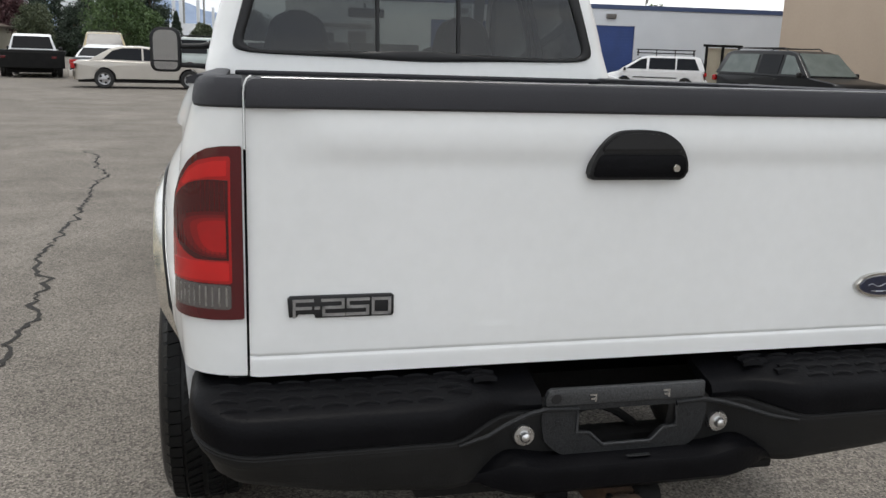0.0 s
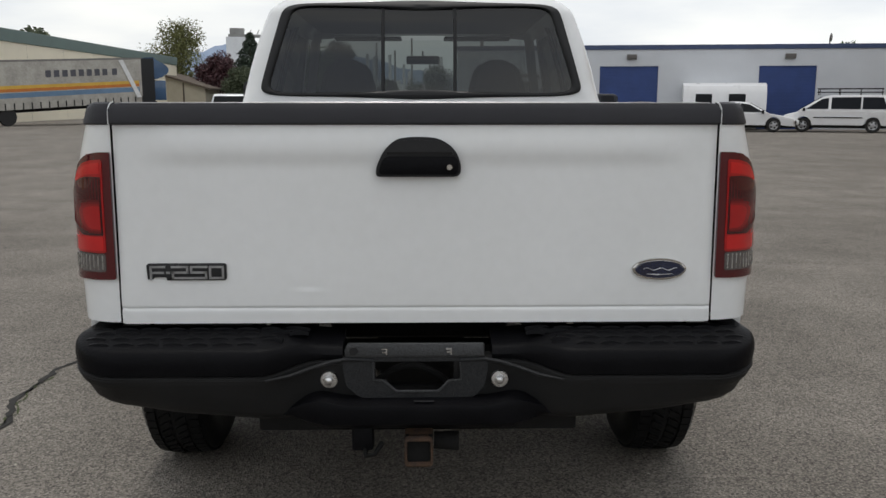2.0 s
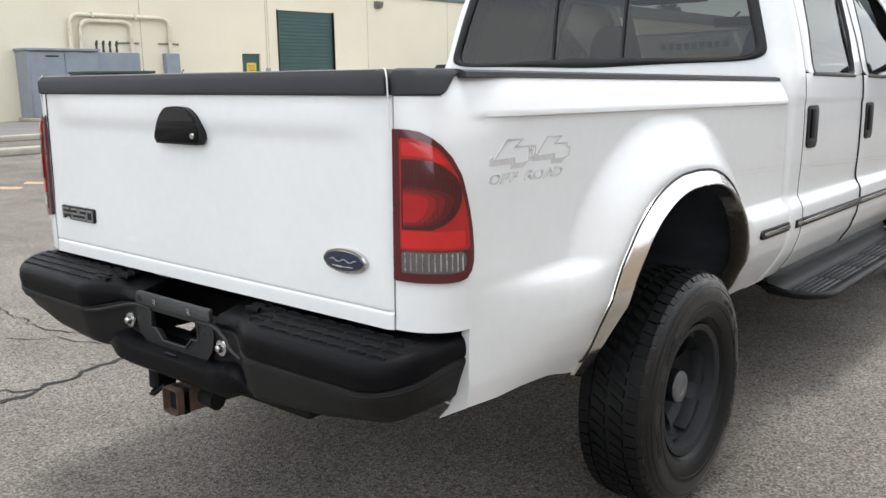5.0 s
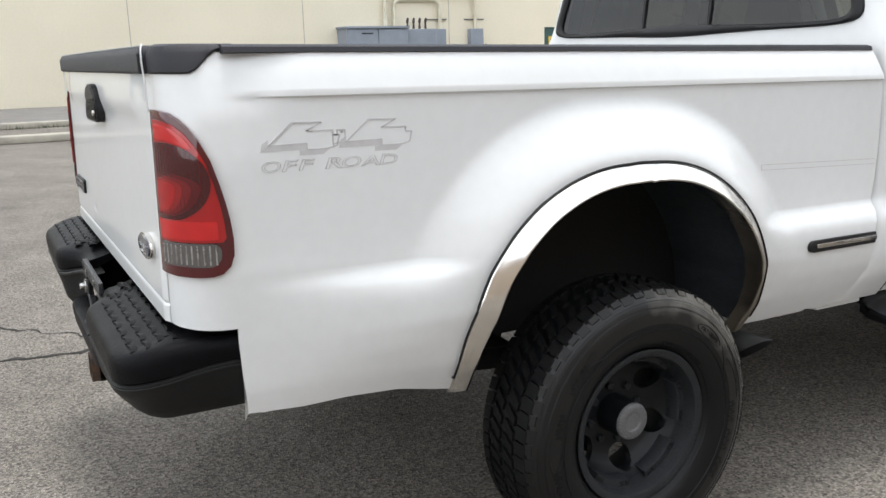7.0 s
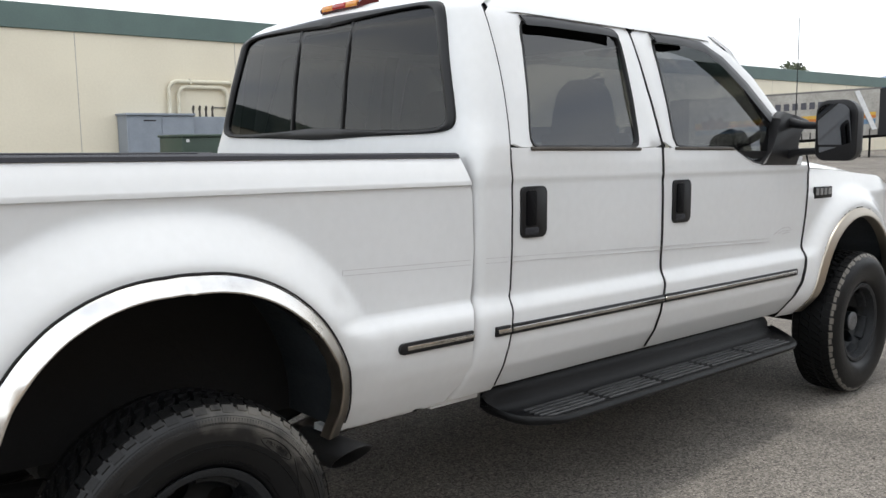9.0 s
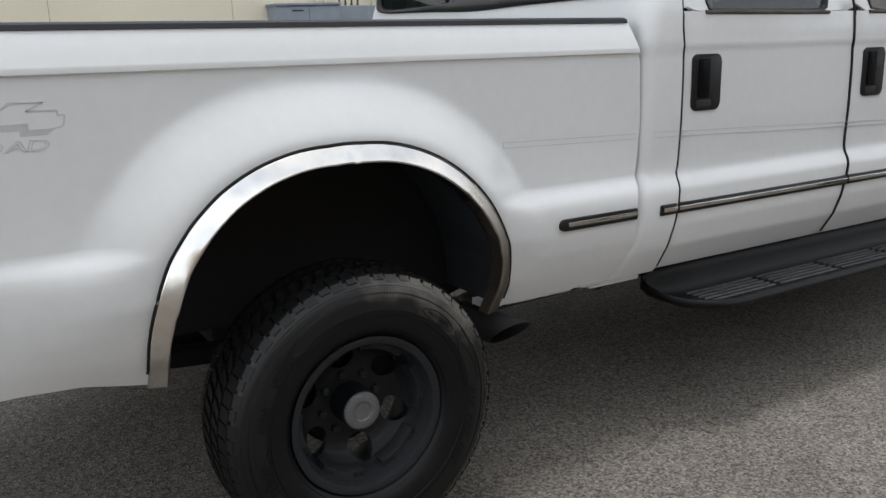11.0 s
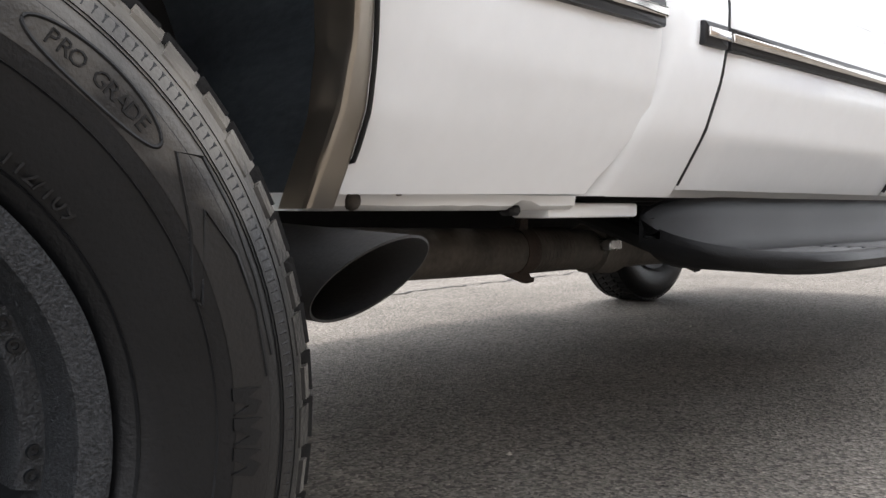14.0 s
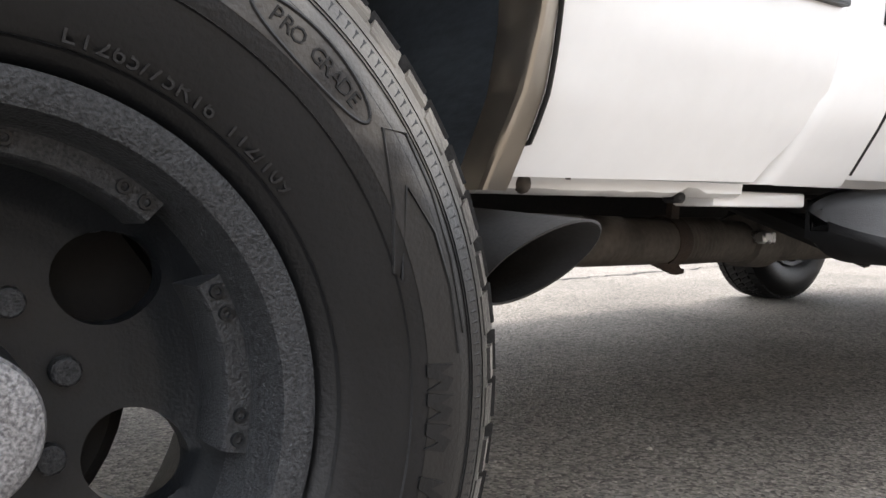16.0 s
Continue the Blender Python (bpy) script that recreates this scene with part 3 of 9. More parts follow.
def tail_light(s):
    f = lambda a, z, l: corner(a, z, 0.001 + l, s)
    bm = bmesh.new()
    rim = [(0.003, 0.960), (0.006, 0.957), (0.06, 0.955), (0.117, 0.955), (0.145, 0.957), (0.165, 0.963), (0.181, 0.978), (0.189, 1.002), (0.190, 1.035), (0.185, 1.08), (0.178, 1.115),
           (0.169, 1.152), (0.154, 1.203), (0.134, 1.243), (0.111, 1.271), (0.092, 1.287), (0.068, 1.300), (0.04, 1.305), (0.006, 1.306), (0.003, 1.303)]
    hull_patch(bm, rim, f, 0.010, 14)
    ob = part("tail_light", bm, REDDARK, truck, "red tail light with dark red rim and clear reversing lens")
    bm = bmesh.new()
    inner = [(0.022, 1.034), (0.026, 1.031), (0.168, 1.031), (0.175, 1.04), (0.173, 1.07), (0.167, 1.11), (0.158, 1.15), (0.144, 1.198), (0.126, 1.233), (0.104, 1.261), (0.082, 1.276), (0.052, 1.284), (0.026, 1.286), (0.022, 1.282)]
    hull_patch(bm, inner, f, 0.0125, 14)
    part("brake_lens", bm, REDLENS, ob, "bright red lens")
    bm = bmesh.new()
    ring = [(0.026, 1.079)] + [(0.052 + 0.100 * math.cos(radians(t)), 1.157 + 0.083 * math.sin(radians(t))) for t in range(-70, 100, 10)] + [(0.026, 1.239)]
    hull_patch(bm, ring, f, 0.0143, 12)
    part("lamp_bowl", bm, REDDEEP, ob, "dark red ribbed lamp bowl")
    # nested patches, each a lighter red, paint the light gathered low in the bowl
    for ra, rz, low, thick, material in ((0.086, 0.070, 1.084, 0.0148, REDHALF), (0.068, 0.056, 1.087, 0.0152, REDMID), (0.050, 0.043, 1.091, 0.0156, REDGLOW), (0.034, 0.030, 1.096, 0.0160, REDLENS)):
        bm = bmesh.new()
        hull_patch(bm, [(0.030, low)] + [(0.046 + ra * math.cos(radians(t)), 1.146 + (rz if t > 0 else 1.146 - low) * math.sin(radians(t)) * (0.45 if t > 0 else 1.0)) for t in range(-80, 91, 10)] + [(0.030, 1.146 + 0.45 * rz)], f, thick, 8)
        part("bowl_glow", bm, material, ob, "glow in the lower half of the lamp bowl, painted in lighter reds")
    bm = bmesh.new()
    for k in range(13):
        a = 0.032 + 0.0084 * k
        top = 1.157 + 0.080 * math.sqrt(max(0.0, 1 - ((a - 0.052) / 0.097) ** 2))
        tube([Vector(corner(a, 1.090 + 0.35 * max(0.0, a - 0.07), 0.0160, s)), Vector(corner(a, top, 0.0146, s))], 0.0010, 5, bm)
    part("lens_rib", bm, REDHALF, ob)
    bm = bmesh.new()
    hull_patch(bm, lens_outline(0.026, 0.160, 1.037, 1.076, 0.005), f, 0.0142, 6)
    part("stop_band", bm, REDBRIGHT, ob)
    bm = bmesh.new()
    hull_patch(bm, [(0.028, 1.248), (0.060, 1.245), (0.092, 1.236), (0.112, 1.226), (0.120, 1.230), (0.104, 1.252), (0.082, 1.267), (0.052, 1.276), (0.028, 1.278)], f, 0.0142, 6)
    part("upper_band", bm, REDBRIGHT, ob)
    bm = bmesh.new()
    hull_patch(bm, lens_outline(0.024, 0.164, 0.978, 1.028, [0.006, 0.026, 0.016, 0.006]), f, 0.0122, 8)
    clear = part("reversing_lens", bm, CLEARLENS, ob, "clear ribbed reversing lens")
    bm = bmesh.new()
    for k in range(11):
        a = 0.032 + 0.0122 * k
        tube([Vector(corner(a, 0.983, 0.0128, s)), Vector(corner(a, 1.024, 0.0128, s))], 0.0019, 6, bm)
    for z in (0.990, 0.998, 1.006, 1.014):
        tube([Vector(corner(0.030 + 0.0128 * q, z, 0.0124, s)) for q in range(11)], 0.0007, 4, bm)
    part("lens_rib", bm, GALV, ob)
    return ob


for s in (1, -1):
    ob = part("bed_side", bed_side(s), WHITE, truck)
    ob.data.materials[0] = WHITE
    lipf = lambda z: along(LIP, z)
    tr = part("arch_trim", arch_trim(s, AY, AZ, AW, AH, lipf, 0.562), ARCHMETAL, truck, "polished steel wheel-arch trim, dented near its front end")
    part("edging", trim_line(s, AY, AZ, AW, AH, lipf, 0.562), SEAL, tr)
    # rear edge of the panel, turned inwards behind the bumper
    rings = []
    for z, xi, yi, zi in ((0.835, 0.930, 0.104, 0.835), (0.80, 0.925, 0.106, 0.80), (0.75, 0.914, 0.112, 0.742), (0.70, 0.902, 0.117, 0.690), (0.66, 0.888, 0.122, 0.642), (0.637, 0.866, 0.127, 0.603), (0.624, 0.832, 0.134, 0.567)):
        back = along([(0.62, 0.018), (0.72, 0.006), (0.80, 0.0), (0.86, 0.0)], z)
        xo = side_x(0.1 + back, z)
        rings.append([(s * xo, 0.1 + back, z), (s * (xo + (xi - xo) * 0.5 + 0.003), (0.1 + back + yi) / 2 - 0.001, (z + zi) / 2 + 0.002), (s * xi, yi, zi), (s * (xi - 0.004), yi + 0.006, zi + 0.002)])
    part("rear_flange", loft(rings, False, False), WHITE, truck)
    tail_light(s)
    part("gap_edge", tube([(s * 0.8232, -0.0275, 1.30), (s * 0.8232, -0.030, 1.36), (s * 0.8230, -0.033, 1.405), (s * 0.8215, -0.033, 1.422), (s * 0.817, -0.031, 1.434), (s * 0.808, -0.027, 1.4405)], 0.0020, 6), WHITE, truck, "thin white edge beside the tailgate cap")
    # rail cap and its corner piece
    bm = bmesh.new()
    prof = [(0.86, 1.415), (0.86, 1.434), (0.872, 1.4385), (0.915, 1.4385), (0.932, 1.433), (0.936, 1.422), (0.928, 1.420)]
    rings = [[(s * x, y, z) for x, z in prof] for y in (0.11, 0.6, 1.1, 1.6, 2.10, 2.20)]
    loft(rings, True, True, bm)
    part("rail_cap", bm, CAP, truck, "charcoal plastic bed rail cap")
    bm = bmesh.new()
    rings = []
    for i in range(17):
        a = 0.23 * i / 16
        k = smooth(0.125, 0.20, a)
        low = 1.379 + 0.047 * k
        up = 1 - 0.8 * smooth(0.19, 0.23, a)
        yb = max(0.03, corner(a, 1.43, 0, s)[1])
        rings.append([Vector(corner(a, low, -0.004, s)), Vector(corner(a, low, 0.004 * up, s)), Vector(corner(a, low + 0.004, 0.008 * up, s)), Vector(corner(a, max(1.420, low + 0.006), 0.010 * up, s)),
                      Vector(corner(a, 1.435, 0.003 * up, s)), Vector(corner(a, 1.4400, -0.010, s)), Vector((s * 0.862, yb, 1.4400)), Vector((s * 0.862, yb, 1.40))])
    loft(rings, True, True, bm)
    part("rail_corner_cap", bm, CAP, truck, "charcoal plastic rail corner cap")
    part("tailgate_jamb", boxed(min(s * 0.80, s * 0.845), max(s * 0.80, s * 0.845), 0.036, 0.16, 0.845, 1.41), DARK, truck)
    # inner bed wall with its liner and the wheel housing
    for y0, y1, z0 in ((0.10, 0.66, 0.86), (0.66, 1.73, 1.17), (1.73, 2.15, 0.86)):
        part("bed_wall", boxed(min(s * 0.79, s * 0.862), max(s * 0.79, s * 0.862), y0, y1, z0, 1.416), RUBBER, truck, "black lined bed wall")
    for y0, y1 in ((0.04, 0.66), (1.73, 2.15)):
        part("bed_floor", boxed(min(s * 0.60, s * 0.80), max(s * 0.60, s * 0.80), y0, y1, 0.86, 0.90), RUBBER, truck)
    bm = bmesh.new()
    n = 30
    rings = []
    for k in range(n + 1):
        a = math.pi * k / n
        y, z = AY - (AW * arch_k(math.pi - a) + 0.006) * math.cos(a), AZ + (AH * arch_k(math.pi - a) + 0.006) * math.sin(a)
        rings.append([(s * (along(LIP, z) - 0.02), y, z), (s * 0.90, y, z + 0.01), (s * 0.72, y, z + 0.01), (s * 0.60, y, z)])
    rings = [[(x, y, 0.58) for x, y, z in rings[0]]] + rings + [[(x, y, 0.58) for x, y, z in rings[-1]]]
    loft(rings, False, False, bm)
    part("wheel_housing", bm, LINER, truck, "black wheel-well liner")
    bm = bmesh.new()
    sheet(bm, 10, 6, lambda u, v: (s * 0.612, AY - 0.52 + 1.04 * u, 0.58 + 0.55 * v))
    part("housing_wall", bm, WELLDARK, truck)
    # rolled lower flange of the bed in front of the wheel
    rnd = random.Random(12)
    rings = []
    for k in range(25):
        y = 1.690 + 0.470 * k / 24
        zb = 0.560 + rnd.uniform(-0.0008, 0.0008) + (0.007 if k in (18, 19) else 0.0)
        rings.append([(s * 0.80, y, zb), (s * (0.878 + rnd.uniform(-0.002, 0.002)), y, zb), (s * 0.888, y, zb + 0.006), (s * 0.890, y, 0.580), (s * 0.80, y, 0.580)])
    bm = loft(rings)
    part("bed_flange", bm, WHITE, truck, "chipped white lower bed flange")
    bm = boxed(min(s * 0.80, s * 0.885), max(s * 0.80, s * 0.885), 0.16, 0.66, 0.600, 0.606)
    part("bed_flange", bm, WHITE, truck)
    bm = boxed(min(s * 0.84, s * 0.868), max(s * 0.84, s * 0.868), 2.045, 2.068, 0.552, 0.568, 0.005, 1)
    part("rubber_plug", bm, SEAL, truck, "black rubber plug under the bed flange")
    bm = turned([(0.0, 0.010), (0.006, 0.009), (0.011, 0.004), (0.012, 0.0)], s * 0.886, 1.752, 0.571, 12, None, s)
    part("rusty_bolt", bm, DIRTYSTEEL, truck, "dirty bolt head on the bed flange")
    part("cab_flange", boxed(min(s * 0.80, s * 0.872), max(s * 0.80, s * 0.872), 2.120, 2.350, 0.548, 0.571, 0.005, 2), WHITE, truck, "chipped white lower cab flange")
    part("rust_spot", boxed(min(s * 0.889, s * 0.8935), max(s * 0.889, s * 0.8935), 1.815, 1.822, 0.577, 0.580, 0.001, 1), RUST, truck, "small rust spot on the flange")
    # moulding on the bed, in front of the wheel
    bm = prism(rounded(1.872, 2.190, 0.807, 0.843, [0.017, 0.002, 0.002, 0.017], 5), "x", s * 1.002, s * 1.018, 0.003)
    mo = part("side_moulding", bm, SEAL, truck, "black side moulding with a bright strip")
    part("bright_strip", prism(rounded(1.900, 2.190, 0.819, 0.834, [0.003, 0.001, 0.001, 0.003], 3), "x", s * 1.016, s * 1.023, 0.003), CHROME, mo)
    bm = bmesh.new()
    for z in (1.070, 1.086):
        prism([(1.702, z), (2.232, z - 0.0138), (2.232, z - 0.012), (1.702, z + 0.0018)], "x", s * 0.955, s * 0.9576, 0, bm)
    prism([(1.70, 1.070), (1.702, 1.070), (1.702, 1.0878), (1.70, 1.0878)], "x", s * 0.955, s * 0.9576, 0, bm)
    part("pinstripe", bm, DECALLINE, truck, "thin grey double pinstripe")

# bed floor and front wall
part("bed_floor", boxed(-0.60, 0.60, 0.04, 2.15, 0.86, 0.90), RUBBER, truck, "black lined bed floor")
part("bed_front_wall", boxed(-0.83, 0.83, 2.13, 2.165, 0.86, 1.425), WHITE, truck)
part("bulkhead_rail", boxed(-0.84, 0.84, 2.105, 2.17, 1.415, 1.434, 0.006), CAP, truck)


# tailgate
def gate_y(x, z):
    k = smooth(0.78, 0.62, abs(x))
    y = -0.021 - 0.010 * k * smooth(1.262, 1.312, z) + 0.004 * smooth(1.33, 1.38, z) * k - 0.003 * smooth(1.10, 0.90, z)
    y += 0.0045 * math.exp(-((z - 0.8745) / 0.0035) ** 2)
    y += 0.0014 * math.exp(-(((x + 0.30) / 0.03) ** 2 + ((z - 0.935) / 0.010) ** 2)) - 0.0009 * math.exp(-(((x + 0.30) / 0.035) ** 2 + ((z - 0.922) / 0.008) ** 2))
    return y


gz = sorted({0.832 + 0.0125 * i for i in range(46)} | {0.866, 0.870, 0.8725, 0.8745, 0.8765, 0.879, 0.883, 0.918, 0.922, 0.930, 0.938})
gz = [z for z in gz if z <= 1.386] + [1.392]


bm = bmesh.new()
nx = 96
vs = []
for z in gz:
    vs.append([bm.verts.new((-0.8202 + 1.6404 * i / nx, gate_y(-0.8202 + 1.6404 * i / nx, z) + (0.008 if i in (0, nx) else 0), z)) for i in range(nx + 1)])
for j in range(len(gz) - 1):
    for i in range(nx):
        bm.faces.new((vs[j][i], vs[j][i + 1], vs[j + 1][i + 1], vs[j + 1][i]))
# the gate's depth behind the skin
back = [bm.verts.new(p) for p in ((-0.8202, 0.035, 0.832), (0.8202, 0.035, 0.832), (0.8202, 0.035, 1.392), (-0.8202, 0.035, 1.392))]
bm.faces.new(back)
bm.faces.new([v for v in vs[0]] + [back[1], back[0]])
bm.faces.new([r[0] for r in vs] + [back[3], back[0]])
bm.faces.new([r[-1] for r in vs] + [back[2], back[1]])
gate = part("tailgate", bm, WHITE, truck, "white tailgate with a small dent near its lower edge")
capp = [(-0.034, 1.379), (-0.040, 1.384), (-0.041, 1.420), (-0.034, 1.434), (-0.020, 1.4385), (0.040, 1.4395), (0.046, 1.432), (0.046, 1.39)]
bm = loft([[(x, y, min(z, 1.4395 - dz)) for y, z in capp] for x, dz in ((-0.8195, 0.020), (-0.815, 0.010), (-0.805, 0.003), (-0.79, 0.0), (-0.4, 0.0), (0.0, 0.0), (0.4, 0.0), (0.79, 0.0), (0.805, 0.003), (0.815, 0.010), (0.8195, 0.020))])
cap = part("gate_cap", bm, CAP, gate, "charcoal plastic tailgate cap")
part("cap_seam", tube([(-0.79, -0.030, 1.437), (0, -0.031, 1.438), (0.79, -0.030, 1.437)], 0.0015, 6), BADGEGREY, gate, "thin bright seam on the cap")
# handle: domed bezel, recess and paddle
hpts = soften([(-0.112, 1.240), (-0.109, 1.268), (-0.090, 1.310), (-0.055, 1.343), (0.0, 1.348), (0.060, 1.344), (0.100, 1.318), (0.119, 1.280), (0.119, 1.240)], 0.022, 5)
bm = prism(hpts, "y", -0.045, -0.022, 0.007)
hb = part("handle_bezel", bm, SEAL, gate, "black plastic tailgate handle with a key lock")
part("paddle", prism(soften([(-0.103, 1.246), (-0.100, 1.268), (-0.088, 1.295), (0.106, 1.295), (0.112, 1.280), (0.112, 1.246)], 0.012, 4), "y", -0.0475, -0.040, 0.003), RUBBER, hb)
part("paddle_lip", prism(soften([(-0.086, 1.300), (-0.078, 1.314), (-0.050, 1.336), (0.0, 1.341), (0.056, 1.337), (0.092, 1.314), (0.102, 1.300)], 0.012, 4), "y", -0.0490, -0.040, 0.004), SEAL, hb)
bm = turned([(0.0, 0.006), (0.0075, 0.006), (0.009, 0.004), (0.009, 0.0)], 0, 0, 0, 18)
bmesh.ops.transform(bm, matrix=pose(0.088, -0.047, 1.266, 0, 0, -90), verts=bm.verts)
part("lock_cylinder", bm, CHROME, hb, "small bright key lock")

# model badge: a dark plate with silver bars
bpts = [(-0.741, 0.958), (-0.726, 0.958), (-0.724, 0.966), (-0.690, 0.966), (-0.688, 0.955), (-0.530, 0.955), (-0.525, 0.960), (-0.525, 0.998), (-0.530, 1.002), (-0.738, 1.002), (-0.744, 0.997)]
badge = part("badge_plate", prism(bpts, "y", -0.031, -0.020, 0.002), SEAL, gate, "dark model badge with silver bars")
BADGE_STROKES = [[(-0.731, 0.960), (-0.731, 0.993), (-0.694, 0.993)], [(-0.731, 0.977), (-0.698, 0.977)], [(-0.6865, 0.977), (-0.6815, 0.977)],
                 [(-0.673, 0.993), (-0.631, 0.993), (-0.631, 0.9775), (-0.671, 0.9775), (-0.671, 0.962), (-0.629, 0.962)],
                 [(-0.579, 0.993), (-0.621, 0.993), (-0.621, 0.9775), (-0.580, 0.9775), (-0.580, 0.962), (-0.622, 0.962)],
                 [(-0.568, 0.993), (-0.534, 0.993), (-0.534, 0.962), (-0.569, 0.962), (-0.569, 0.993)]]
for pts in BADGE_STROKES:
    bm = bmesh.new()
    for (xa, za), (xb, zb) in zip(pts, pts[1:]):
        box(bm, min(xa, xb) - 0.0030, max(xa, xb) + 0.0030, -0.0335, -0.030, min(za, zb) - 0.0030, max(za, zb) + 0.0030)
    part("badge_bar", bm, BADGEGREY, badge)


def oval(cx, cz, a, b, n=40):
    return [(cx + a * math.cos(k * math.tau / n), cz + b * math.sin(k * math.tau / n)) for k in range(n)]


em = part("oval_emblem", prism(oval(0.671, 0.983, 0.0755, 0.0300), "y", -0.034, -0.022, 0.004), CHROME, gate, "navy oval emblem with a chrome rim")
part("emblem_field", prism(oval(0.671, 0.983, 0.0685, 0.0240), "y", -0.0375, -0.033, 0.0015), NAVY, em)
part("emblem_stroke", tube([(0.625 + 0.0066 * k, -0.0382, 0.984 + 0.0035 * math.sin(k * 1.05)) for k in range(15)], 0.0012, 6), BADGEGREY, em)
part("emblem_stroke", tube([(0.634, -0.0380, 0.970), (0.668, -0.0385, 0.9685), (0.705, -0.0380, 0.970)], 0.0012, 6), GALV, em)

# decal on the bed side, right and left: two block figures with drop shadows, and the words below
FIGURE = [(0.0, 0.052), (0.055, 0.0995), (0.122, 0.098), (0.087, 0.081), (0.148, 0.080), (0.148, 0.069), (0.163, 0.069), (0.158, 0.046), (0.143, 0.042), (0.127, 0.040), (0.087, 0.040), (0.087, 0.054)]
SHADOWS = [[(-0.017, 0.040), (-0.013, 0.057), (0.0, 0.065), (0.0, 0.052), (0.087, 0.054), (0.087, 0.040), (-0.017, 0.040)],
           [(0.070, 0.028), (0.070, 0.0395), (0.143, 0.0415), (0.123, 0.028)]]


def stroke(bm, pts, x0, x1, w=0.0016):
    for (ya, za), (yb, zb) in zip(pts, pts[1:] + pts[:1]):
        ln = math.hypot(yb - ya, zb - za)
        ny, nz = -(zb - za) / ln * w, (yb - ya) / ln * w
        prism([(ya - ny, za - nz), (yb - ny, zb - nz), (yb + ny, zb + nz), (ya + ny, za + nz)], "x", x0, x1, 0, bm)


for s in (1, -1):
    base = Matrix(((0, 0, s, 0), (s, 0, 0, 0), (0, 1, 0, 0), (0, 0, 0, 1)))
    at = lambda y, z, x=0.9565: Matrix.Translation((s * x, y, z)) @ base
    mirror = (lambda y: y) if s > 0 else (lambda y: 0.70 - y)
    for y0 in (0.188, 0.367):
        bm = bmesh.new()
        stroke(bm, [(mirror(y0 + q), 1.174 + h) for q, h in FIGURE], s * 0.9545, s * 0.9580)
        part("decal_figure", bm, DECALLINE, truck, "grey outlined figure of the four by four decal")
        bm = bmesh.new()
        for poly in SHADOWS:
            prism([(mirror(y0 + q), 1.174 + h) for q, h in poly[:6]], "x", s * 0.9545, s * 0.9575, 0, bm)
        part("decal_shadow", bm, DECALGREY, truck, "grey drop shadow of the decal")
    bm = bmesh.new()
    for pts in ([(0.336, 1.243), (0.346, 1.243), (0.346, 1.254), (0.353, 1.254), (0.356, 1.247), (0.358, 1.254), (0.365, 1.253), (0.365, 1.226), (0.346, 1.226), (0.336, 1.222)],):
        stroke(bm, [(mirror(y), z) for y, z in pts], s * 0.9545, s * 0.9580, 0.0013)
    part("decal_cross", bm, DECALLINE, truck)
    for ch, y0, y1 in (("O", 0.174, 0.212), ("F", 0.218, 0.252), ("F", 0.256, 0.290), ("R", 0.318, 0.354), ("O", 0.358, 0.400), ("A", 0.403, 0.445), ("D", 0.449, 0.491)):
        words("decal_letter", ch, 0.1, at(mirror((y0 + y1) / 2), 1.1815), DECALLINE, truck, 0.0006, "", 0.18, 1.0, 0.0014, (y1 - y0 + 0.005, 0.0245))


# ---- rear bumper ----
def bump_plan(u, inset=0.0):
    """Round the bumper in plan: u metres from its middle along the rear face, the corner and the end."""
    q, sg = abs(u), 1 if u >= 0 else -1
    r, xc, yc = 0.125, 0.812, -0.023
    if q < xc:
        p, nrm = (q, -0.148 + 0.068 * smooth(0.43, 0.27, q)), (0.0, 1.0)
    elif q < xc + r * math.pi / 2:
        th = (q - xc) / r
        p, nrm = (xc + r * math.sin(th), yc - r * math.cos(th)), (-math.sin(th), math.cos(th))
    else:
        p, nrm = (xc + r, yc + q - xc - r * math.pi / 2), (-1.0, 0.0)
    return sg * (p[0] + nrm[0] * inset), p[1] + nrm[1] * inset


def bump_low(x):
    return along([(0.0, 0.556), (0.25, 0.566), (0.385, 0.580), (0.6, 0.598), (0.80, 0.614), (0.94, 0.619)], abs(x))


def side_rise(u):
    """How much the joint between face and pads climbs round the corner."""
    return 0.044 * smooth(0.80, 1.12, abs(u))


def pad_top(y):
    """The pads slope down away from the tailgate."""
    return 0.816 - 0.024 * min(1.0, max(0.0, (-0.035 - y) / 0.085))


bumper = empty("rear_bumper")
bumper.parent = truck
bumper["label"] = "dark grey rear bumper with black step pads"
bm = bmesh.new()
ULEN = 0.812 + 0.125 * math.pi / 2 + 0.150
rings = []
for i in range(141):
    u = -ULEN + 2 * ULEN * i / 140
    e = smooth(0.62, 0.86, abs(u))
    x0, y0 = bump_plan(u)
    zl = bump_low(x0)
    zt = 0.719 + 0.026 * smooth(0.42, 0.26, abs(u)) + side_rise(u)
    end = 0.026 * smooth(ULEN - 0.03, ULEN, abs(u))
    ring = []
    for ins, z in ((0.045, zt + 0.004), (0.012, zt), (0.0, zt - 0.010), (0.0 + 0.003 * e, zt - 0.022), (0.003 + 0.005 * e, zt - 0.032), (0.010 + 0.012 * e, (zt + zl) / 2 + 0.01), (0.020 + 0.022 * e, zl + 0.032), (0.034 + 0.032 * e, zl + 0.012), (0.055 + 0.035 * e, zl), (0.085 + 0.03 * e, zl + 0.008)):
        x, y = bump_plan(u, ins)
        ring.append((x, y + end * (zt - z) / (zt - zl), z))
    rings.append(ring)
loft(rings, False, False, bm)
gap = [f for f in bm.faces if abs(f.calc_center_median().x + 0.007) < 0.105 and 0.62 < f.calc_center_median().z < 0.765]
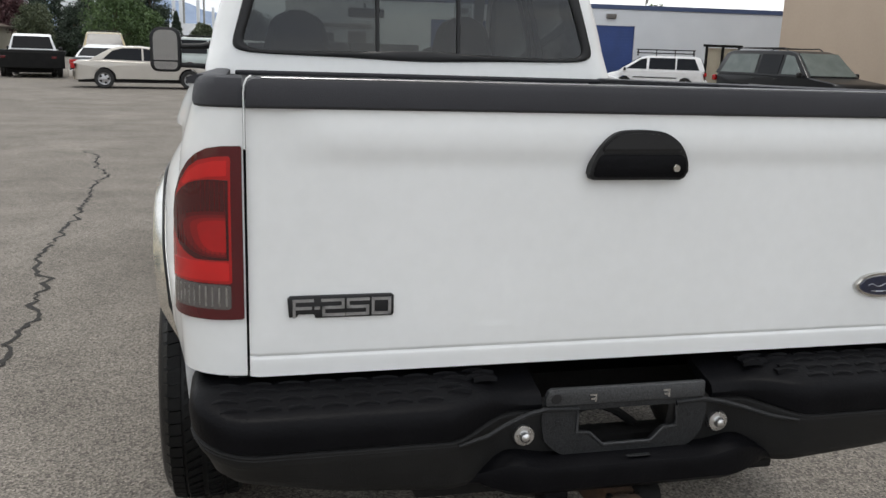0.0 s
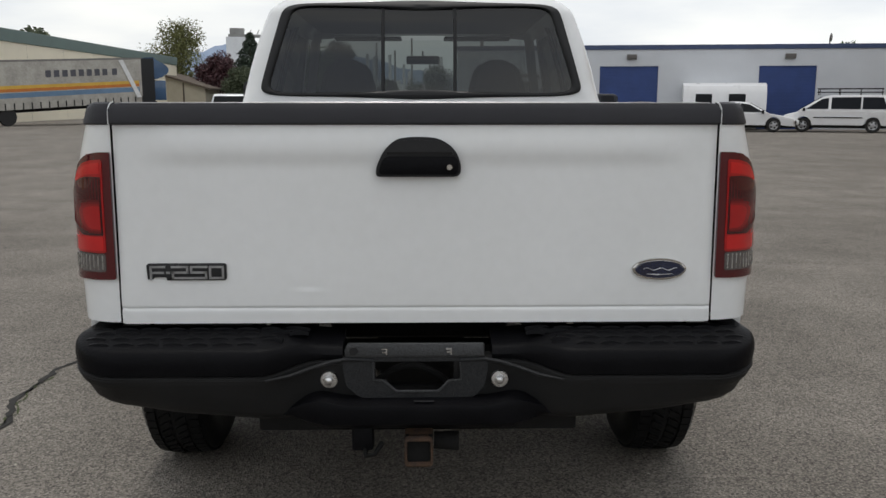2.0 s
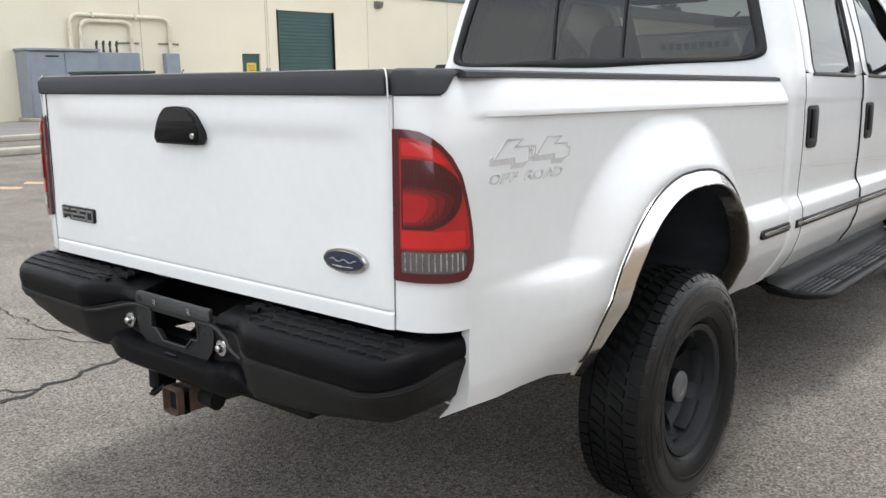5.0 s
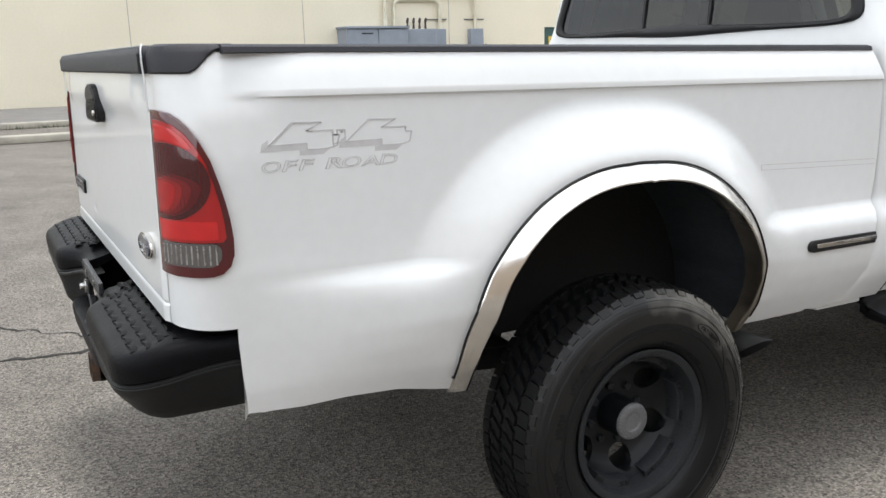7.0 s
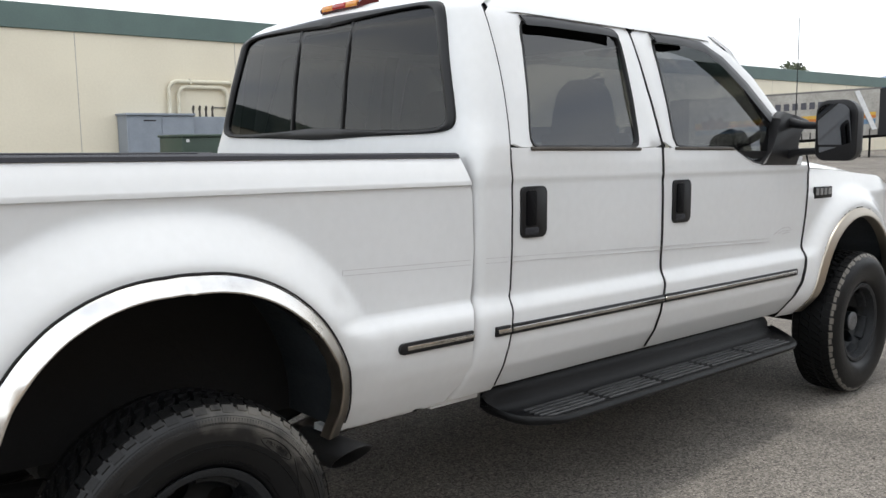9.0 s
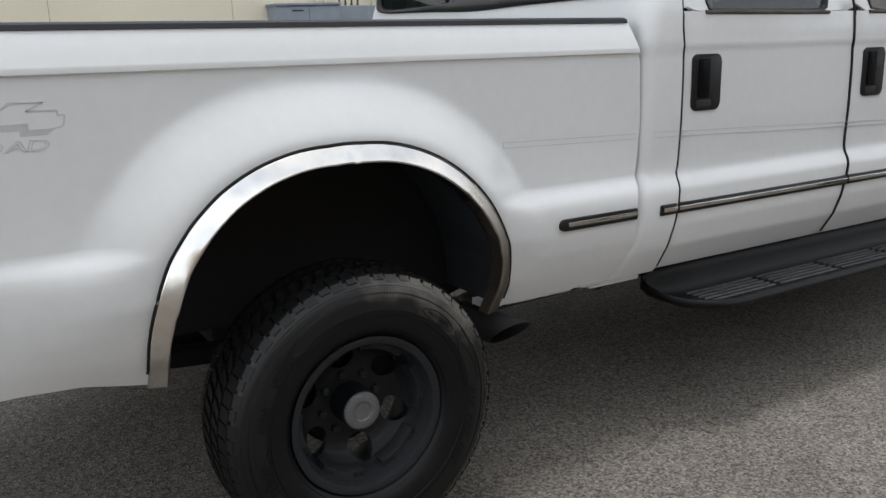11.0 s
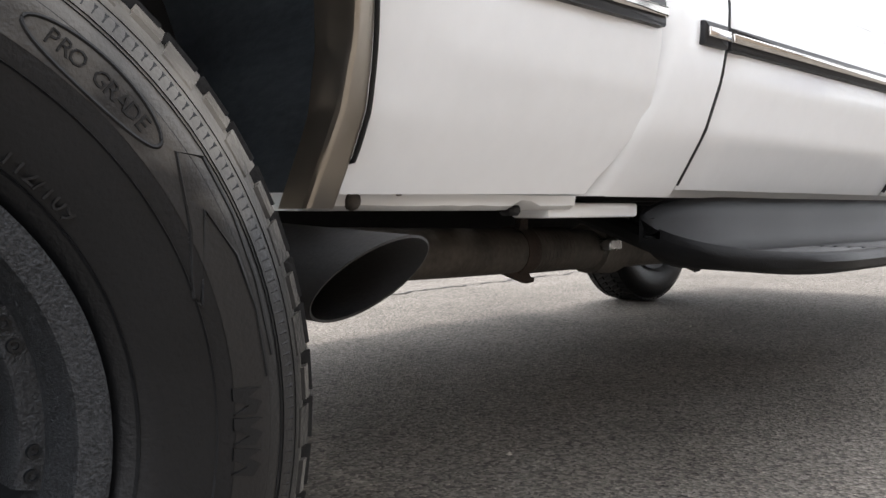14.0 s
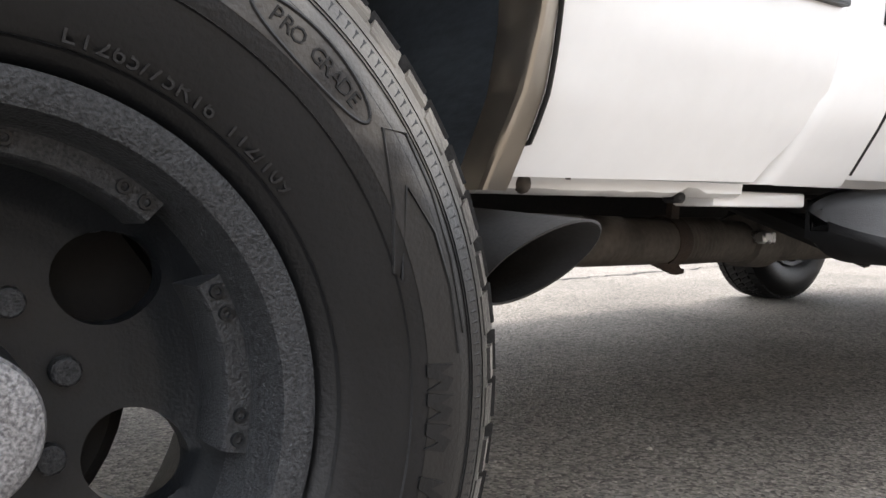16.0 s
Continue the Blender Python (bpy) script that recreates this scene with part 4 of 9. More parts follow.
bmesh.ops.delete(bm, geom=gap, context="FACES")
thicken(bm, -0.003)
part("bumper_face", bm, BUMPER, bumper, "dark grey textured bumper face")
part("bumper_crease", tube([(*bump_plan(0.36 + (ULEN - 0.375) * i / 60, -0.0005), 0.7035 + side_rise(0.36 + (ULEN - 0.375) * i / 60)) for i in range(61)], 0.0034, 6), BUMPER, bumper)
part("bumper_crease", tube([(*bump_plan(-0.36 - (ULEN - 0.375) * i / 60, -0.0005), 0.7035 + side_rise(0.36 + (ULEN - 0.375) * i / 60)) for i in range(61)], 0.0034, 6), BUMPER, bumper)


def pad(s):
    """A black step pad on one half of the bumper, with raised tread bars."""
    bm = bmesh.new()
    rings = []
    for i in range(61):
        k = i / 60
        u = 0.205 + (ULEN - 0.010 - 0.205) * k
        drop = 0.010 * smooth(0.36, 0.22, u)
        zb = 0.713 + 0.028 * smooth(0.42, 0.26, u) + side_rise(u)
        zt = 0.816 - drop
        x0, y0 = bump_plan(u, -0.006)
        xi, yi = bump_plan(u, 0.03)
        xm, ym = min(x0, 0.865), 0.03
        prof = [(xm, max(ym, y0 + 0.01), zt - 0.02), (xm, max(ym, y0 + 0.005), zt - 0.003)]
        fall = 0.024 * (1 - smooth(0.84, 1.02, u))
        for ins, z in ((0.118, zt), (0.072, zt - 0.55 * fall), (0.034, zt - fall), (0.018, zt - fall - 0.003), (0.007, zt - fall - 0.010), (0.001, zt - fall - 0.022), (-0.0005, (zt - fall + zb) / 2 - 0.004), (0.003, zb + 0.006), (0.014, zb)):
            x, y = bump_plan(u, ins - 0.006)
            if ins > 0.03 and (x < xm or y > ym):
                x, y = max(x, xm), min(y, ym)
            prof.append((x, y, z))
        rings.append([(s * a, b, c) for a, b, c in prof])
    loft(rings, False, False, bm)
    bm.faces.new([v for v in bm.verts if abs(v.co.x - s * 0.205) < 1e-6])
    bm.verts.ensure_lookup_table()
    bm.faces.new(bm.verts[-11:])
    ob = part("step_pad", bm, RUBBER, bumper, "black rubber step pad with raised tread bars")
    for row in range(4):
        n = 9
        for c in range(n):
            x = 0.30 + (c + 0.25 * (row % 2)) * 0.066
            if x > 0.85:
                continue
            y = -0.118 + 0.029 * row + 0.068 * smooth(0.43, 0.27, x) * (1 - row / 4)
            w = 0.024
            rings = []
            for t in range(5):
                q = t / 4
                h = 0.0046 * math.sin(math.pi * (0.15 + 0.7 * q))
                yy = y + 0.004 * math.sin(math.pi * q)
                rings.append([(s * (x + 0.052 * q), yy, pad_top(yy) - 0.006), (s * (x + 0.052 * q), yy + 0.003, pad_top(yy + 0.003) + h), (s * (x + 0.052 * q), yy + 0.008, pad_top(yy + 0.008) + h * 0.9), (s * (x + 0.052 * q), yy + w, pad_top(yy + w) - 0.004)])
            part("tread_bar", loft(rings), RUBBER, ob)


pad(1), pad(-1)
# centre bracket with its window
WINDOW = [(-0.121, 0.738), (0.118, 0.738), (0.118, 0.686), (0.086, 0.684), (0.056, 0.653), (-0.058, 0.653), (-0.091, 0.684), (-0.121, 0.686)]
OUTER = [(-0.200, 0.754), (-0.206, 0.720), (-0.196, 0.668), (-0.165, 0.640), (-0.135, 0.628), (0.132, 0.628), (0.160, 0.640), (0.184, 0.668), (0.194, 0.720), (0.188, 0.754)]


def pierced(outer, hole, y0, y1, step):
    """A plate with a hole, bent back a little towards its sides."""
    bm = bmesh.new()
    o, h = soften(outer, 0.012, 3), soften(hole, 0.008, 3)
    loops = []
    for ring in (o, h):
        vs = [bm.verts.new((x, y0, z)) for x, z in ring]
        loops += [bm.edges.new((vs[i], vs[(i + 1) % len(vs)])) for i in range(len(vs))]
    bmesh.ops.triangle_fill(bm, edges=loops, use_beauty=True)
    deep = bmesh.ops.extrude_face_region(bm, geom=bm.faces[:], use_keep_orig=True)
    bmesh.ops.translate(bm, verts=[g for g in deep["geom"] if isinstance(g, bmesh.types.BMVert)], vec=(0, y1 - y0, 0))
    for v in bm.verts:
        v.co.y -= step * smooth(0.20, 0.33, abs(v.co.x + 0.006))
    return bm


bk = part("plate_bracket", prism(soften([(-0.198, 0.752), (-0.198, 0.772), (-0.190, 0.790), (0.183, 0.790), (0.183, 0.752)], 0.006, 3), "y", -0.092, -0.078, 0.003), HAMMER, bumper, "hammered grey number plate bracket, empty")
part("bracket_face", pierced(OUTER, WINDOW, -0.0865, -0.074, 0.034), BRACKET, bumper, "dark hammered bracket face round an empty opening")
for s in (1, -1):
    part("bracket_shelf", tube([(s * 0.118 - 0.002, -0.0865, 0.741), (s * 0.190 - 0.006, -0.0875, 0.745), (s * 0.235 - 0.006, -0.094, 0.738), (s * 0.285 - 0.006, -0.109, 0.726), (s * 0.335 - 0.006, -0.132, 0.713), (s * 0.40 - 0.006, -0.149, 0.704)], [0.005, 0.006, 0.006, 0.0055, 0.005, 0.003], 8), BRACKET, bumper)
part("lip_edge", tube([(-0.121, -0.087, 0.735), (-0.121, -0.088, 0.687), (-0.093, -0.089, 0.685), (-0.059, -0.089, 0.6545), (0.057, -0.089, 0.6545), (0.087, -0.089, 0.685), (0.118, -0.088, 0.687), (0.118, -0.087, 0.735)], 0.0036, 8), HAMMER, bumper)
bm = turned([(0.0, 0.002), (0.011, 0.002), (0.0125, 0.0)], 0, 0, 0, 20)
bmesh.ops.transform(bm, matrix=pose(-0.174, -0.0915, 0.769, 0, 0, -90), verts=bm.verts)
part("bracket_hole", bm, SEAL, bumper)
for x in (-0.098, 0.078):
    part("plate_clip", prism([(x, 0.777), (x, 0.773), (x + 0.012, 0.773), (x + 0.012, 0.768), (x + 0.002, 0.768), (x + 0.002, 0.764), (x + 0.012, 0.764), (x + 0.012, 0.759), (x + 0.016, 0.759), (x + 0.016, 0.777)], "y", -0.0955, -0.091), GALV, bumper, "small bent steel plate clip")
for x, z in ((-0.168, 0.712), (0.150, 0.712), (-0.100, 0.646), (0.095, 0.646)):
    bm = turned([(0.0, 0.001), (0.004, 0.001), (0.0045, 0.0)], 0, 0, 0, 10)
    bmesh.ops.transform(bm, matrix=pose(x, -0.0875, z, 0, 0, -90), verts=bm.verts)
    part("bracket_hole", bm, SEAL, bumper)
for x in (-0.243, 0.226):
    bm = turned([(0.0, 0.020), (0.006, 0.0195), (0.010, 0.017), (0.012, 0.010), (0.0125, 0.005), (0.0225, 0.004), (0.0240, 0.001), (0.0240, -0.008)], 0, 0, 0, 24)
    bmesh.ops.transform(bm, matrix=pose(x, -0.084, 0.687, 0, 0, -90), verts=bm.verts)
    part("bumper_bolt", bm, GALV, bumper, "bright zinc dome bolt")
# black lower step in the middle
bm = bmesh.new()
rings = []
for i in range(41):
    x = -0.43 + 0.86 * i / 40
    e = smooth(0.24, 0.43, abs(x))
    yb = -0.132 + 0.046 * e
    zt = 0.632 + 0.02 * smooth(0.18, 0.30, abs(x)) - 0.052 * e
    rings.append([(x, -0.07, zt + 0.006), (x, yb + 0.025, zt), (x, yb + 0.004, zt - 0.008), (x, yb, zt - 0.022), (x, yb + 0.006, 0.572 + 0.030 * e), (x, yb + 0.03, 0.553 + 0.050 * e), (x, -0.02, 0.548 + 0.056 * e)])
loft(rings, False, False, bm)
part("lower_step", bm, RUBBER, bumper, "black plastic lower step")
part("step_rib", boxed(-0.01, 0.045, -0.120, -0.110, 0.633, 0.636, 0.001, 1), BRACKET, bumper)

# hitch receiver
hitch = part("hitch_receiver", loft([[(x, y, z) for x, z in rounded(-0.030, 0.035, 0.453, 0.520, 0.006, 2)] for y in (-0.118, 0.35)], True, False), RUST, truck, "rusty square hitch receiver tube")
thick = bmesh.new()
thick.from_mesh(hitch.data)
thicken(thick, -0.007)
thick.to_mesh(hitch.data)
thick.free()
part("receiver_collar", loft([[(x, y, z) for x, z in rounded(-0.037, 0.042, 0.446, 0.527, 0.006, 2)] for y in (-0.096, -0.078)], True, True), DARK, hitch)
part("wiring_socket", boxed(-0.185, -0.125, -0.075, -0.01, 0.475, 0.545, 0.008), RUBBER, truck, "black trailer wiring socket")
part("chain_loop", tube([(-0.10, -0.07, 0.50), (-0.12, -0.095, 0.475), (-0.145, -0.09, 0.468), (-0.15, -0.06, 0.49)], 0.007, 8), DARK, truck)
part("hitch_pin", tube([(0.045, -0.03, 0.49), (0.115, -0.03, 0.488)], [0.024, 0.028], 12), DARK, truck, "rusty hitch pin boss")
part("wiring_hose", tube([(-0.13 + 0.02 * k, 0.06, 0.63 + 0.055 * math.sin(math.pi * k / 11)) for k in range(12)], 0.011, 8), DARK, truck, "black wiring hose behind the bumper opening")
part("hitch_beam", boxed(-0.46, 0.46, 0.02, 0.09, 0.50, 0.625, 0.008), DARK, truck)

# ---- underbody ----
for s in (1, -1):
    part("frame_rail", boxed(min(s * 0.40, s * 0.48), max(s * 0.40, s * 0.48), -0.02, 5.9, 0.58, 0.74, 0.006), DARK, truck)
    bm = bmesh.new()
    tube([(s * 0.56, 0.45, 0.62), (s * 0.56, 0.8, 0.50), (s * 0.56, 1.18, 0.47), (s * 0.56, 1.55, 0.50), (s * 0.56, 1.95, 0.62)], 0.035, 8, bm)
    part("leaf_spring", bm, DARK, truck)
part("rear_axle", tube([(-0.83, 1.18, 0.402), (-0.2, 1.18, 0.402), (-0.12, 1.18, 0.40), (0.12, 1.18, 0.40), (0.2, 1.18, 0.402), (0.83, 1.18, 0.402)], [0.045, 0.05, 0.14, 0.14, 0.05, 0.045], 16), DARK, truck)
part("front_axle", tube([(-0.83, 5.17, 0.47), (-0.35, 5.17, 0.47), (-0.25, 5.17, 0.46), (-0.05, 5.17, 0.47), (0.83, 5.17, 0.47)], [0.045, 0.05, 0.13, 0.05, 0.045], 16), DARK, truck)
part("cross_member", boxed(-0.42, 0.42, 0.30, 0.38, 0.60, 0.68), DARK, truck)
part("fuel_tank", boxed(-0.40, 0.10, 2.0, 3.3, 0.50, 0.78, 0.05), DARK, truck)
part("spare_carrier", boxed(-0.30, 0.30, 0.42, 0.75, 0.66, 0.80, 0.05), DARK, truck)
part("drive_shaft", tube([(0.0, 1.2, 0.42), (0.02, 3.4, 0.52)], 0.045, 12), DARK, truck)
# exhaust: pipe, hanger and slash-cut tip behind the bed flange
part("exhaust_pipe", tube([(0.42, 4.1, 0.47), (0.46, 3.3, 0.465), (0.50, 2.85, 0.470), (0.53, 2.5, 0.478), (0.58, 2.2, 0.485), (0.60, 1.98, 0.49), (0.62, 1.80, 0.492), (0.66, 1.715, 0.495), (0.735, 1.705, 0.494)], 0.044, 18), DIRTYSTEEL, truck, "dirty steel exhaust pipe")
part("pipe_clamp", tube([(0.538, 2.452, 0.4795), (0.541, 2.412, 0.480)], 0.049, 18), DARKRUST, truck, "rusted exhaust clamp")
part("pipe_hanger", prism([(2.424, 0.565), (2.444, 0.565), (2.440, 0.446), (2.452, 0.428), (2.462, 0.427), (2.462, 0.418), (2.440, 0.416), (2.352, 0.446), (2.354, 0.454), (2.410, 0.456)], "x", 0.548, 0.562), DARKRUST, truck, "bent rusty exhaust hanger")
part("muffler_flange", tube([(0.500, 2.80, 0.474), (0.514, 2.70, 0.476)], [0.060, 0.056], 18), DIRTYSTEEL, truck)
part("flange_tab", boxed(0.545, 0.585, 2.690, 2.735, 0.472, 0.498, 0.004, 1), GALV, truck, "bright clamp tab on the exhaust")
part("flex_pipe", turned([(0.0445 + 0.0022 * (k % 2), 0.006 * k) for k in range(22)], 0, 0, 0, 18), DIRTYSTEEL, truck, "ribbed exhaust flex section")
for ob in [o for o in truck.children if o.name.startswith("flex_pipe")]:
    ob.data.transform(Matrix.Translation((0.537, 2.455, 0.479)) @ Matrix.Rotation(radians(93), 4, "Z"))
tip = bmesh.new()
d = Vector((0.96, 0.22, -0.06)).normalized()
e1 = d.cross(Vector((0, 0, 1))).normalized()
e2 = e1.cross(d).normalized()
c0 = Vector((0.922, 1.748, 0.4835)) - 0.20 * d
rings = []
for ln in (0.0, 0.05, 0.10, 0.14, 0.20):
    ring = []
    for k in range(40):
        a = k * math.tau / 40
        cut = 0.058 * (0.96 * math.sin(a) - 0.28 * math.cos(a)) if ln > 0.15 else 0.0
        ring.append(c0 + d * (ln + cut) + 0.051 * (math.cos(a) * e1 + math.sin(a) * e2))
    rings.append(ring)
loft(rings, True, False, tip)
thicken(tip, -0.003)
part("exhaust_tip", tip, SATIN, truck, "satin black slash-cut exhaust tip")


# ---- wheels ----
def arc_words(name, text, size, r, mid, x, centre, side, material, parent, depth=0.0012, label=""):
    """Lettering bent round a wheel; mid is the angle (degrees, from forward, upwards) of its middle."""
    cu = bpy.data.curves.new(name, "FONT")
    cu.body, cu.size, cu.extrude, cu.align_x, cu.align_y, cu.resolution_u = text, size, depth, "CENTER", "CENTER", 2
    tmp = bpy.data.objects.new(name, cu)
    scene.collection.objects.link(tmp)
    me = bpy.data.meshes.new_from_object(tmp.evaluated_get(bpy.context.evaluated_depsgraph_get()))
    bpy.data.objects.remove(tmp)
    bpy.data.curves.remove(cu)
    for v in me.vertices:
        a = radians(mid) - v.co.x / r
        q = r + v.co.y
        v.co = (centre[0] + side * (x + v.co.z), centre[1] + side * q * math.cos(a), centre[2] + q * math.sin(a))
    me.materials.clear()
    me.materials.append(material)
    ob = new(name, me)
    ob.parent = parent
    if label:
        ob["label"] = label
    return ob


def side_r(r):
    """How far the outer sidewall stands out at a radius."""
    return along([(0.225, 0.098), (0.24, 0.112), (0.262, 0.124), (0.30, 0.1315), (0.335, 0.130), (0.362, 0.121), (0.380, 0.108)], r)


def wheel(name, s, cx, cy, cz, spin=0.0, fine=True):
    w = empty(name)
    w.parent = truck
    w["label"] = "black steel wheel with an all-terrain tyre"
    prof = [(0.218, 0.080), (0.2235, 0.094)] + [(r, side_r(r)) for r in (0.24, 0.25, 0.262, 0.28, 0.30, 0.318, 0.335, 0.35, 0.362, 0.372, 0.380)] + [(0.388, 0.096), (0.3925, 0.075), (0.3945, 0.03), (0.395, 0.0), (0.3945, -0.03), (0.3925, -0.075), (0.388, -0.096), (0.378, -0.11), (0.35, -0.127), (0.30, -0.131), (0.25, -0.118), (0.222, -0.10)]
    ty = part("tyre", turned(prof, cx, cy, cz, 112, None, s), TYRE, w, "black all-terrain tyre with worn tread")
    if fine:
        band = [(r, side_r(r) + 0.0005) for r in (0.304, 0.311, 0.318, 0.325, 0.332, 0.340, 0.346, 0.352, 0.358, 0.364, 0.370, 0.375, 0.380)] + [(0.3885, 0.0965)]
        part("dusty_sidewall", turned(band, cx, cy, cz, 112, None, s), DUSTLIT_BAND, ty, "dusty outer sidewall with light painted on its upper front")
    # tread blocks: shoulder lugs that bend over the edge, and two rows between
    bm, sb = bmesh.new(), bmesh.new()
    npitch = 62

    def block(a0, a1, x0, x1, r0, r1, skew=0.0, drop0=0.0, drop1=0.0, bm=bm):
        vs = []
        for a, r_add in ((a0, 0), (a1, 0)):
            for x, dr in ((x0, drop0), (x1, drop1)):
                for r in (r0, r1):
                    aa = a + skew * (x - x0)
                    rr = r - dr if r == r1 else r0 - dr
                    vs.append(bm.verts.new((cx + s * x, cy + rr * math.cos(aa), cz + rr * math.sin(aa))))
        for q in ((0, 1, 3, 2), (4, 6, 7, 5), (0, 4, 5, 1), (2, 3, 7, 6), (0, 2, 6, 4), (1, 5, 7, 3)):
            bm.faces.new([vs[i] for i in q])

    for k in range(npitch):
        a = k * math.tau / npitch
        p = math.tau / npitch
        long_one = k % 2
        for g in (1, -1):
            lo, hi = (0.062, 0.100) if g > 0 else (-0.100, -0.062)
            d0, d1 = (0.0, 0.006) if g > 0 else (0.006, 0.0)
            block(a + 0.06 * p, a + 0.91 * p, lo, hi, 0.383, 0.4020, 0.35 * g, d0, d1)
            if g > 0:
                block(a + 0.06 * p, a + (0.91 if long_one else 0.76) * p, 0.0975, 0.1135 if long_one else 0.110, 0.372, 0.3950, 0.0, 0.0, 0.020 if long_one else 0.013, sb)
        block(a + 0.05 * p, a + 0.60 * p, 0.008, 0.052, 0.385, 0.4025, 1.5)
        block(a + 0.45 * p, a + 1.0 * p, -0.052, -0.008, 0.385, 0.4025, 1.5)
    tb = part("tread", bm, TREAD, ty, "worn tread blocks", flat=True)
    tb["kind"] = "stuff"
    part("shoulder_tread", sb, DUSTLIT_RUBBER, ty, "dusty shoulder lugs with light painted on the upper front ones", flat=True)["kind"] = "stuff"
    # rim: outer lip, barrel, pierced disc
    lip = [(0.219, 0.070), (0.2225, 0.092), (0.2245, 0.099), (0.2235, 0.1035), (0.219, 0.1045), (0.202, 0.098), (0.200, 0.094), (0.197, 0.078), (0.1935, 0.072), (0.192, 0.050), (0.188, 0.040)]
    rim = part("rim", turned(lip, cx, cy, cz, 96, None, s), RIMGREY, w, "hammered grey rim lip")
    part("barrel", turned([(0.198, 0.06), (0.194, 0.02), (0.190, -0.05), (0.205, -0.11), (0.225, -0.115)], cx, cy, cz, 64, None, s), WHEELBLACK, w)
    bm = bmesh.new()
    na, nr = 150, 22
    holes = [radians(spin + 60 * k) for k in range(6)]
    hr, hw, hh = 0.139, 0.037, 0.035

    def disc_x(r):
        return along([(0.03, -0.026), (0.105, -0.026), (0.125, -0.022), (0.150, -0.011), (0.172, 0.012), (0.184, 0.030), (0.192, 0.046)], r)

    rows = []
    for i in range(nr + 1):
        r = 0.045 + (0.1915 - 0.045) * i / nr
        row = []
        for k in range(na):
            a = k * math.tau / na
            y, z = r * math.cos(a), r * math.sin(a)
            inside = False
            for h in holes:
                oy, oz = y - hr * math.cos(h), z - hr * math.sin(h)
                er, et = oy * math.cos(h) + oz * math.sin(h), -oy * math.sin(h) + oz * math.cos(h)
                dd = math.hypot(er / hh, et / hw)
                if dd < 1.0:
                    inside = dd < 0.99
                    er, et = er / max(dd, 0.05), et / max(dd, 0.05)
                    y = hr * math.cos(h) + er * math.cos(h) - et * math.sin(h)
                    z = hr * math.sin(h) + er * math.sin(h) + et * math.cos(h)
            row.append((bm.verts.new((cx + s * disc_x(math.hypot(y, z)), cy + s * y, cz + z)), inside))
        rows.append(row)
    for i in range(nr):
        for k in range(na):
            j = (k + 1) % na
            q = (rows[i][k], rows[i][j], rows[i + 1][j], rows[i + 1][k])
            cyx = sum((v.co.y - cy) * s for v, _ in q) / 4
            czz = sum(v.co.z - cz for v, _ in q) / 4
            hit = False
            for h in holes:
                oy, oz = cyx - hr * math.cos(h), czz - hr * math.sin(h)
                if math.hypot((oy * math.cos(h) + oz * math.sin(h)) / hh, (-oy * math.sin(h) + oz * math.cos(h)) / hw) < 0.985:
                    hit = True
            if not hit and not all(b for _, b in q):
                bm.faces.new([v for v, _ in q])
    bmesh.ops.delete(bm, geom=[v for v in bm.verts if not v.link_faces], context="VERTS")
    bmesh.ops.remove_doubles(bm, verts=bm.verts[:], dist=0.0003)
    bmesh.ops.recalc_face_normals(bm, faces=bm.faces)
    deep = bmesh.ops.extrude_face_region(bm, geom=bm.faces[:], use_keep_orig=True)
    bmesh.ops.translate(bm, verts=[g for g in deep["geom"] if isinstance(g, bmesh.types.BMVert)], vec=(-s * 0.022, 0, 0))
    part("wheel_disc", bm, WHEELBLACK, w, "black wheel disc pierced by six round holes")
    for k in range(6):
        mid = spin + 30 + 60 * k
        bm = bmesh.new()
        rings = []
        for t in range(13):
            a = radians(mid - 20.5 + 41 * t / 12)
            ring = []
            for r, x in ((0.172, 0.005), (0.1745, 0.0555), (0.177, 0.0585), (0.194, 0.0610), (0.1965, 0.059), (0.197, 0.020)):
                ring.append((cx + s * x, cy + s * r * math.cos(a), cz + r * math.sin(a)))
            rings.append(ring)
        loft(rings, True, True, bm)
        seg = part("ring_segment", bm, RIMGREY, w, "raised rim segment with rivet holes")
        if fine:
            for da in (-17.5, -12, 12, 17.5):
                a = radians(mid + da)
                bm = turned([(0.0, -0.0015), (0.0026, -0.0015), (0.0030, 0.0016), (0.0050, 0.0016), (0.0057, -0.002)], 0, 0, 0, 14)
                bmesh.ops.transform(bm, matrix=Matrix.Translation((cx + s * 0.0605, cy + s * 0.1855 * math.cos(a), cz + 0.1855 * math.sin(a))) @ Matrix.Diagonal((s, 1, 1, 1)), verts=bm.verts)
                part("rivet", bm, WHEELBLACK, seg)
    hub = [(0.0, 0.062), (0.024, 0.062), (0.0265, 0.0645), (0.030, 0.0655), (0.046, 0.0650), (0.052, 0.062), (0.0545, 0.056)]
    hc = part("hub_cap", turned(hub, cx, cy, cz, 40, None, s), HUBGREY, w, "round hammered grey hub cap")
    # side of the cap coloured black for the shade it stands in
    part("hub_barrel", turned([(0.0543, 0.056), (0.055, 0.050), (0.056, 0.020), (0.058, -0.028)], cx, cy, cz, 40, None, s), WHEELBLACK, hc)
    for k in range(8):
        a = radians(spin - 26 + 45 * k)
        bm = turned([(0.0, 0.012), (0.0095, 0.012), (0.0112, 0.0105), (0.0118, 0.0)], 0, 0, 0, 12)
        bmesh.ops.transform(bm, matrix=Matrix.Translation((cx + s * -0.026, cy + s * 0.085 * math.cos(a), cz + 0.085 * math.sin(a))) @ Matrix.Diagonal((s, 1, 1, 1)), verts=bm.verts)
        part("lug_nut", bm, RIMGREY, w, "steel lug nut")
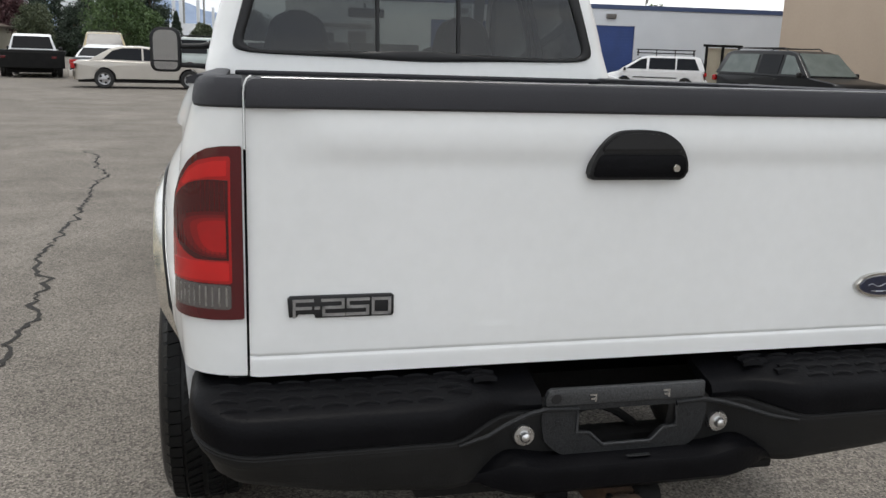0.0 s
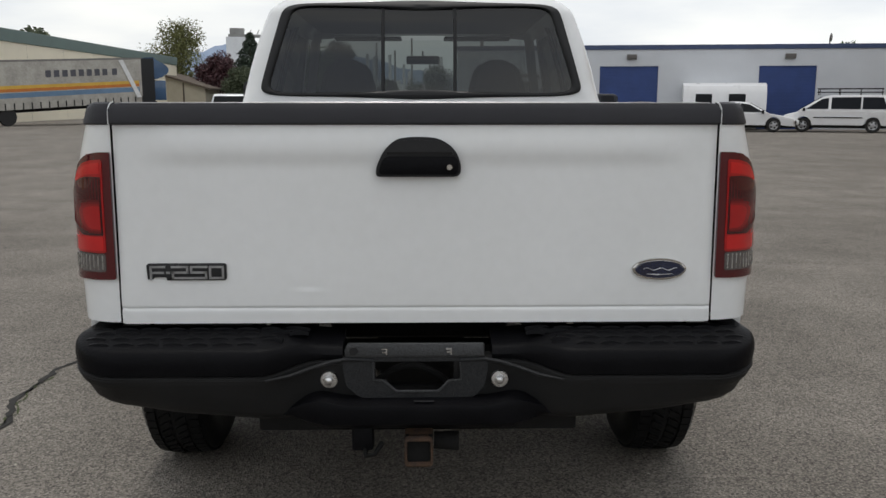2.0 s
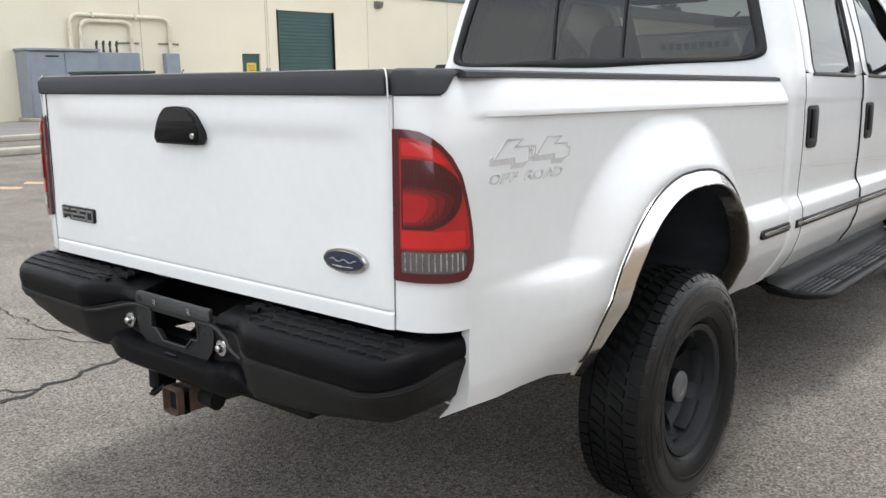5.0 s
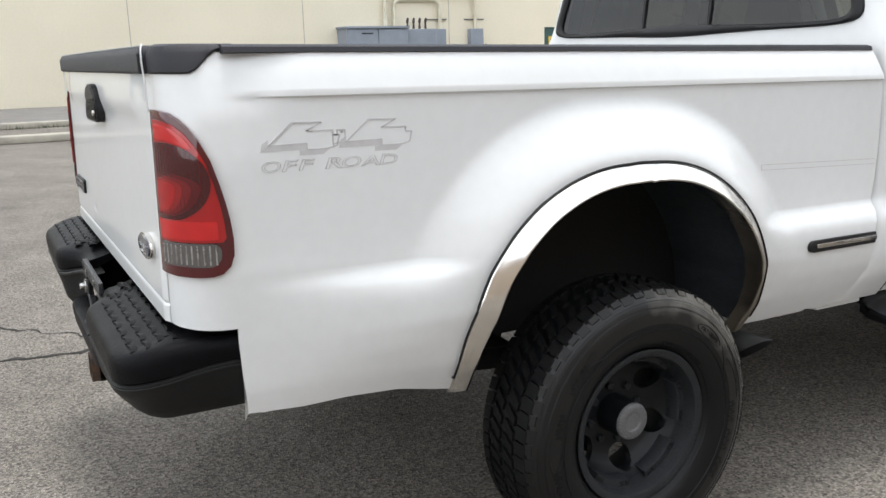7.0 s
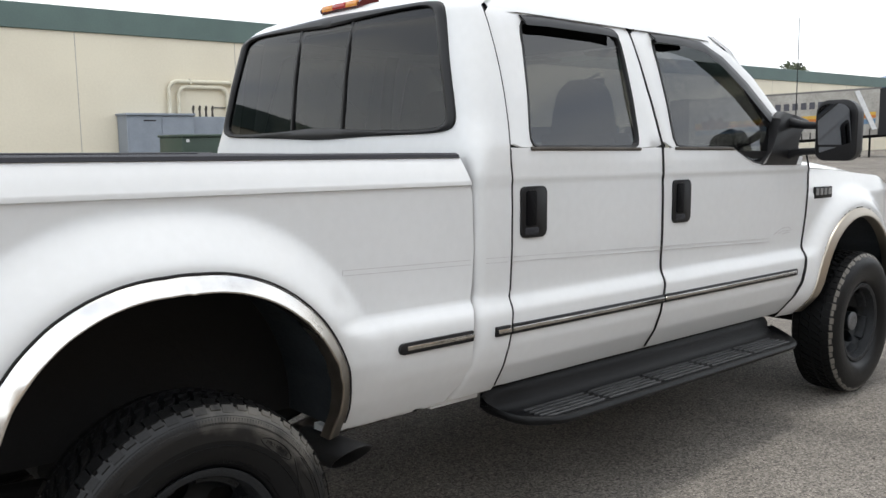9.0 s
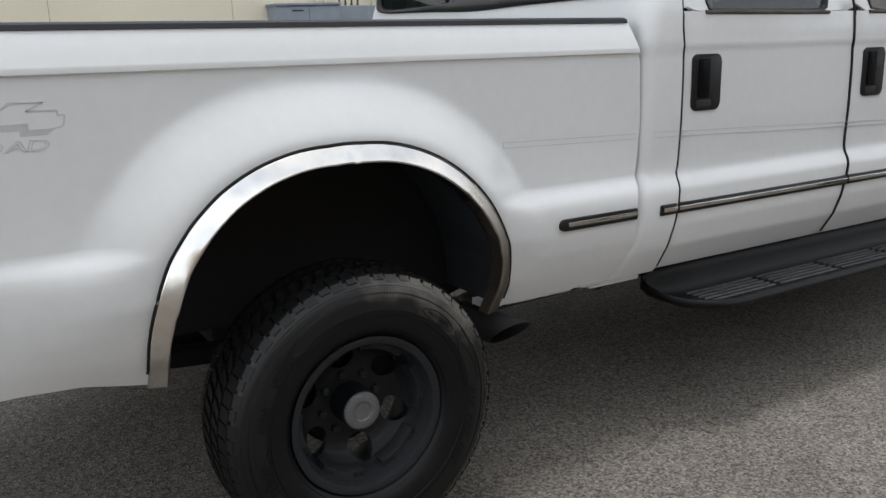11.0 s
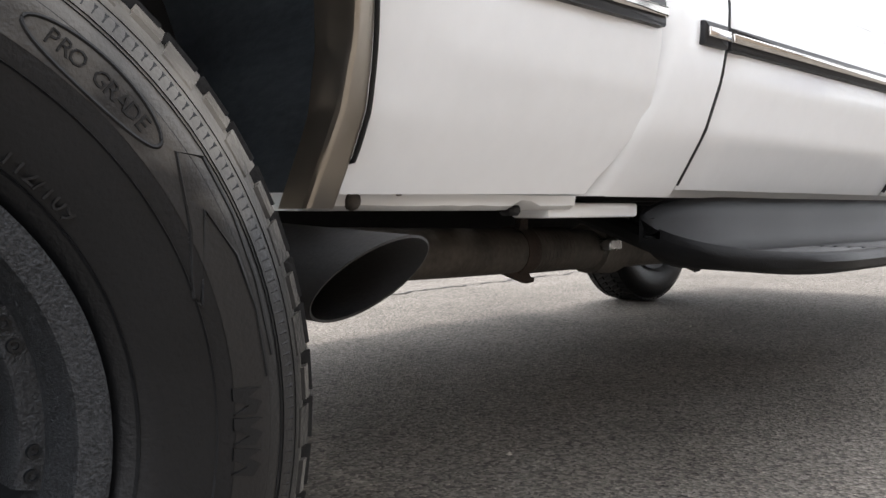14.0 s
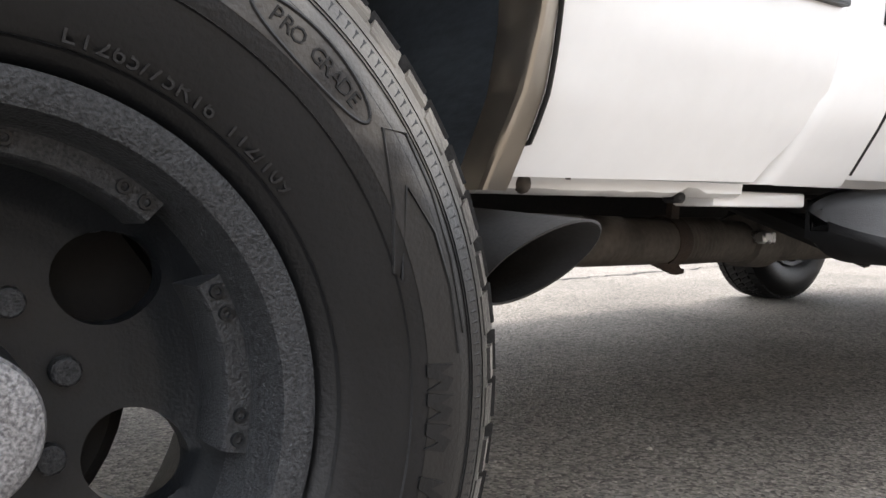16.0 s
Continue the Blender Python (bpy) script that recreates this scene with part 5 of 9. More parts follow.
    part("brake_drum", turned([(0.0, -0.062), (0.130, -0.062), (0.142, -0.072), (0.142, -0.13), (0.0, -0.135)], cx, cy, cz, 40, None, s), DARK, w)
    rings = []
    for t in range(7):
        a = radians(8 + 68 * t / 6)
        rings.append([(cx + s * x, cy + s * r * math.cos(a), cz + r * math.sin(a)) for r, x in ((0.09, -0.056), (0.178, -0.056), (0.186, -0.066), (0.186, -0.12), (0.09, -0.12))])
    part("brake_caliper", loft(rings), DARK, w)
    if fine:
        c = (cx, cy, cz)
        # raised rings and shapes on the sidewall
        for r in (0.239, 0.290, 0.347, 0.350, 0.366):
            part("sidewall_ring", turned([(r - 0.0014, side_r(r) - 0.001), (r, side_r(r) + 0.0016), (r + 0.0014, side_r(r) - 0.001)], cx, cy, cz, 112, None, s), TYRE, ty)
        arc_words("size_marking", "LT265/75R16  112/109", 0.0185, 0.2470, 58, 0.1165, c, s, TYRE, ty, 0.0011, "raised tyre size marking")
        for text, mid in (("PRO", 54.5), ("GRADE", 46.0)):
            for k, ch in enumerate(text):
                arc_words("tyre_letter", ch, 0.0162, 0.3205, mid + 1.72 * ((len(text) - 1) / 2 - k), 0.1307, c, s, TYRE, ty, 0.0014)
        bm = bmesh.new()
        pts = []
        for k in range(41):
            q = k * math.tau / 40
            a, r = radians(49.5) + 0.180 * math.cos(q), 0.3205 + 0.0140 * math.sin(q)
            pts.append((cx + s * (side_r(r) + 0.0004), cy + s * r * math.cos(a), cz + r * math.sin(a)))
        tube(pts, 0.0016, 6, bm)
        part("tyre_oval", bm, TYRE, ty)
        for base, cnt in ((5, 3), (-11, 3), (-27, 3), (150, 4), (172, 3), (205, 4)):
            for k in range(cnt):
                bm = bmesh.new()
                a0 = radians(base - 4.2 * k)
                poly = [(0, 0.302), (0.030, 0.302), (0.050, 0.315), (0.066, 0.302), (0.074, 0.321), (0.046, 0.327), (0.028, 0.315), (0.012, 0.327)]
                lo = [bm.verts.new((cx + s * (side_r(r) - 0.001), cy + s * r * math.cos(a0 - da), cz + r * math.sin(a0 - da))) for da, r in poly]
                hi = [bm.verts.new((cx + s * (side_r(r) + 0.0018), cy + s * r * math.cos(a0 - da), cz + r * math.sin(a0 - da))) for da, r in poly]
                bm.faces.new(hi)
                for i in range(len(poly)):
                    bm.faces.new((lo[i], lo[(i + 1) % len(poly)], hi[(i + 1) % len(poly)], hi[i]))
                part("sidewall_mark", bm, TYRE, ty)
        bm = bmesh.new()
        for k in range(260):
            a = k * math.tau / 260
            q = [bm.verts.new((cx + s * (side_r(r) + o), cy + r * math.cos(a + da), cz + r * math.sin(a + da))) for r, da, o in ((0.353, 0.0, 0.0), (0.353, 0.010, 0.0), (0.362, 0.010, 0.0), (0.362, 0.0, 0.0), (0.354, 0.005, 0.0007), (0.361, 0.005, 0.0007))]
            for f in ((0, 4, 5, 3), (1, 2, 5, 4), (0, 1, 4), (3, 5, 2)):
                bm.faces.new([q[i] for i in f])
        part("fine_ribs", bm, TYRE, ty, flat=True)["kind"] = "stuff"
        for pts in ([(5.5, 0.334), (14.5, 0.334), (22.2, 0.332), (29.4, 0.323), (17.8, 0.293), (19.3, 0.289), (28, 0.306), (37.4, 0.328), (34.8, 0.344), (27, 0.343), (18, 0.341), (8, 0.341)],
                    [(-178, 0.336), (-168, 0.328), (-181, 0.296), (-176, 0.292), (-160, 0.328), (-162, 0.343)], [(128, 0.334), (138, 0.326), (126, 0.296), (131, 0.292), (146, 0.328), (143, 0.343)]):
            bm = bmesh.new()
            tube([(cx + s * (side_r(r) + 0.0003), cy + s * r * math.cos(radians(a)), cz + r * math.sin(radians(a))) for a, r in pts], 0.0016, 6, bm)
            part("sidewall_flash", bm, TYRE, ty)
    return w


wheel("wheel", 1, 0.956, 1.180, 0.402, 38.5)
wheel("wheel", -1, -0.956, 1.180, 0.402, 20.0, False)
wheel("wheel", 1, 0.965, 5.170, 0.470, 10.0, False)
wheel("wheel", -1, -0.965, 5.170, 0.470, 33.0, False)

# ---- cab ----
def tilted(bm, s):
    """Turns a mirror's glass inwards and down, towards the driver's view of the road."""
    c = Vector((1.225 if s > 0 else -1.290, 4.367, 1.537))
    m = Matrix.Translation(c) @ pose(0, 0, 0, 9 if s > 0 else 2, 0, s * 3) @ Matrix.Translation(-c)
    bmesh.ops.transform(bm, matrix=m, verts=bm.verts)
    return bm



CABX = [(0.54, 0.880), (0.60, 0.925), (0.68, 0.975), (0.76, 1.000), (0.83, 1.006), (0.882, 1.003), (0.905, 0.991), (0.925, 0.975), (0.94, 0.971), (0.97, 0.970),
        (1.10, 0.976), (1.25, 0.976), (1.333, 0.973), (1.345, 0.979), (1.352, 0.977), (1.40, 0.974), (1.455, 0.968), (1.65, 0.922), (1.81, 0.874), (1.90, 0.842), (1.955, 0.818), (2.0, 0.785), (2.04, 0.715), (2.06, 0.63), (2.074, 0.45)]
REARY = [(0.55, 2.13), (0.60, 2.15), (0.66, 2.16), (0.72, 2.175), (0.78, 2.190), (0.86, 2.205), (0.95, 2.230), (1.30, 2.235), (1.45, 2.240), (1.55, 2.250), (1.75, 2.270), (1.95, 2.302), (2.0, 2.330), (2.04, 2.385), (2.065, 2.46), (2.074, 2.55)]


def cab_x(z):
    return (along(CABX, z - 0.005) + along(CABX, z) + along(CABX, z + 0.005)) / 3


cab = empty("cab")
cab.parent = truck
cab["label"] = "white crew cab with tinted windows"


def seam0(z):
    """Where the rear door's gap stands behind the door."""
    return along([(0.59, 2.378), (0.68, 2.372), (0.75, 2.375), (0.85, 2.388), (0.92, 2.397), (0.96, 2.411), (1.33, 2.412), (1.40, 2.406), (1.46, 2.410), (1.55, 2.420), (1.74, 2.426), (1.962, 2.418)], z)


def rear_d(x, z):
    w = 0.843 - (z - 1.515) * 0.300
    return ((abs(x) / w) ** 13 + (abs(z - 1.749) / 0.236) ** 13) ** (1 / 13)


def rear_pt(p, z):
    """Round the back of the cab: p from -1 (left seam) over the rear to 1 (right seam)."""
    xs, yr = cab_x(z), along(REARY, z)
    edge = seam0(z) if z < 1.97 else 2.418 + 2.5 * (z - 1.97)
    r = min(along([(1.36, 0.05), (1.56, 0.105)], z), edge - yr - 0.020) if z < 1.97 else 0.12
    q = abs(p)
    sgn = 1 if p > 0 else -1
    if q < 0.72:
        x, y = (xs - r) * q / 0.72, yr + 0.012 * (q / 0.72) ** 2
    elif q < 0.90:
        th = (q - 0.72) / 0.18 * math.pi / 2
        x, y = xs - r + r * math.sin(th), yr + 0.012 + r * (1 - math.cos(th))
    else:
        y0 = yr + 0.012 + r
        x, y = xs, y0 + (max(edge, y0 + 0.004) - y0) * (q - 0.90) / 0.10
    return Vector((sgn * x, y, z))


bm = bmesh.new()
cz = [0.580, 0.588] + [0.60 + 0.022 * i for i in range(67)] + [2.068, 2.074]
ps = [-1, -0.95, -0.90, -0.87, -0.84, -0.81, -0.78, -0.75] + [-0.72 + 0.03 * i for i in range(49)] + [0.75, 0.78, 0.81, 0.84, 0.87, 0.90, 0.95, 1]
grid = []
for z in cz:
    row = []
    for p in ps:
        v = rear_pt(p, z)
        hit = False
        if abs(p) < 0.80 and 1.4 < z < 2.05:
            d = rear_d(v.x, z)
            if d < 1.0:
                hit = True
                x, zz = v.x / max(d, 0.02), 1.749 + (z - 1.749) / max(d, 0.02)
                k = min(1.0, abs(x) / (cab_x(zz) - 0.1))
                v = Vector((x, along(REARY, zz) + 0.012 * k * k, zz))
        row.append((bm.verts.new(v), hit))
    grid.append(row)
for j in range(len(cz) - 1):
    for i in range(len(ps) - 1):
        q = (grid[j][i], grid[j][i + 1], grid[j + 1][i + 1], grid[j + 1][i])
        m = sum((a.co for a, _ in q), Vector()) / 4
        if all(h for _, h in q) or (abs(ps[i]) < 0.8 and 1.5 < m.z < 2.0 and rear_d(m.x, m.z) < 0.97):
            continue
        bm.faces.new([a for a, _ in q])
bmesh.ops.delete(bm, geom=[v for v in bm.verts if not v.link_faces], context="VERTS")
bmesh.ops.remove_doubles(bm, verts=bm.verts[:], dist=0.0005)
part("cab_shell", bm, WHITE, cab)

# rear window: seal, three panes, two bars
def rw(x, z, off):
    k = min(1.0, abs(x) / max(0.1, cab_x(z) - 0.1))
    return (x, along(REARY, z) + 0.012 * k * k + off, z)


rings = []
for k in range(480):
    t = k * math.tau / 480
    dx, dz = math.cos(t), math.sin(t)
    lo, hi = 0.0, 2.0
    for _ in range(30):
        mid = (lo + hi) / 2
        if rear_d(dx * mid, 1.749 + dz * mid) < 1:
            lo = mid
        else:
            hi = mid
    e = lo
    pts = []
    for g, off in ((0.024, 0.002), (0.021, -0.009), (0.004, -0.014), (-0.014, -0.013), (-0.026, -0.004), (-0.026, 0.012)):
        pts.append(rw(dx * (e + g), 1.749 + dz * (e + g), off))
    rings.append(pts)
rings.append(rings[0])
part("window_seal", loft(rings, False, False), SEAL, cab, "wide black rear window seal")
for x0, x1 in ((-0.86, -0.203), (-0.203, 0.178), (0.178, 0.86)):
    bm = bmesh.new()

    def f(u, v, x0=x0, x1=x1):
        z = 1.516 + 0.466 * v
        w = 0.838 - (z - 1.515) * 0.300
        a, b = max(x0, -w), min(x1, w)
        return rw(a + (b - a) * u, z, 0.002)

    sheet(bm, 10, 10, f)
    pane = part("rear_pane", bm, GLASS_SLIDER if x0 == -0.203 else GLASS, cab, "dark tinted rear window pane")
    pane.visible_shadow = False
for x in (-0.203, 0.178):
    part("window_bar", loft([[rw(x + a, z, b) for a, b in ((-0.009, 0.0), (-0.006, -0.006), (0.006, -0.006), (0.009, 0.0), (0.009, 0.012), (-0.009, 0.012))] for z in (1.514, 1.65, 1.75, 1.86, 1.984)]), SEAL, cab)

# high brake lamp
bm = loft([[(x, y, z) for y, z in ((2.372, 2.036), (2.368, 2.052), (2.387, 2.070), (2.47, 2.076), (2.47, 2.03))] for x in (-0.145, -0.14, 0.14, 0.145)])
lamp = part("high_brake_lamp", bm, REDDARK, cab, "red and amber high brake lamp on the roof edge")
part("lamp_lens", boxed(-0.128, -0.050, 2.364, 2.385, 2.041, 2.064, 0.004), AMBER, lamp)
part("lamp_lens", boxed(-0.046, 0.046, 2.363, 2.385, 2.041, 2.064, 0.004), REDLENS, lamp)
part("lamp_lens", boxed(0.050, 0.128, 2.364, 2.385, 2.041, 2.064, 0.004), AMBER, lamp)

# roof with its rounded edges, and the screen pillars
bm = bmesh.new()
cross = [(0.826, 1.955), (0.814, 1.975), (0.794, 2.0), (0.764, 2.022), (0.712, 2.042), (0.625, 2.058), (0.45, 2.070), (0.2, 2.077), (0.0, 2.079)]
cross = cross + [(-x, z) for x, z in cross[-2::-1]]


def roof_drop(y):
    return 0.10 * smooth(3.80, 4.23, y) ** 1.5 + 0.06 * smooth(2.56, 2.38, y) ** 2


rings = []
for i in range(25):
    y = 2.46 + 1.63 * i / 24
    bk = smooth(2.62, 2.46, y)
    fr = smooth(3.83, 4.09, y)
    rings.append([(x * (1 - 0.035 * fr - 0.014 * bk), y + 0.10 * fr * (1 - (x / 0.8) ** 2), z - roof_drop(y) * smooth(1.955, 2.06, z) - 0.02 * fr - 0.010 * bk) for x, z in cross])
loft(rings, False, False, bm)
part("roof", bm, WHITE, cab)
part("roof_lining", boxed(-0.72, 0.72, 2.55, 3.95, 1.985, 2.0), INTERIOR, cab)
for x in (-0.58, -0.22, 0.0, 0.22, 0.58):
    bm = loft([[(x + a * k, 3.86 + b * k, 2.070 - 0.025 - 0.02 * abs(x) + h) for a, b in oval(0, 0, 0.035, 0.055, 16)] for k, h in ((1, 0), (0.9, 0.02), (0.5, 0.032))])
    part("clearance_lamp", bm, AMBER, cab, "small amber roof clearance lamp")


# doors: skin below the belt, frame round the window, glass, moulding, handle
def panel(y0, y1, z0, z1, s, fx, nz=40, ny=24, y0f=None, y1f=None):
    bm = bmesh.new()

    def f(u, v):
        z = z0 + (z1 - z0) * v
        a = y0f(z) if y0f else y0
        b = y1f(z) if y1f else y1
        y = a + (b - a) * u
        e = 0.006 if u in (0.0, 1.0) else 0.0
        return (s * (fx(y, z) - e), y, z)

    sheet(bm, ny, nz, f)
    return bm


def ray_out(poly, c, t):
    """Where the ray from c at angle t leaves a polygon."""
    dx, dy = math.cos(t), math.sin(t)
    best = None
    for (ax, ay), (bx, by) in zip(poly, poly[1:] + poly[:1]):
        ex, ey = bx - ax, by - ay
        den = dx * ey - dy * ex
        if abs(den) < 1e-9:
            continue
        k = ((ax - c[0]) * ey - (ay - c[1]) * ex) / den
        q = ((ax - c[0]) * dy - (ay - c[1]) * dx) / den
        if k > 0 and -1e-6 <= q <= 1 + 1e-6 and (best is None or k > best):
            best = k
    return (c[0] + dx * best, c[1] + dy * best)


def door(s, y0, y1, frame_poly, win_poly, handle_y, name, low0, low1):
    ob = empty(name)
    ob.parent = cab
    ob["label"] = "white cab door with tinted window"
    fx = lambda y, z: cab_x(z)
    part("door_skin", panel(y0, y1, 0.592, 1.4555, s, fx, 96, 20, low0, low1), WHITE, ob)
    wp = soften(win_poly, 0.045)
    c = (sum(p[0] for p in win_poly) / len(win_poly), sum(p[1] for p in win_poly) / len(win_poly))
    rings = []
    n = 96
    for k in range(n + 1):
        t = k * math.tau / n + 0.01
        o, w = ray_out(frame_poly, c, t), ray_out(wp, c, t)
        ring = []
        for q, dx in ((0, -0.004), (0.08, 0.0), (0.5, 0.0), (0.96, 0.0), (1.0, -0.006), (1.0, -0.02)):
            y, z = o[0] + (w[0] - o[0]) * q, o[1] + (w[1] - o[1]) * q
            ring.append((s * (cab_x(z) + dx), y, z))
        rings.append(ring)
    part("window_frame", loft(rings, False, False), WHITE, ob)
    rings = []
    for k in range(n + 1):
        t = k * math.tau / n + 0.01
        w = ray_out(wp, c, t)
        ring = []
        for q, dx in ((1.012, 0.001), (1.0, 0.004), (0.975, 0.0), (0.965, -0.012)):
            y, z = c[0] + (w[0] - c[0]) * q, c[1] + (w[1] - c[1]) * q
            ring.append((s * (cab_x(z) + dx), y, z))
        rings.append(ring)
    part("window_rubber", loft(rings, False, False), SEAL, ob)
    bm = bmesh.new()
    ctr = bm.verts.new((s * (cab_x(c[1]) - 0.011), *c))
    ringv = [bm.verts.new((s * (cab_x(z) - 0.011), y, z)) for y, z in wp]
    for i in range(len(ringv)):
        bm.faces.new((ctr, ringv[i], ringv[(i + 1) % len(ringv)]))
    gl = part("door_glass", bm, GLASS_SIDE, ob, "tinted door glass")
    gl.visible_shadow = False
    zl = min(p[1] for p in win_poly)
    ya = [p[0] for p in win_poly if abs(p[1] - 1.456) < 0.02]
    part("glass_sill", tube([(s * (cab_x(1.452) + 0.001), min(ya), 1.452), (s * (cab_x(1.452) + 0.001), max(ya), 1.450)], 0.007, 8), DIRTYSTEEL, ob, "dull metal window sill strip")
    # handle: black cup with a paddle
    hx = cab_x(1.22)
    cup = part("door_handle", prism(rounded(handle_y, handle_y + 0.135, 1.133, 1.318, 0.022, 5), "x", s * (hx - 0.01), s * (hx + 0.007), 0.004), SEAL, ob, "black door handle")
    part("handle_grip", prism(rounded(handle_y + 0.022, handle_y + 0.075, 1.175, 1.305, 0.012, 4), "x", s * (hx + 0.003), s * (hx + 0.0135), 0.004), RUBBER, cup)
    part("handle_lock", prism(rounded(handle_y + 0.018, handle_y + 0.09, 1.143, 1.170, 0.008, 3), "x", s * (hx + 0.003), s * (hx + 0.010), 0.003), CAP, cup)
    return ob


def seam1(z):
    return along([(0.59, 3.308), (0.70, 3.306), (0.80, 3.315), (0.86, 3.330), (0.93, 3.345), (1.35, 3.338), (1.46, 3.340), (1.69, 3.304), (1.90, 3.279), (1.97, 3.278)], z)


def seam2(z):
    return along([(0.59, 4.50), (0.66, 4.545), (0.75, 4.580), (0.86, 4.608), (1.0, 4.630), (1.23, 4.655), (1.34, 4.655), (1.46, 4.62)], z)


REARWIN = [(2.516, 1.456), (3.174, 1.456), (3.188, 1.928), (2.592, 1.928)]
REARFRM = [(2.420, 1.455), (3.335, 1.455), (3.298, 1.70), (3.273, 1.962), (2.428, 1.962), (2.436, 1.74), (2.430, 1.55)]
FRONTWIN = [(3.425, 1.456), (3.90, 1.456), (4.03, 1.402), (4.11, 1.380), (4.46, 1.376), (4.40, 1.50), (4.10, 1.79), (3.96, 1.885), (3.84, 1.930), (3.415, 1.928)]
FRONTFRM = [(3.346, 1.455), (3.87, 1.455), (4.01, 1.398), (4.10, 1.370), (4.61, 1.366), (4.53, 1.50), (4.22, 1.80), (4.06, 1.905), (3.92, 1.962), (3.285, 1.962), (3.310, 1.70)]


def belt_end(z):
    """Front edge of the front door's skin, which dips under the window's low corner."""
    return seam2(z) - 0.004 if z < 1.372 else along([(1.372, 4.11), (1.402, 4.03), (1.456, 3.90)], z)


for s in (1, -1):
    rd = door(s, 2.41, 3.34, REARFRM, REARWIN, 2.457, "rear_door", lambda z: seam0(z) + 0.012, lambda z: seam1(z) - 0.006)
    fd = door(s, 3.345, 4.52, FRONTFRM, FRONTWIN, 3.402, "front_door", lambda z: seam1(z) + 0.005, belt_end)
    for dn, a, b in ((rd, 2.386, 3.312), (fd, 3.322, 4.506)):
        bm = prism(rounded(a, b, 0.801, 0.836, [0.002, 0.002, 0.002, 0.002] if dn is rd else [0.002, 0.014, 0.014, 0.002], 4), "x", s * 0.998, s * 1.013, 0.003)
        mo = part("side_moulding", bm, SEAL, dn, "black side moulding with a bright strip")
        part("bright_strip", prism(rounded(a, b - (0 if dn is rd else 0.02), 0.812, 0.827, 0.002, 3), "x", s * 1.011, s * 1.018, 0.003), CHROME, mo)
    bm = prism(rounded(2.304, 2.376, 0.801, 0.836, 0.002, 3), "x", s * 0.998, s * 1.013, 0.003)
    mo = part("side_moulding", bm, SEAL, cab, "short black moulding end")
    part("bright_strip", prism(rounded(2.312, 2.376, 0.812, 0.827, 0.002, 3), "x", s * 1.011, s * 1.018, 0.002), CHROME, mo)
    for dn, a, b in ((rd, 2.418, 3.338), (fd, 3.350, 4.26), (cab, 2.29, 2.406)):
        bm = bmesh.new()
        for z in (1.057, 1.074):
            z0, z1 = z - 0.0345 * (a - 2.29), z - 0.0345 * (b - 2.29)
            prism([(a, z0), (b, z1), (b, z1 + 0.0017), (a, z0 + 0.0017)], "x", s * 0.970, s * 0.9753, 0, bm)
        part("pinstripe", bm, DECALLINE, dn, "thin grey double pinstripe")
    bm = bmesh.new()
    for pts in ([(4.310, 1.020), (4.345, 1.034), (4.40, 1.048), (4.45, 1.050), (4.485, 1.040)], [(4.35, 1.022), (4.40, 1.034), (4.45, 1.030), (4.495, 1.034)], [(4.40, 1.018), (4.44, 1.022), (4.48, 1.020)]):
        for (ya, za), (yb, zb) in zip(pts, pts[1:]):
            prism([(ya, za), (yb, zb), (yb, zb + 0.004), (ya, za + 0.004)], "x", s * 0.970, s * 0.9745, 0, bm)
    part("door_decal", bm, DECALLINE, fd, "small faded scribble-like door decal")
    # window visors
    for dn, pts in ((rd, [(2.60, 1.946), (2.72, 1.951), (3.05, 1.950), (3.155, 1.944)]), (fd, [(3.42, 1.950), (3.62, 1.955), (3.82, 1.945), (3.97, 1.885), (4.13, 1.775), (4.31, 1.625)])):
        rings = []
        for i, (y, z) in enumerate(pts):
            ny, nz = (0.0, -1.0) if dn is rd else ((0.0, -1.0), (-0.1, -1.0), (-0.45, -0.89), (-0.72, -0.69), (-0.8, -0.6), (-0.8, -0.6))[i]
            ring = []
            deep = 1.0 if dn is rd else (1.0, 1.1, 1.5, 1.9, 2.0, 1.9)[i]
            for q, o in ((0.0, 0.002), (0.006, 0.011), (0.026 * deep, 0.024), (0.042 * deep, 0.026), (0.041 * deep, 0.022), (0.024 * deep, 0.015), (0.003, 0.0)):
                yy, zz = y + ny * q, z + nz * q
                ring.append((s * (cab_x(zz) + o), yy, zz))
            rings.append(ring)
        part("window_visor", loft(rings), SEAL, dn, "smoked black window visor")
    # rubber seals in the door gaps
    for seam, off in ((seam0, 0.006), (seam1, -0.0005), (seam2, 0.0)):
        part("door_seal", tube([(s * (cab_x(z) - 0.0035), seam(z) + off, z) for z in [0.60 + 0.0212 * i for i in range(41)]], 0.0046, 6), SEAL, cab)
    for seam in (seam0, seam1):
        part("door_seal", tube([(s * (cab_x(z) - 0.005), seam(z) + 0.004, z) for z in [1.44 + 0.026 * i for i in range(21)]], 0.0050, 6), SEAL, cab)
        part("door_gap", panel(0, 0, 1.43, 1.965, s, lambda y, z: cab_x(z) - 0.014, 14, 2, lambda z: seam(z) - 0.035, lambda z: seam(z) + 0.045), DARK, cab)
    # dark gap behind the seams
    part("door_gap", panel(2.385, 4.50, 0.62, 1.44, s, lambda y, z: cab_x(z) - 0.012, 24, 4, lambda z: seam0(z) - 0.006), DARK, cab)
    # pillar between the doors, above the belt, and rocker
    part("rocker", panel(2.24, 4.46, 0.580, 0.60, s, lambda y, z: along([(0.54, 0.86), (0.575, 0.885), (0.60, 0.915)], z), 4, 4), WHITE, cab)
    # front wing
    FY, FZ, FW, FH = 5.17, 0.62, 0.50, 0.50

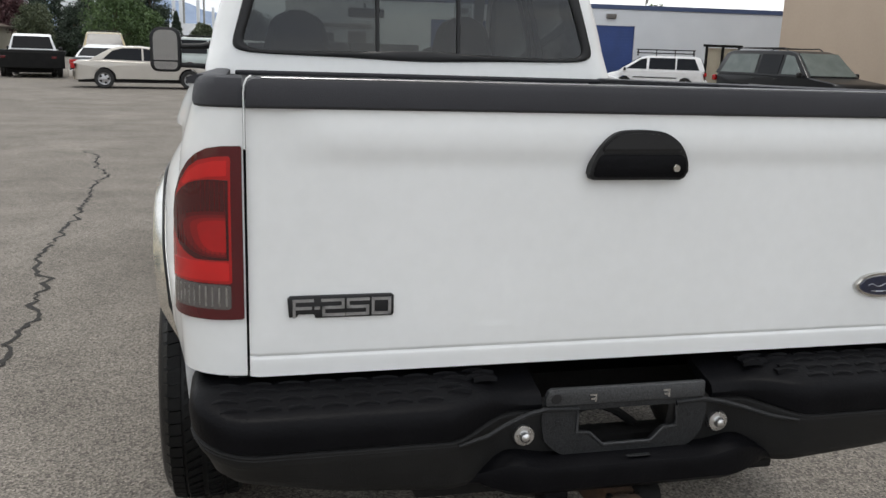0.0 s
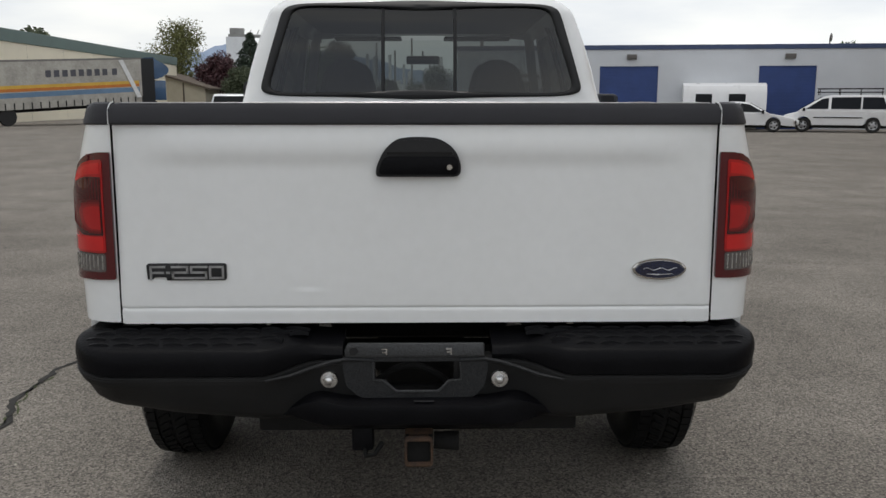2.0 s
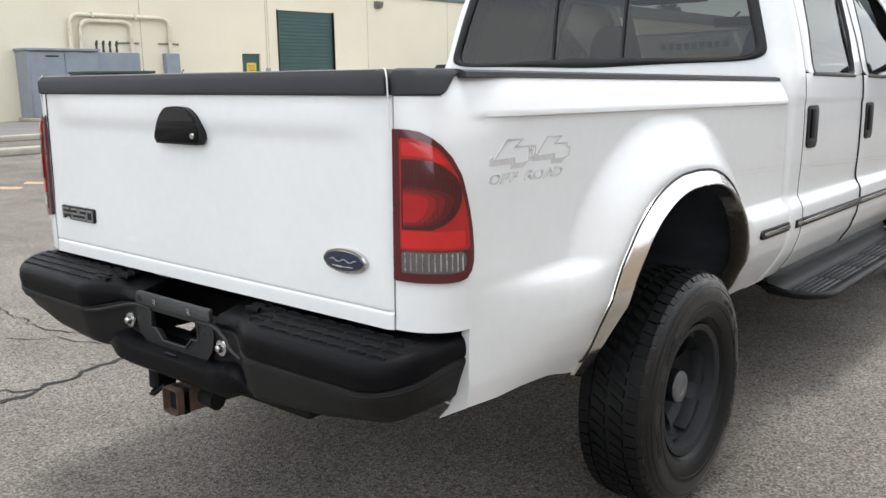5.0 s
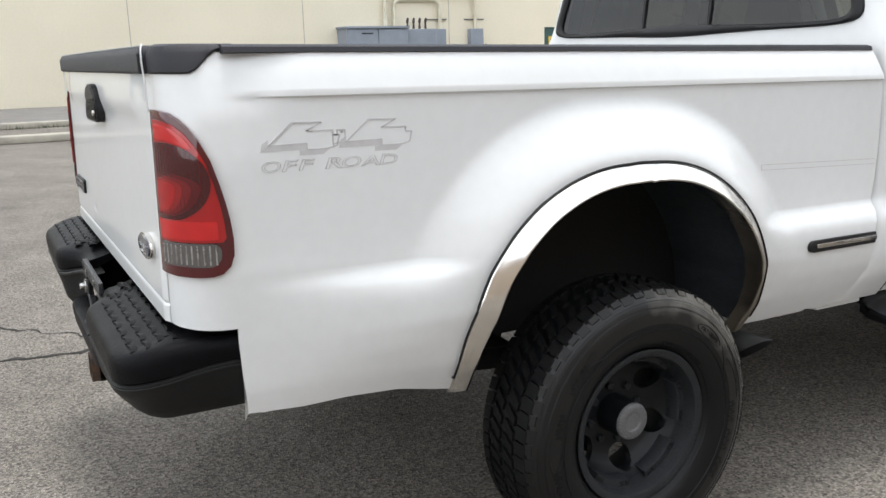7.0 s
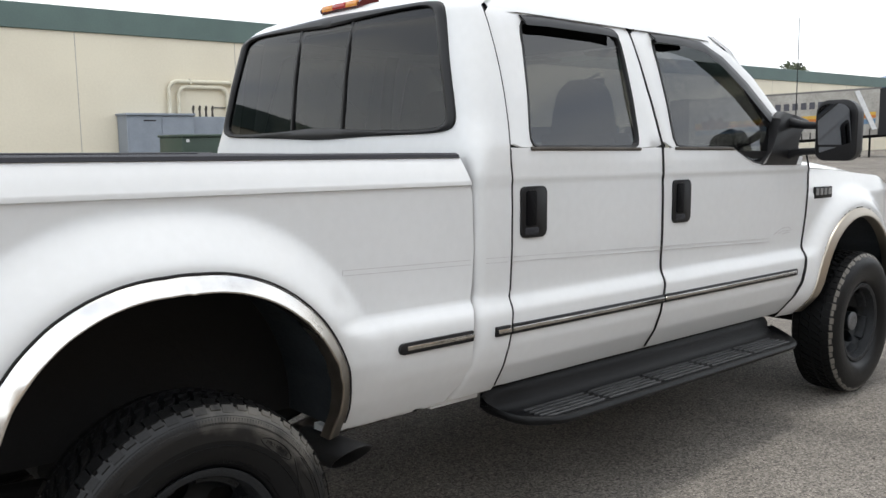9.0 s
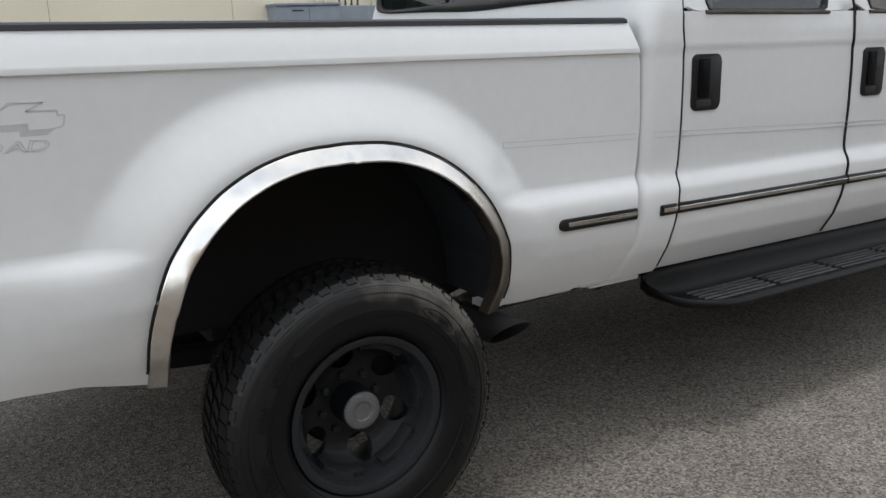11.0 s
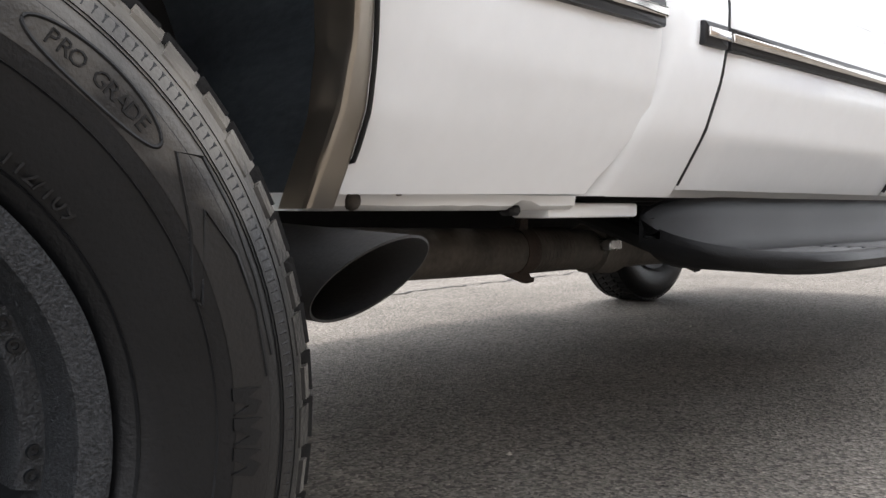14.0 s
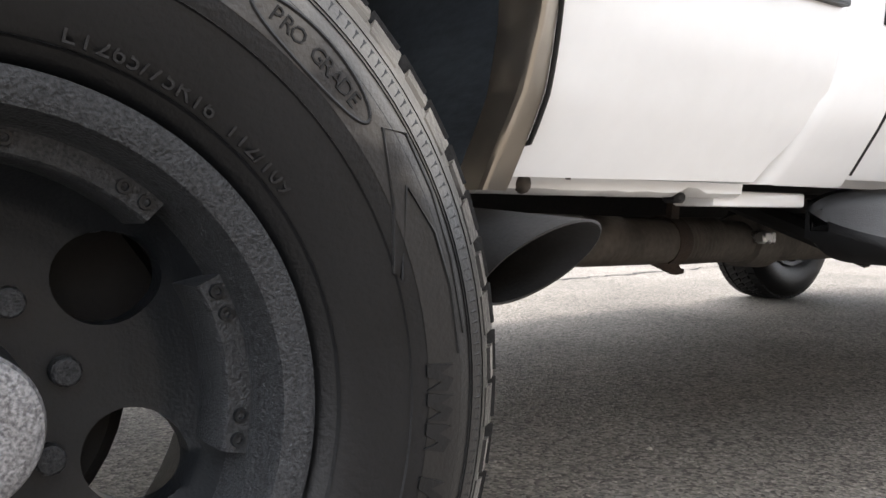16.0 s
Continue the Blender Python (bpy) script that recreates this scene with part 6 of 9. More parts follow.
    def wing_x(y, z, FY=FY, FZ=FZ):
        d = math.hypot((y - FY) / FW, max(0, z - FZ) / FH)
        b = cab_x(min(z, 1.34)) - 0.10 * smooth(5.55, 6.02, y) - 0.35 * max(0, z - 1.20)
        return b + max(0.0, 1.03 - b) * smooth(1.28, 1.03, d) * smooth(0.5, 0.8, z)

    bm = bmesh.new()
    rows = []
    zz = [0.565 + 0.0165 * i for i in range(47)]
    yy = [4.535 + 0.0165 * i for i in range(91)]
    for z in zz:
        row = []
        for y in yy:
            a = y if y > 4.75 else 4.75 - (4.75 - y) * (4.75 - seam2(z) - 0.004) / (4.75 - 4.535)
            q = z
            top = along([(4.5, 1.352), (5.0, 1.335), (5.6, 1.29), (6.03, 1.20)], a)
            if z > 1.1:
                q = 1.1 + (z - 1.1) * (top - 1.1) / (zz[-1] - 1.1)
            d = math.hypot((a - FY) / FW, max(0.0, q - FZ) / FH)
            if d < 1:
                if q > FZ:
                    a, q = FY + (a - FY) / d, FZ + (q - FZ) / d
                else:
                    a = FY + (FW if a > FY else -FW)
            row.append(bm.verts.new((s * wing_x(a, q), a, q)))
        rows.append(row)
    for j in range(len(zz) - 1):
        for i in range(len(yy) - 1):
            if math.hypot(((yy[i] + yy[i + 1]) / 2 - FY) / FW, max(0.0, (zz[j] + zz[j + 1]) / 2 - FZ) / FH) > 1:
                bm.faces.new((rows[j][i], rows[j][i + 1], rows[j + 1][i + 1], rows[j + 1][i]))
    bmesh.ops.delete(bm, geom=[v for v in bm.verts if not v.link_faces], context="VERTS")
    bmesh.ops.remove_doubles(bm, verts=bm.verts[:], dist=0.0004)
    wing = part("front_wing", bm, WHITE, truck, "white front wing")
    lipw = lambda z: wing_x(FY - FW * math.sqrt(max(0, 1 - (max(0, z - FZ) / FH) ** 2)), z)
    part("arch_trim", arch_trim(s, FY, FZ, FW, FH, lipw, 0.575), ARCHMETAL, wing, "polished steel wheel-arch trim")
    bm = bmesh.new()
    rings = []
    for k in range(25):
        a = math.pi * k / 24
        rings.append([(s * 0.98, FY - (FW + 0.006) * math.cos(a), FZ + (FH + 0.006) * math.sin(a)), (s * 0.55, FY - (FW + 0.006) * math.cos(a), FZ + (FH + 0.006) * math.sin(a))])
    loft(rings, False, False, bm)
    part("wheel_housing", bm, LINER, wing)
    fb = part("wing_badge", prism(rounded(4.725, 4.925, 1.186, 1.248, 0.004, 2), "x", s * (wing_x(4.82, 1.21) - 0.004), s * (wing_x(4.82, 1.21) + 0.008), 0.002), SEAL, wing, "dark wing badge with silver bars")
    for k in range(4):
        part("badge_bar", boxed(min(s * 0.976, s * 0.986) + s * (wing_x(4.82, 1.21) - 0.976), max(s * 0.976, s * 0.986) + s * (wing_x(4.82, 1.21) - 0.976), 4.734 + 0.047 * k, 4.768 + 0.047 * k, 1.204, 1.240), BADGEGREY, fb)
    # running board
    bm = bmesh.new()
    y0, y1 = 2.372, 4.47
    rings = []
    for i in range(57):
        y = y0 + (y1 - y0) * (0.5 - 0.5 * math.cos(math.pi * i / 56))
        q = min(1.0, (y - y0) / 0.25, (y1 - y) / 0.22)
        e = 1 - math.sqrt(max(0.0, 1 - (1 - q) ** 2))
        xo = 1.122 - 0.222 * e
        prof = [(0.86, 0.588), (0.886, 0.588), (0.899, 0.575), (0.908, 0.545), (0.918, 0.512), (0.932, 0.492), (0.955, 0.4815), (1.055, 0.480), (1.075, 0.482), (1.092, 0.491), (1.106, 0.4925), (1.117, 0.487), (1.122, 0.477), (1.117, 0.464), (1.09, 0.455), (0.90, 0.457), (0.86, 0.50)]
        rings.append([(s * (0.86 + (px - 0.86) * (xo - 0.86) / 0.262), y, pz - (0.042 * e if pz > 0.55 else 0.0) + (0.036 * e ** 2 if 0.475 < pz < 0.50 else 0.0) + (0.060 * e ** 2 if pz < 0.47 else 0.0)) for px, pz in prof])
    loft(rings, True, True, bm)
    rb = part("running_board", bm, BOARD, truck, "black running board with ribbed treads")
    for q in range(5):
        ya = y0 + 0.135 + q * 0.372
        for k in range(5):
            x = 0.950 + 0.0265 * k
            part("tread_rib", boxed(min(s * x, s * (x + 0.012)), max(s * x, s * (x + 0.012)), ya, ya + 0.345, 0.478, 0.4885, 0.003, 1), RIBGREY, rb)
    for y in (2.5, 3.4, 4.3):
        part("board_bracket", tube([(s * 0.90, y, 0.47), (s * 0.46, y, 0.62)], 0.02, 8), DARK, rb)
    # towing mirror
    mi = empty("towing_mirror")
    mi.parent = truck
    mi["label"] = "black towing mirror on two arms"
    mx = 0.0 if s > 0 else 0.065
    sail = prism([(4.14, 1.370), (4.50, 1.366), (4.53, 1.41), (4.49, 1.46), (4.52, 1.54), (4.62, 1.58), (4.61, 1.60), (4.45, 1.62), (4.36, 1.635), (4.30, 1.60), (4.25, 1.44)], "x", s * 0.925, s * 0.985, 0.012)
    part("mirror_base", sail, SEAL, mi)
    part("mirror_arm", tube([(s * 0.96, 4.42, 1.585), (s * 1.06, 4.40, 1.565), (s * (1.16 + mx), 4.40, 1.560)], [0.028, 0.020, 0.018], 12), SEAL, mi)
    part("mirror_arm", tube([(s * 0.97, 4.42, 1.42), (s * 1.06, 4.40, 1.435), (s * (1.16 + mx), 4.40, 1.440)], [0.026, 0.018, 0.016], 12), SEAL, mi)
    shell = rounded(1.125 + mx, 1.325 + mx, 1.392, 1.682, [0.05, 0.05, 0.07, 0.06], 6)
    cxm, czm = 1.225 + mx, 1.537
    rings = [[(s * (cxm + (x - cxm) * k), y, czm + (z - czm) * k) for x, z in shell] for k, y in ((0.93, 4.377), (1.0, 4.385), (1.0, 4.425), (0.95, 4.46), (0.82, 4.48), (0.5, 4.49))]
    part("mirror_shell", loft(rings), SEAL, mi)
    up = rounded(1.147 + mx, 1.303 + mx, 1.468, 1.664, [0.006, 0.006, 0.055, 0.05], 5)
    part("mirror_glass", tilted(prism([(s * x, z) for x, z in up], "y", 4.364, 4.370), s), MIRROR_DARK if s > 0 else MIRROR, mi, "mirror glass")
    lo = rounded(1.150 + mx, 1.300 + mx, 1.408, 1.458, [0.03, 0.03, 0.006, 0.006], 5)
    part("mirror_glass", tilted(prism([(s * x, z) for x, z in lo], "y", 4.364, 4.370), s), MIRROR_DARK if s > 0 else MIRROR, mi, "wide-angle mirror glass")

# windscreen, bonnet and front
bm = bmesh.new()
sheet(bm, 12, 8, lambda u, v: ((u - 0.5) * 2 * (0.88 - 0.14 * v), 4.66 - 0.56 * v + 0.10 * (1 - (2 * u - 1) ** 2), 1.36 + 0.60 * v))
ws = part("windscreen", bm, GLASS_CLEAR, cab, "windscreen glass")
ws.visible_shadow = False
for s in (1, -1):
    part("screen_pillar", loft([[(s * (x + a), y + b, z) for a, b in ((-0.035, -0.01), (0.03, -0.035), (0.035, 0.0), (0.0, 0.045))] for x, y, z in ((0.915, 4.58, 1.37), (0.88, 4.45, 1.55), (0.822, 4.25, 1.78), (0.785, 4.09, 1.93), (0.755, 3.99, 1.985))]), WHITE, cab)
bm = bmesh.new()
sheet(bm, 16, 14, lambda u, v: ((u - 0.5) * 1.78 * (1 - 0.08 * v), 4.62 + 1.38 * v, 1.375 + 0.05 * (1 - (2 * u - 1) ** 4) - 0.05 * v - 0.12 * v ** 4 - 0.02 * abs(2 * u - 1) ** 6))
part("bonnet", bm, WHITE, truck, "white bonnet")
part("front_panel", boxed(-0.80, 0.80, 5.96, 6.03, 0.75, 1.22, 0.03), WHITE, truck)
part("grille", boxed(-0.52, 0.52, 6.02, 6.05, 0.85, 1.16, 0.02), SEAL, truck)
part("front_bumper", loft([[(x, 6.06 - 0.10 * (abs(x) / 0.98) ** 4 + dy, z) for dy, z in ((0, 0.50), (0.06, 0.54), (0.07, 0.66), (0.03, 0.72), (-0.06, 0.72), (-0.06, 0.50))] for x in (-0.98, -0.7, -0.3, 0.3, 0.7, 0.98)]), CHROME, truck)
part("radio_aerial", tube([(0.80, 4.84, 1.34), (0.80, 4.83, 2.16)], [0.004, 0.0015], 6), SEAL, truck, "thin whip aerial on the wing")

# inside of the cab
part("cab_floor", boxed(-0.86, 0.86, 2.26, 4.9, 0.60, 0.64), INTERIOR, cab)
part("back_trim", boxed(-0.82, 0.82, 2.285, 2.295, 0.64, 1.50), INTERIOR, cab)
part("firewall", boxed(-0.86, 0.86, 4.60, 4.66, 0.60, 1.36), INTERIOR, cab)
dash = part("dashboard", loft([[(x, y, z) for y, z in ((4.10, 1.05), (4.08, 1.25), (4.14, 1.36), (4.50, 1.38), (4.55, 1.0))] for x in (-0.86, 0.86)]), INTERIOR, cab)


def seat(x, y, w, headrest=True, h=0.62):
    e = empty("seat")
    e.parent = cab
    e["label"] = "grey cloth seat with headrest"
    part("cushion", boxed(x - w / 2, x + w / 2, y, y + 0.50, 0.78, 0.95, 0.05, 3), SEATCLOTH, e)
    rings = []
    for t in range(9):
        k = t / 8
        ww = w / 2 * (1 - 0.16 * k ** 3)
        rings.append([(x + a * ww, y + 0.06 - 0.16 * k + b, 0.90 + h * k) for a, b in ((-1, 0.02), (-0.9, 0.07), (0, 0.05), (0.9, 0.07), (1, 0.02), (0.9, -0.06), (0, -0.08), (-0.9, -0.06))])
    part("backrest", loft(rings), SEATCLOTH, e)
    if headrest:
        top = 0.90 + h
        rings = []
        for t in range(9):
            k = t / 8
            ww = along([(0.0, 0.205), (0.3, 0.185), (0.6, 0.165), (0.8, 0.145), (0.93, 0.105), (1.0, 0.05)], k)
            rings.append([(x + a * ww, y - 0.11 + b, top - 0.02 + 0.265 * k) for a, b in ((-1, 0.0), (-0.8, 0.05), (0.8, 0.05), (1, 0.0), (0.8, -0.05), (-0.8, -0.05))])
        part("headrest", loft(rings), SEATCLOTH, e)
        for d in (-0.05, 0.05):
            part("headrest_post", tube([(x + d, y - 0.10, top - 0.02), (x + d, y - 0.11, top + 0.05)], 0.006, 6), SEAL, e)


for x in (-0.49, 0.49):
    seat(x, 3.50, 0.56)
part("centre_console", boxed(-0.13, 0.13, 3.45, 4.05, 0.70, 1.10, 0.03), INTERIOR, cab)
be = empty("rear_bench")
be.parent = cab
part("cushion", boxed(-0.78, 0.78, 2.46, 2.95, 0.80, 0.98, 0.05, 3), SEATCLOTH, be)
part("backrest", loft([[(x, y, z) for y, z in ((2.44, 0.95), (2.56, 0.95), (2.46, 1.44), (2.40, 1.47), (2.33, 1.44))] for x in (-0.78, -0.74, 0.74, 0.78)]), SEATCLOTH, be)
sw = bmesh.new()
c, n1 = Vector((-0.44, 4.02, 1.24)), Vector((0, -0.85, 0.5)).normalized()
u1 = Vector((1, 0, 0))
v1 = n1.cross(u1)
tube([c + 0.19 * (math.cos(k * math.tau / 28) * u1 + math.sin(k * math.tau / 28) * v1) for k in range(29)], 0.014, 8, sw)
stw = part("steering_wheel", sw, SEAL, cab)
part("wheel_spoke", tube([c - 0.18 * u1, c, c + 0.18 * u1], 0.02, 8), SEAL, stw)
part("inner_mirror", boxed(-0.12, 0.12, 4.00, 4.03, 1.775, 1.835, 0.012), SEAL, cab, "rear-view mirror")
part("mirror_stem", tube([(0, 4.03, 1.83), (0, 4.12, 1.87)], 0.008, 6), SEAL, cab)
for s in (1, -1):
    part("sun_visor", boxed(min(s * 0.15, s * 0.62), max(s * 0.15, s * 0.62), 3.80, 3.98, 1.935, 1.955, 0.008), INTERIOR, cab)
    part("door_trim", panel(2.45, 4.35, 0.70, 1.44, s, lambda y, z: cab_x(z) - 0.07, 6, 4), INTERIOR, cab)


# ---- surroundings: materials ----
CREAM = mat("cream_wall_paint", (0.74, 0.68, 0.54), (0.68, 0.62, 0.49), 0.35, (0.8, 0.9), bump=0.2, bscale=14)
GREENTRIM = mat("dull_green_metal", (0.10, 0.15, 0.135), (0.08, 0.12, 0.11), 0.8, (0.5, 0.65), bscale=20)
GREENDOOR = mat("dark_green_door", (0.035, 0.085, 0.078), (0.027, 0.068, 0.062), 1.2, (0.45, 0.6), bscale=25)
BLUEDOOR = mat("blue_roller_door", (0.030, 0.065, 0.22), (0.022, 0.05, 0.17), 1.0, (0.5, 0.6), bscale=20)
WHITEWALL = mat("white_block_wall", (0.60, 0.62, 0.65), (0.54, 0.56, 0.59), 0.5, (0.8, 0.9), bump=0.15, bscale=18)
BLUETRIM = mat("navy_parapet_trim", (0.045, 0.07, 0.15), (0.035, 0.055, 0.12), 1.0, (0.5, 0.6))
TAN = mat("tan_stucco", (0.46, 0.37, 0.29), (0.42, 0.335, 0.26), 0.4, (0.85, 0.95), bump=0.25, bscale=22)
CONCRETE = mat("kerb_concrete", (0.42, 0.39, 0.33), (0.30, 0.28, 0.235), 3.0, (0.85, 0.95), bump=0.4, bscale=60)
SIDEWALK = mat("grey_paved_strip", (0.20, 0.19, 0.18), (0.155, 0.148, 0.14), 1.5, (0.85, 0.95), bump=0.3, bscale=60)
STEELGREY = mat("grey_cabinet_paint", (0.25, 0.28, 0.32), (0.21, 0.235, 0.27), 2.0, (0.5, 0.6), bscale=20)
PIPECREAM = mat("cream_conduit", (0.66, 0.62, 0.50), (0.58, 0.54, 0.42), 3.0, (0.6, 0.7), bscale=25)
BOXGREEN = mat("transformer_green", (0.035, 0.060, 0.042), (0.026, 0.045, 0.032), 2.0, (0.5, 0.6), bscale=20)
YELLOW = mat("safety_yellow", (0.72, 0.46, 0.04), (0.55, 0.34, 0.03), 5.0, (0.6, 0.7), bscale=40)
SIGNYELLOW = mat("sign_yellow", (0.75, 0.52, 0.05), None, 8.0, (0.5, 0.6))
OCHRE = mat("weathered_yellow_wood", (0.48, 0.34, 0.13), (0.34, 0.23, 0.08), 5.0, (0.8, 0.9), bump=0.3, bscale=40)
DUMPBLUE = mat("blue_dumpster_paint", (0.020, 0.060, 0.16), (0.014, 0.042, 0.11), 1.5, (0.5, 0.65), bscale=15)
DUMPGREEN = mat("green_bin_paint", (0.13, 0.28, 0.20), (0.10, 0.22, 0.16), 2.0, (0.55, 0.65))
TRAILERGREY = mat("dirty_trailer_side", (0.42, 0.40, 0.36), (0.28, 0.265, 0.235), 1.3, (0.75, 0.85), bscale=9)
STRIPEORANGE = mat("orange_stripe", (0.55, 0.17, 0.025), (0.42, 0.13, 0.02), 2.0, (0.6, 0.7))
STRIPEYELLOW = mat("amber_stripe", (0.62, 0.38, 0.06), (0.5, 0.3, 0.05), 2.0, (0.6, 0.7))
STRIPEBLUE = mat("blue_stripe", (0.13, 0.22, 0.33), (0.10, 0.17, 0.26), 2.0, (0.6, 0.7))
DEFLECT = mat("blue_wind_deflector", (0.025, 0.075, 0.16), (0.018, 0.055, 0.12), 1.0, (0.3, 0.4), coat=0.4)
BARDARK = mat("faded_dark_lettering", (0.075, 0.075, 0.09), None, 6.0, (0.6, 0.7))
BARWHITE = mat("white_label", (0.7, 0.7, 0.7), None, 9.0, (0.6, 0.7))
SHEDWALL = mat("tan_shed_siding", (0.46, 0.42, 0.33), (0.40, 0.36, 0.28), 1.0, (0.8, 0.9), bscale=10)
SHEDROOF = mat("brown_shed_roof", (0.11, 0.085, 0.065), (0.085, 0.065, 0.05), 2.0, (0.8, 0.9))
SILO = mat("pale_silo_concrete", (0.66, 0.68, 0.70), (0.56, 0.58, 0.60), 0.12, (0.85, 0.95), bscale=2)
SILOSTEEL = mat("plant_steelwork", (0.28, 0.28, 0.27), (0.2, 0.2, 0.19), 0.4, (0.7, 0.8), bscale=3)
BARK = mat("bark", (0.11, 0.085, 0.06), (0.07, 0.052, 0.038), 6, (0.9, 1.0), bump=0.6, bscale=30)
CARGLASS = mat("dark_car_glass", (0.010, 0.011, 0.013), (0.007, 0.008, 0.010), 3, (0.03, 0.06), spec=0.14)
PALEGLASS = mat("grey_green_car_glass", (0.115, 0.135, 0.130), (0.085, 0.105, 0.100), 3, (0.05, 0.10), spec=0.4)
CARTYRE = mat("car_tyre", (0.02, 0.02, 0.02), (0.014, 0.014, 0.014), 10, (0.75, 0.85))
ALLOY = mat("alloy_wheel", (0.42, 0.42, 0.43), (0.30, 0.30, 0.31), 12, (0.3, 0.4), metal=0.8)
P_BEIGE = mat("beige_metallic", (0.42, 0.39, 0.35), (0.38, 0.355, 0.32), 2, (0.25, 0.32), metal=0.3, coat=0.6)
P_SILVER = mat("silver_green_metallic", (0.34, 0.38, 0.37), (0.31, 0.345, 0.335), 2, (0.25, 0.32), metal=0.3, coat=0.6)
P_DARK = mat("dark_blue_black_paint", (0.010, 0.012, 0.017), (0.007, 0.008, 0.012), 2, (0.3, 0.38), coat=0.1, spec=0.25)
P_SUV = mat("black_suv_paint", (0.0085, 0.009, 0.0105), (0.006, 0.0065, 0.0075), 2, (0.3, 0.38), coat=0.12, spec=0.22)
P_WHITE = mat("white_car_paint", (0.74, 0.74, 0.75), (0.70, 0.70, 0.71), 2, (0.25, 0.32), coat=0.5)
P_RED = mat("maroon_paint", (0.12, 0.012, 0.016), (0.09, 0.010, 0.012), 2, (0.25, 0.32), coat=0.5)
P_GOLD = mat("gold_paint", (0.32, 0.25, 0.13), (0.28, 0.22, 0.11), 2, (0.25, 0.32), metal=0.3, coat=0.5)
GREYTRIM = mat("grey_plastic_trim", (0.16, 0.15, 0.14), (0.13, 0.12, 0.112), 4, (0.5, 0.6))
CLADDING = mat("silver_body_cladding", (0.24, 0.24, 0.225), (0.18, 0.18, 0.17), 4, (0.4, 0.5), metal=0.2)
PAINTMARK = mat("worn_orange_road_paint", (0.50, 0.33, 0.16), (0.33, 0.26, 0.19), 9.0, (0.85, 0.95), bscale=60)


def leaf_mat(name, a, b):
    m = bpy.data.materials.new(name)
    m.use_nodes = True
    nt, n = m.node_tree, m.node_tree.nodes
    bs = n["Principled BSDF"]
    g = n.new("ShaderNodeNewGeometry")
    r = n.new("ShaderNodeValToRGB")
    r.color_ramp.elements[0].color, r.color_ramp.elements[1].color = (*a, 1), (*b, 1)
    nt.links.new(g.outputs["Random Per Island"], r.inputs["Fac"])
    nt.links.new(r.outputs["Color"], bs.inputs["Base Color"])
    bs.inputs["Roughness"].default_value = 0.65
    return m


LEAFGREEN = leaf_mat("leaf_green", (0.030, 0.062, 0.018), (0.075, 0.125, 0.035))
LEAFDARK = leaf_mat("conifer_green", (0.012, 0.024, 0.014), (0.030, 0.048, 0.026))
LEAFOLIVE = leaf_mat("willow_green", (0.075, 0.085, 0.022), (0.15, 0.15, 0.045))
LEAFRED = leaf_mat("plum_leaf", (0.040, 0.014, 0.018), (0.085, 0.030, 0.034))
LEAFBUSH = leaf_mat("dull_bush_green", (0.040, 0.055, 0.028), (0.085, 0.10, 0.05))


def structure(name, bm, material, label, cat, parent=None, **k):
    return tagged(finish(name, bm, material, parent, **k), label, cat, kind="structure") if parent is None else finish(name, bm, material, parent, label, **k)


# ---- cracks and marks in the yard ----
def crack(pts, width, material, seed, label):
    rnd = random.Random(seed)
    line = []
    for (x0, y0), (x1, y1) in zip(pts, pts[1:]):
        n = max(2, int(math.hypot(x1 - x0, y1 - y0) / 0.05))
        for k in range(n):
            t = k / n
            line.append((x0 + (x1 - x0) * t, y0 + (y1 - y0) * t))
    line.append(pts[-1])
    bm = bmesh.new()
    vs, off = [], 0.0
    for i, (x, y) in enumerate(line):
        a, b = line[max(0, i - 1)], line[min(len(line) - 1, i + 1)]
        dx, dy = b[0] - a[0], b[1] - a[1]
        ln = math.hypot(dx, dy) or 1
        nx, ny = -dy / ln, dx / ln
        off = off * 0.7 + rnd.uniform(-0.034, 0.034)
        w = width * rnd.uniform(0.35, 1.25)
        vs.append([bm.verts.new((x + nx * (off + q * w), y + ny * (off + q * w), 0.0035)) for q in (-0.5, 0.5)])
    for a, b in zip(vs, vs[1:]):
        bm.faces.new((a[0], a[1], b[1], b[0]))
    return tagged(finish("asphalt_crack", bm, material, flat=True), label, "crack", kind="structure")


crack([(-2.95, 11.25), (-2.72, 10.7), (-2.60, 9.6), (-2.31, 8.9), (-2.37, 8.4), (-2.30, 7.1), (-2.26, 6.2), (-2.22, 5.25), (-2.20, 4.4), (-2.06, 4.1), (-2.00, 3.5), (-1.97, 3.0), (-1.98, 2.6), (-2.00, 2.0), (-1.95, 1.5), (-1.915, 1.31), (-1.90, 0.83), (-1.823, 0.45), (-1.80, 0.0), (-1.9, -0.6), (-1.8, -1.4)], 0.036, CRACK, 3, "dark crack running through the pale asphalt")
crack([(-1.915, 1.31), (-2.115, 1.118), (-2.373, 0.94), (-3.0, 0.8), (-4.6, 0.9)], 0.014, CRACK, 4, "dark branching crack in the asphalt")
crack([(-1.92, 0.83), (-1.98, 0.876), (-2.27, 0.848), (-2.8, 0.6)], 0.011, CRACK, 14, "fine branching crack in the asphalt")
crack([(-1.82, 0.30), (-2.5, -0.4), (-3.6, -1.2), (-4.6, -2.4)], 0.015, CRACK, 5, "dark crack with moss in the asphalt")
crack([(-2.00, 2.1), (-1.95, 1.5), (-1.915, 1.31), (-1.90, 0.95)], 0.012, MOSS, 6, "thin line of moss in a crack")
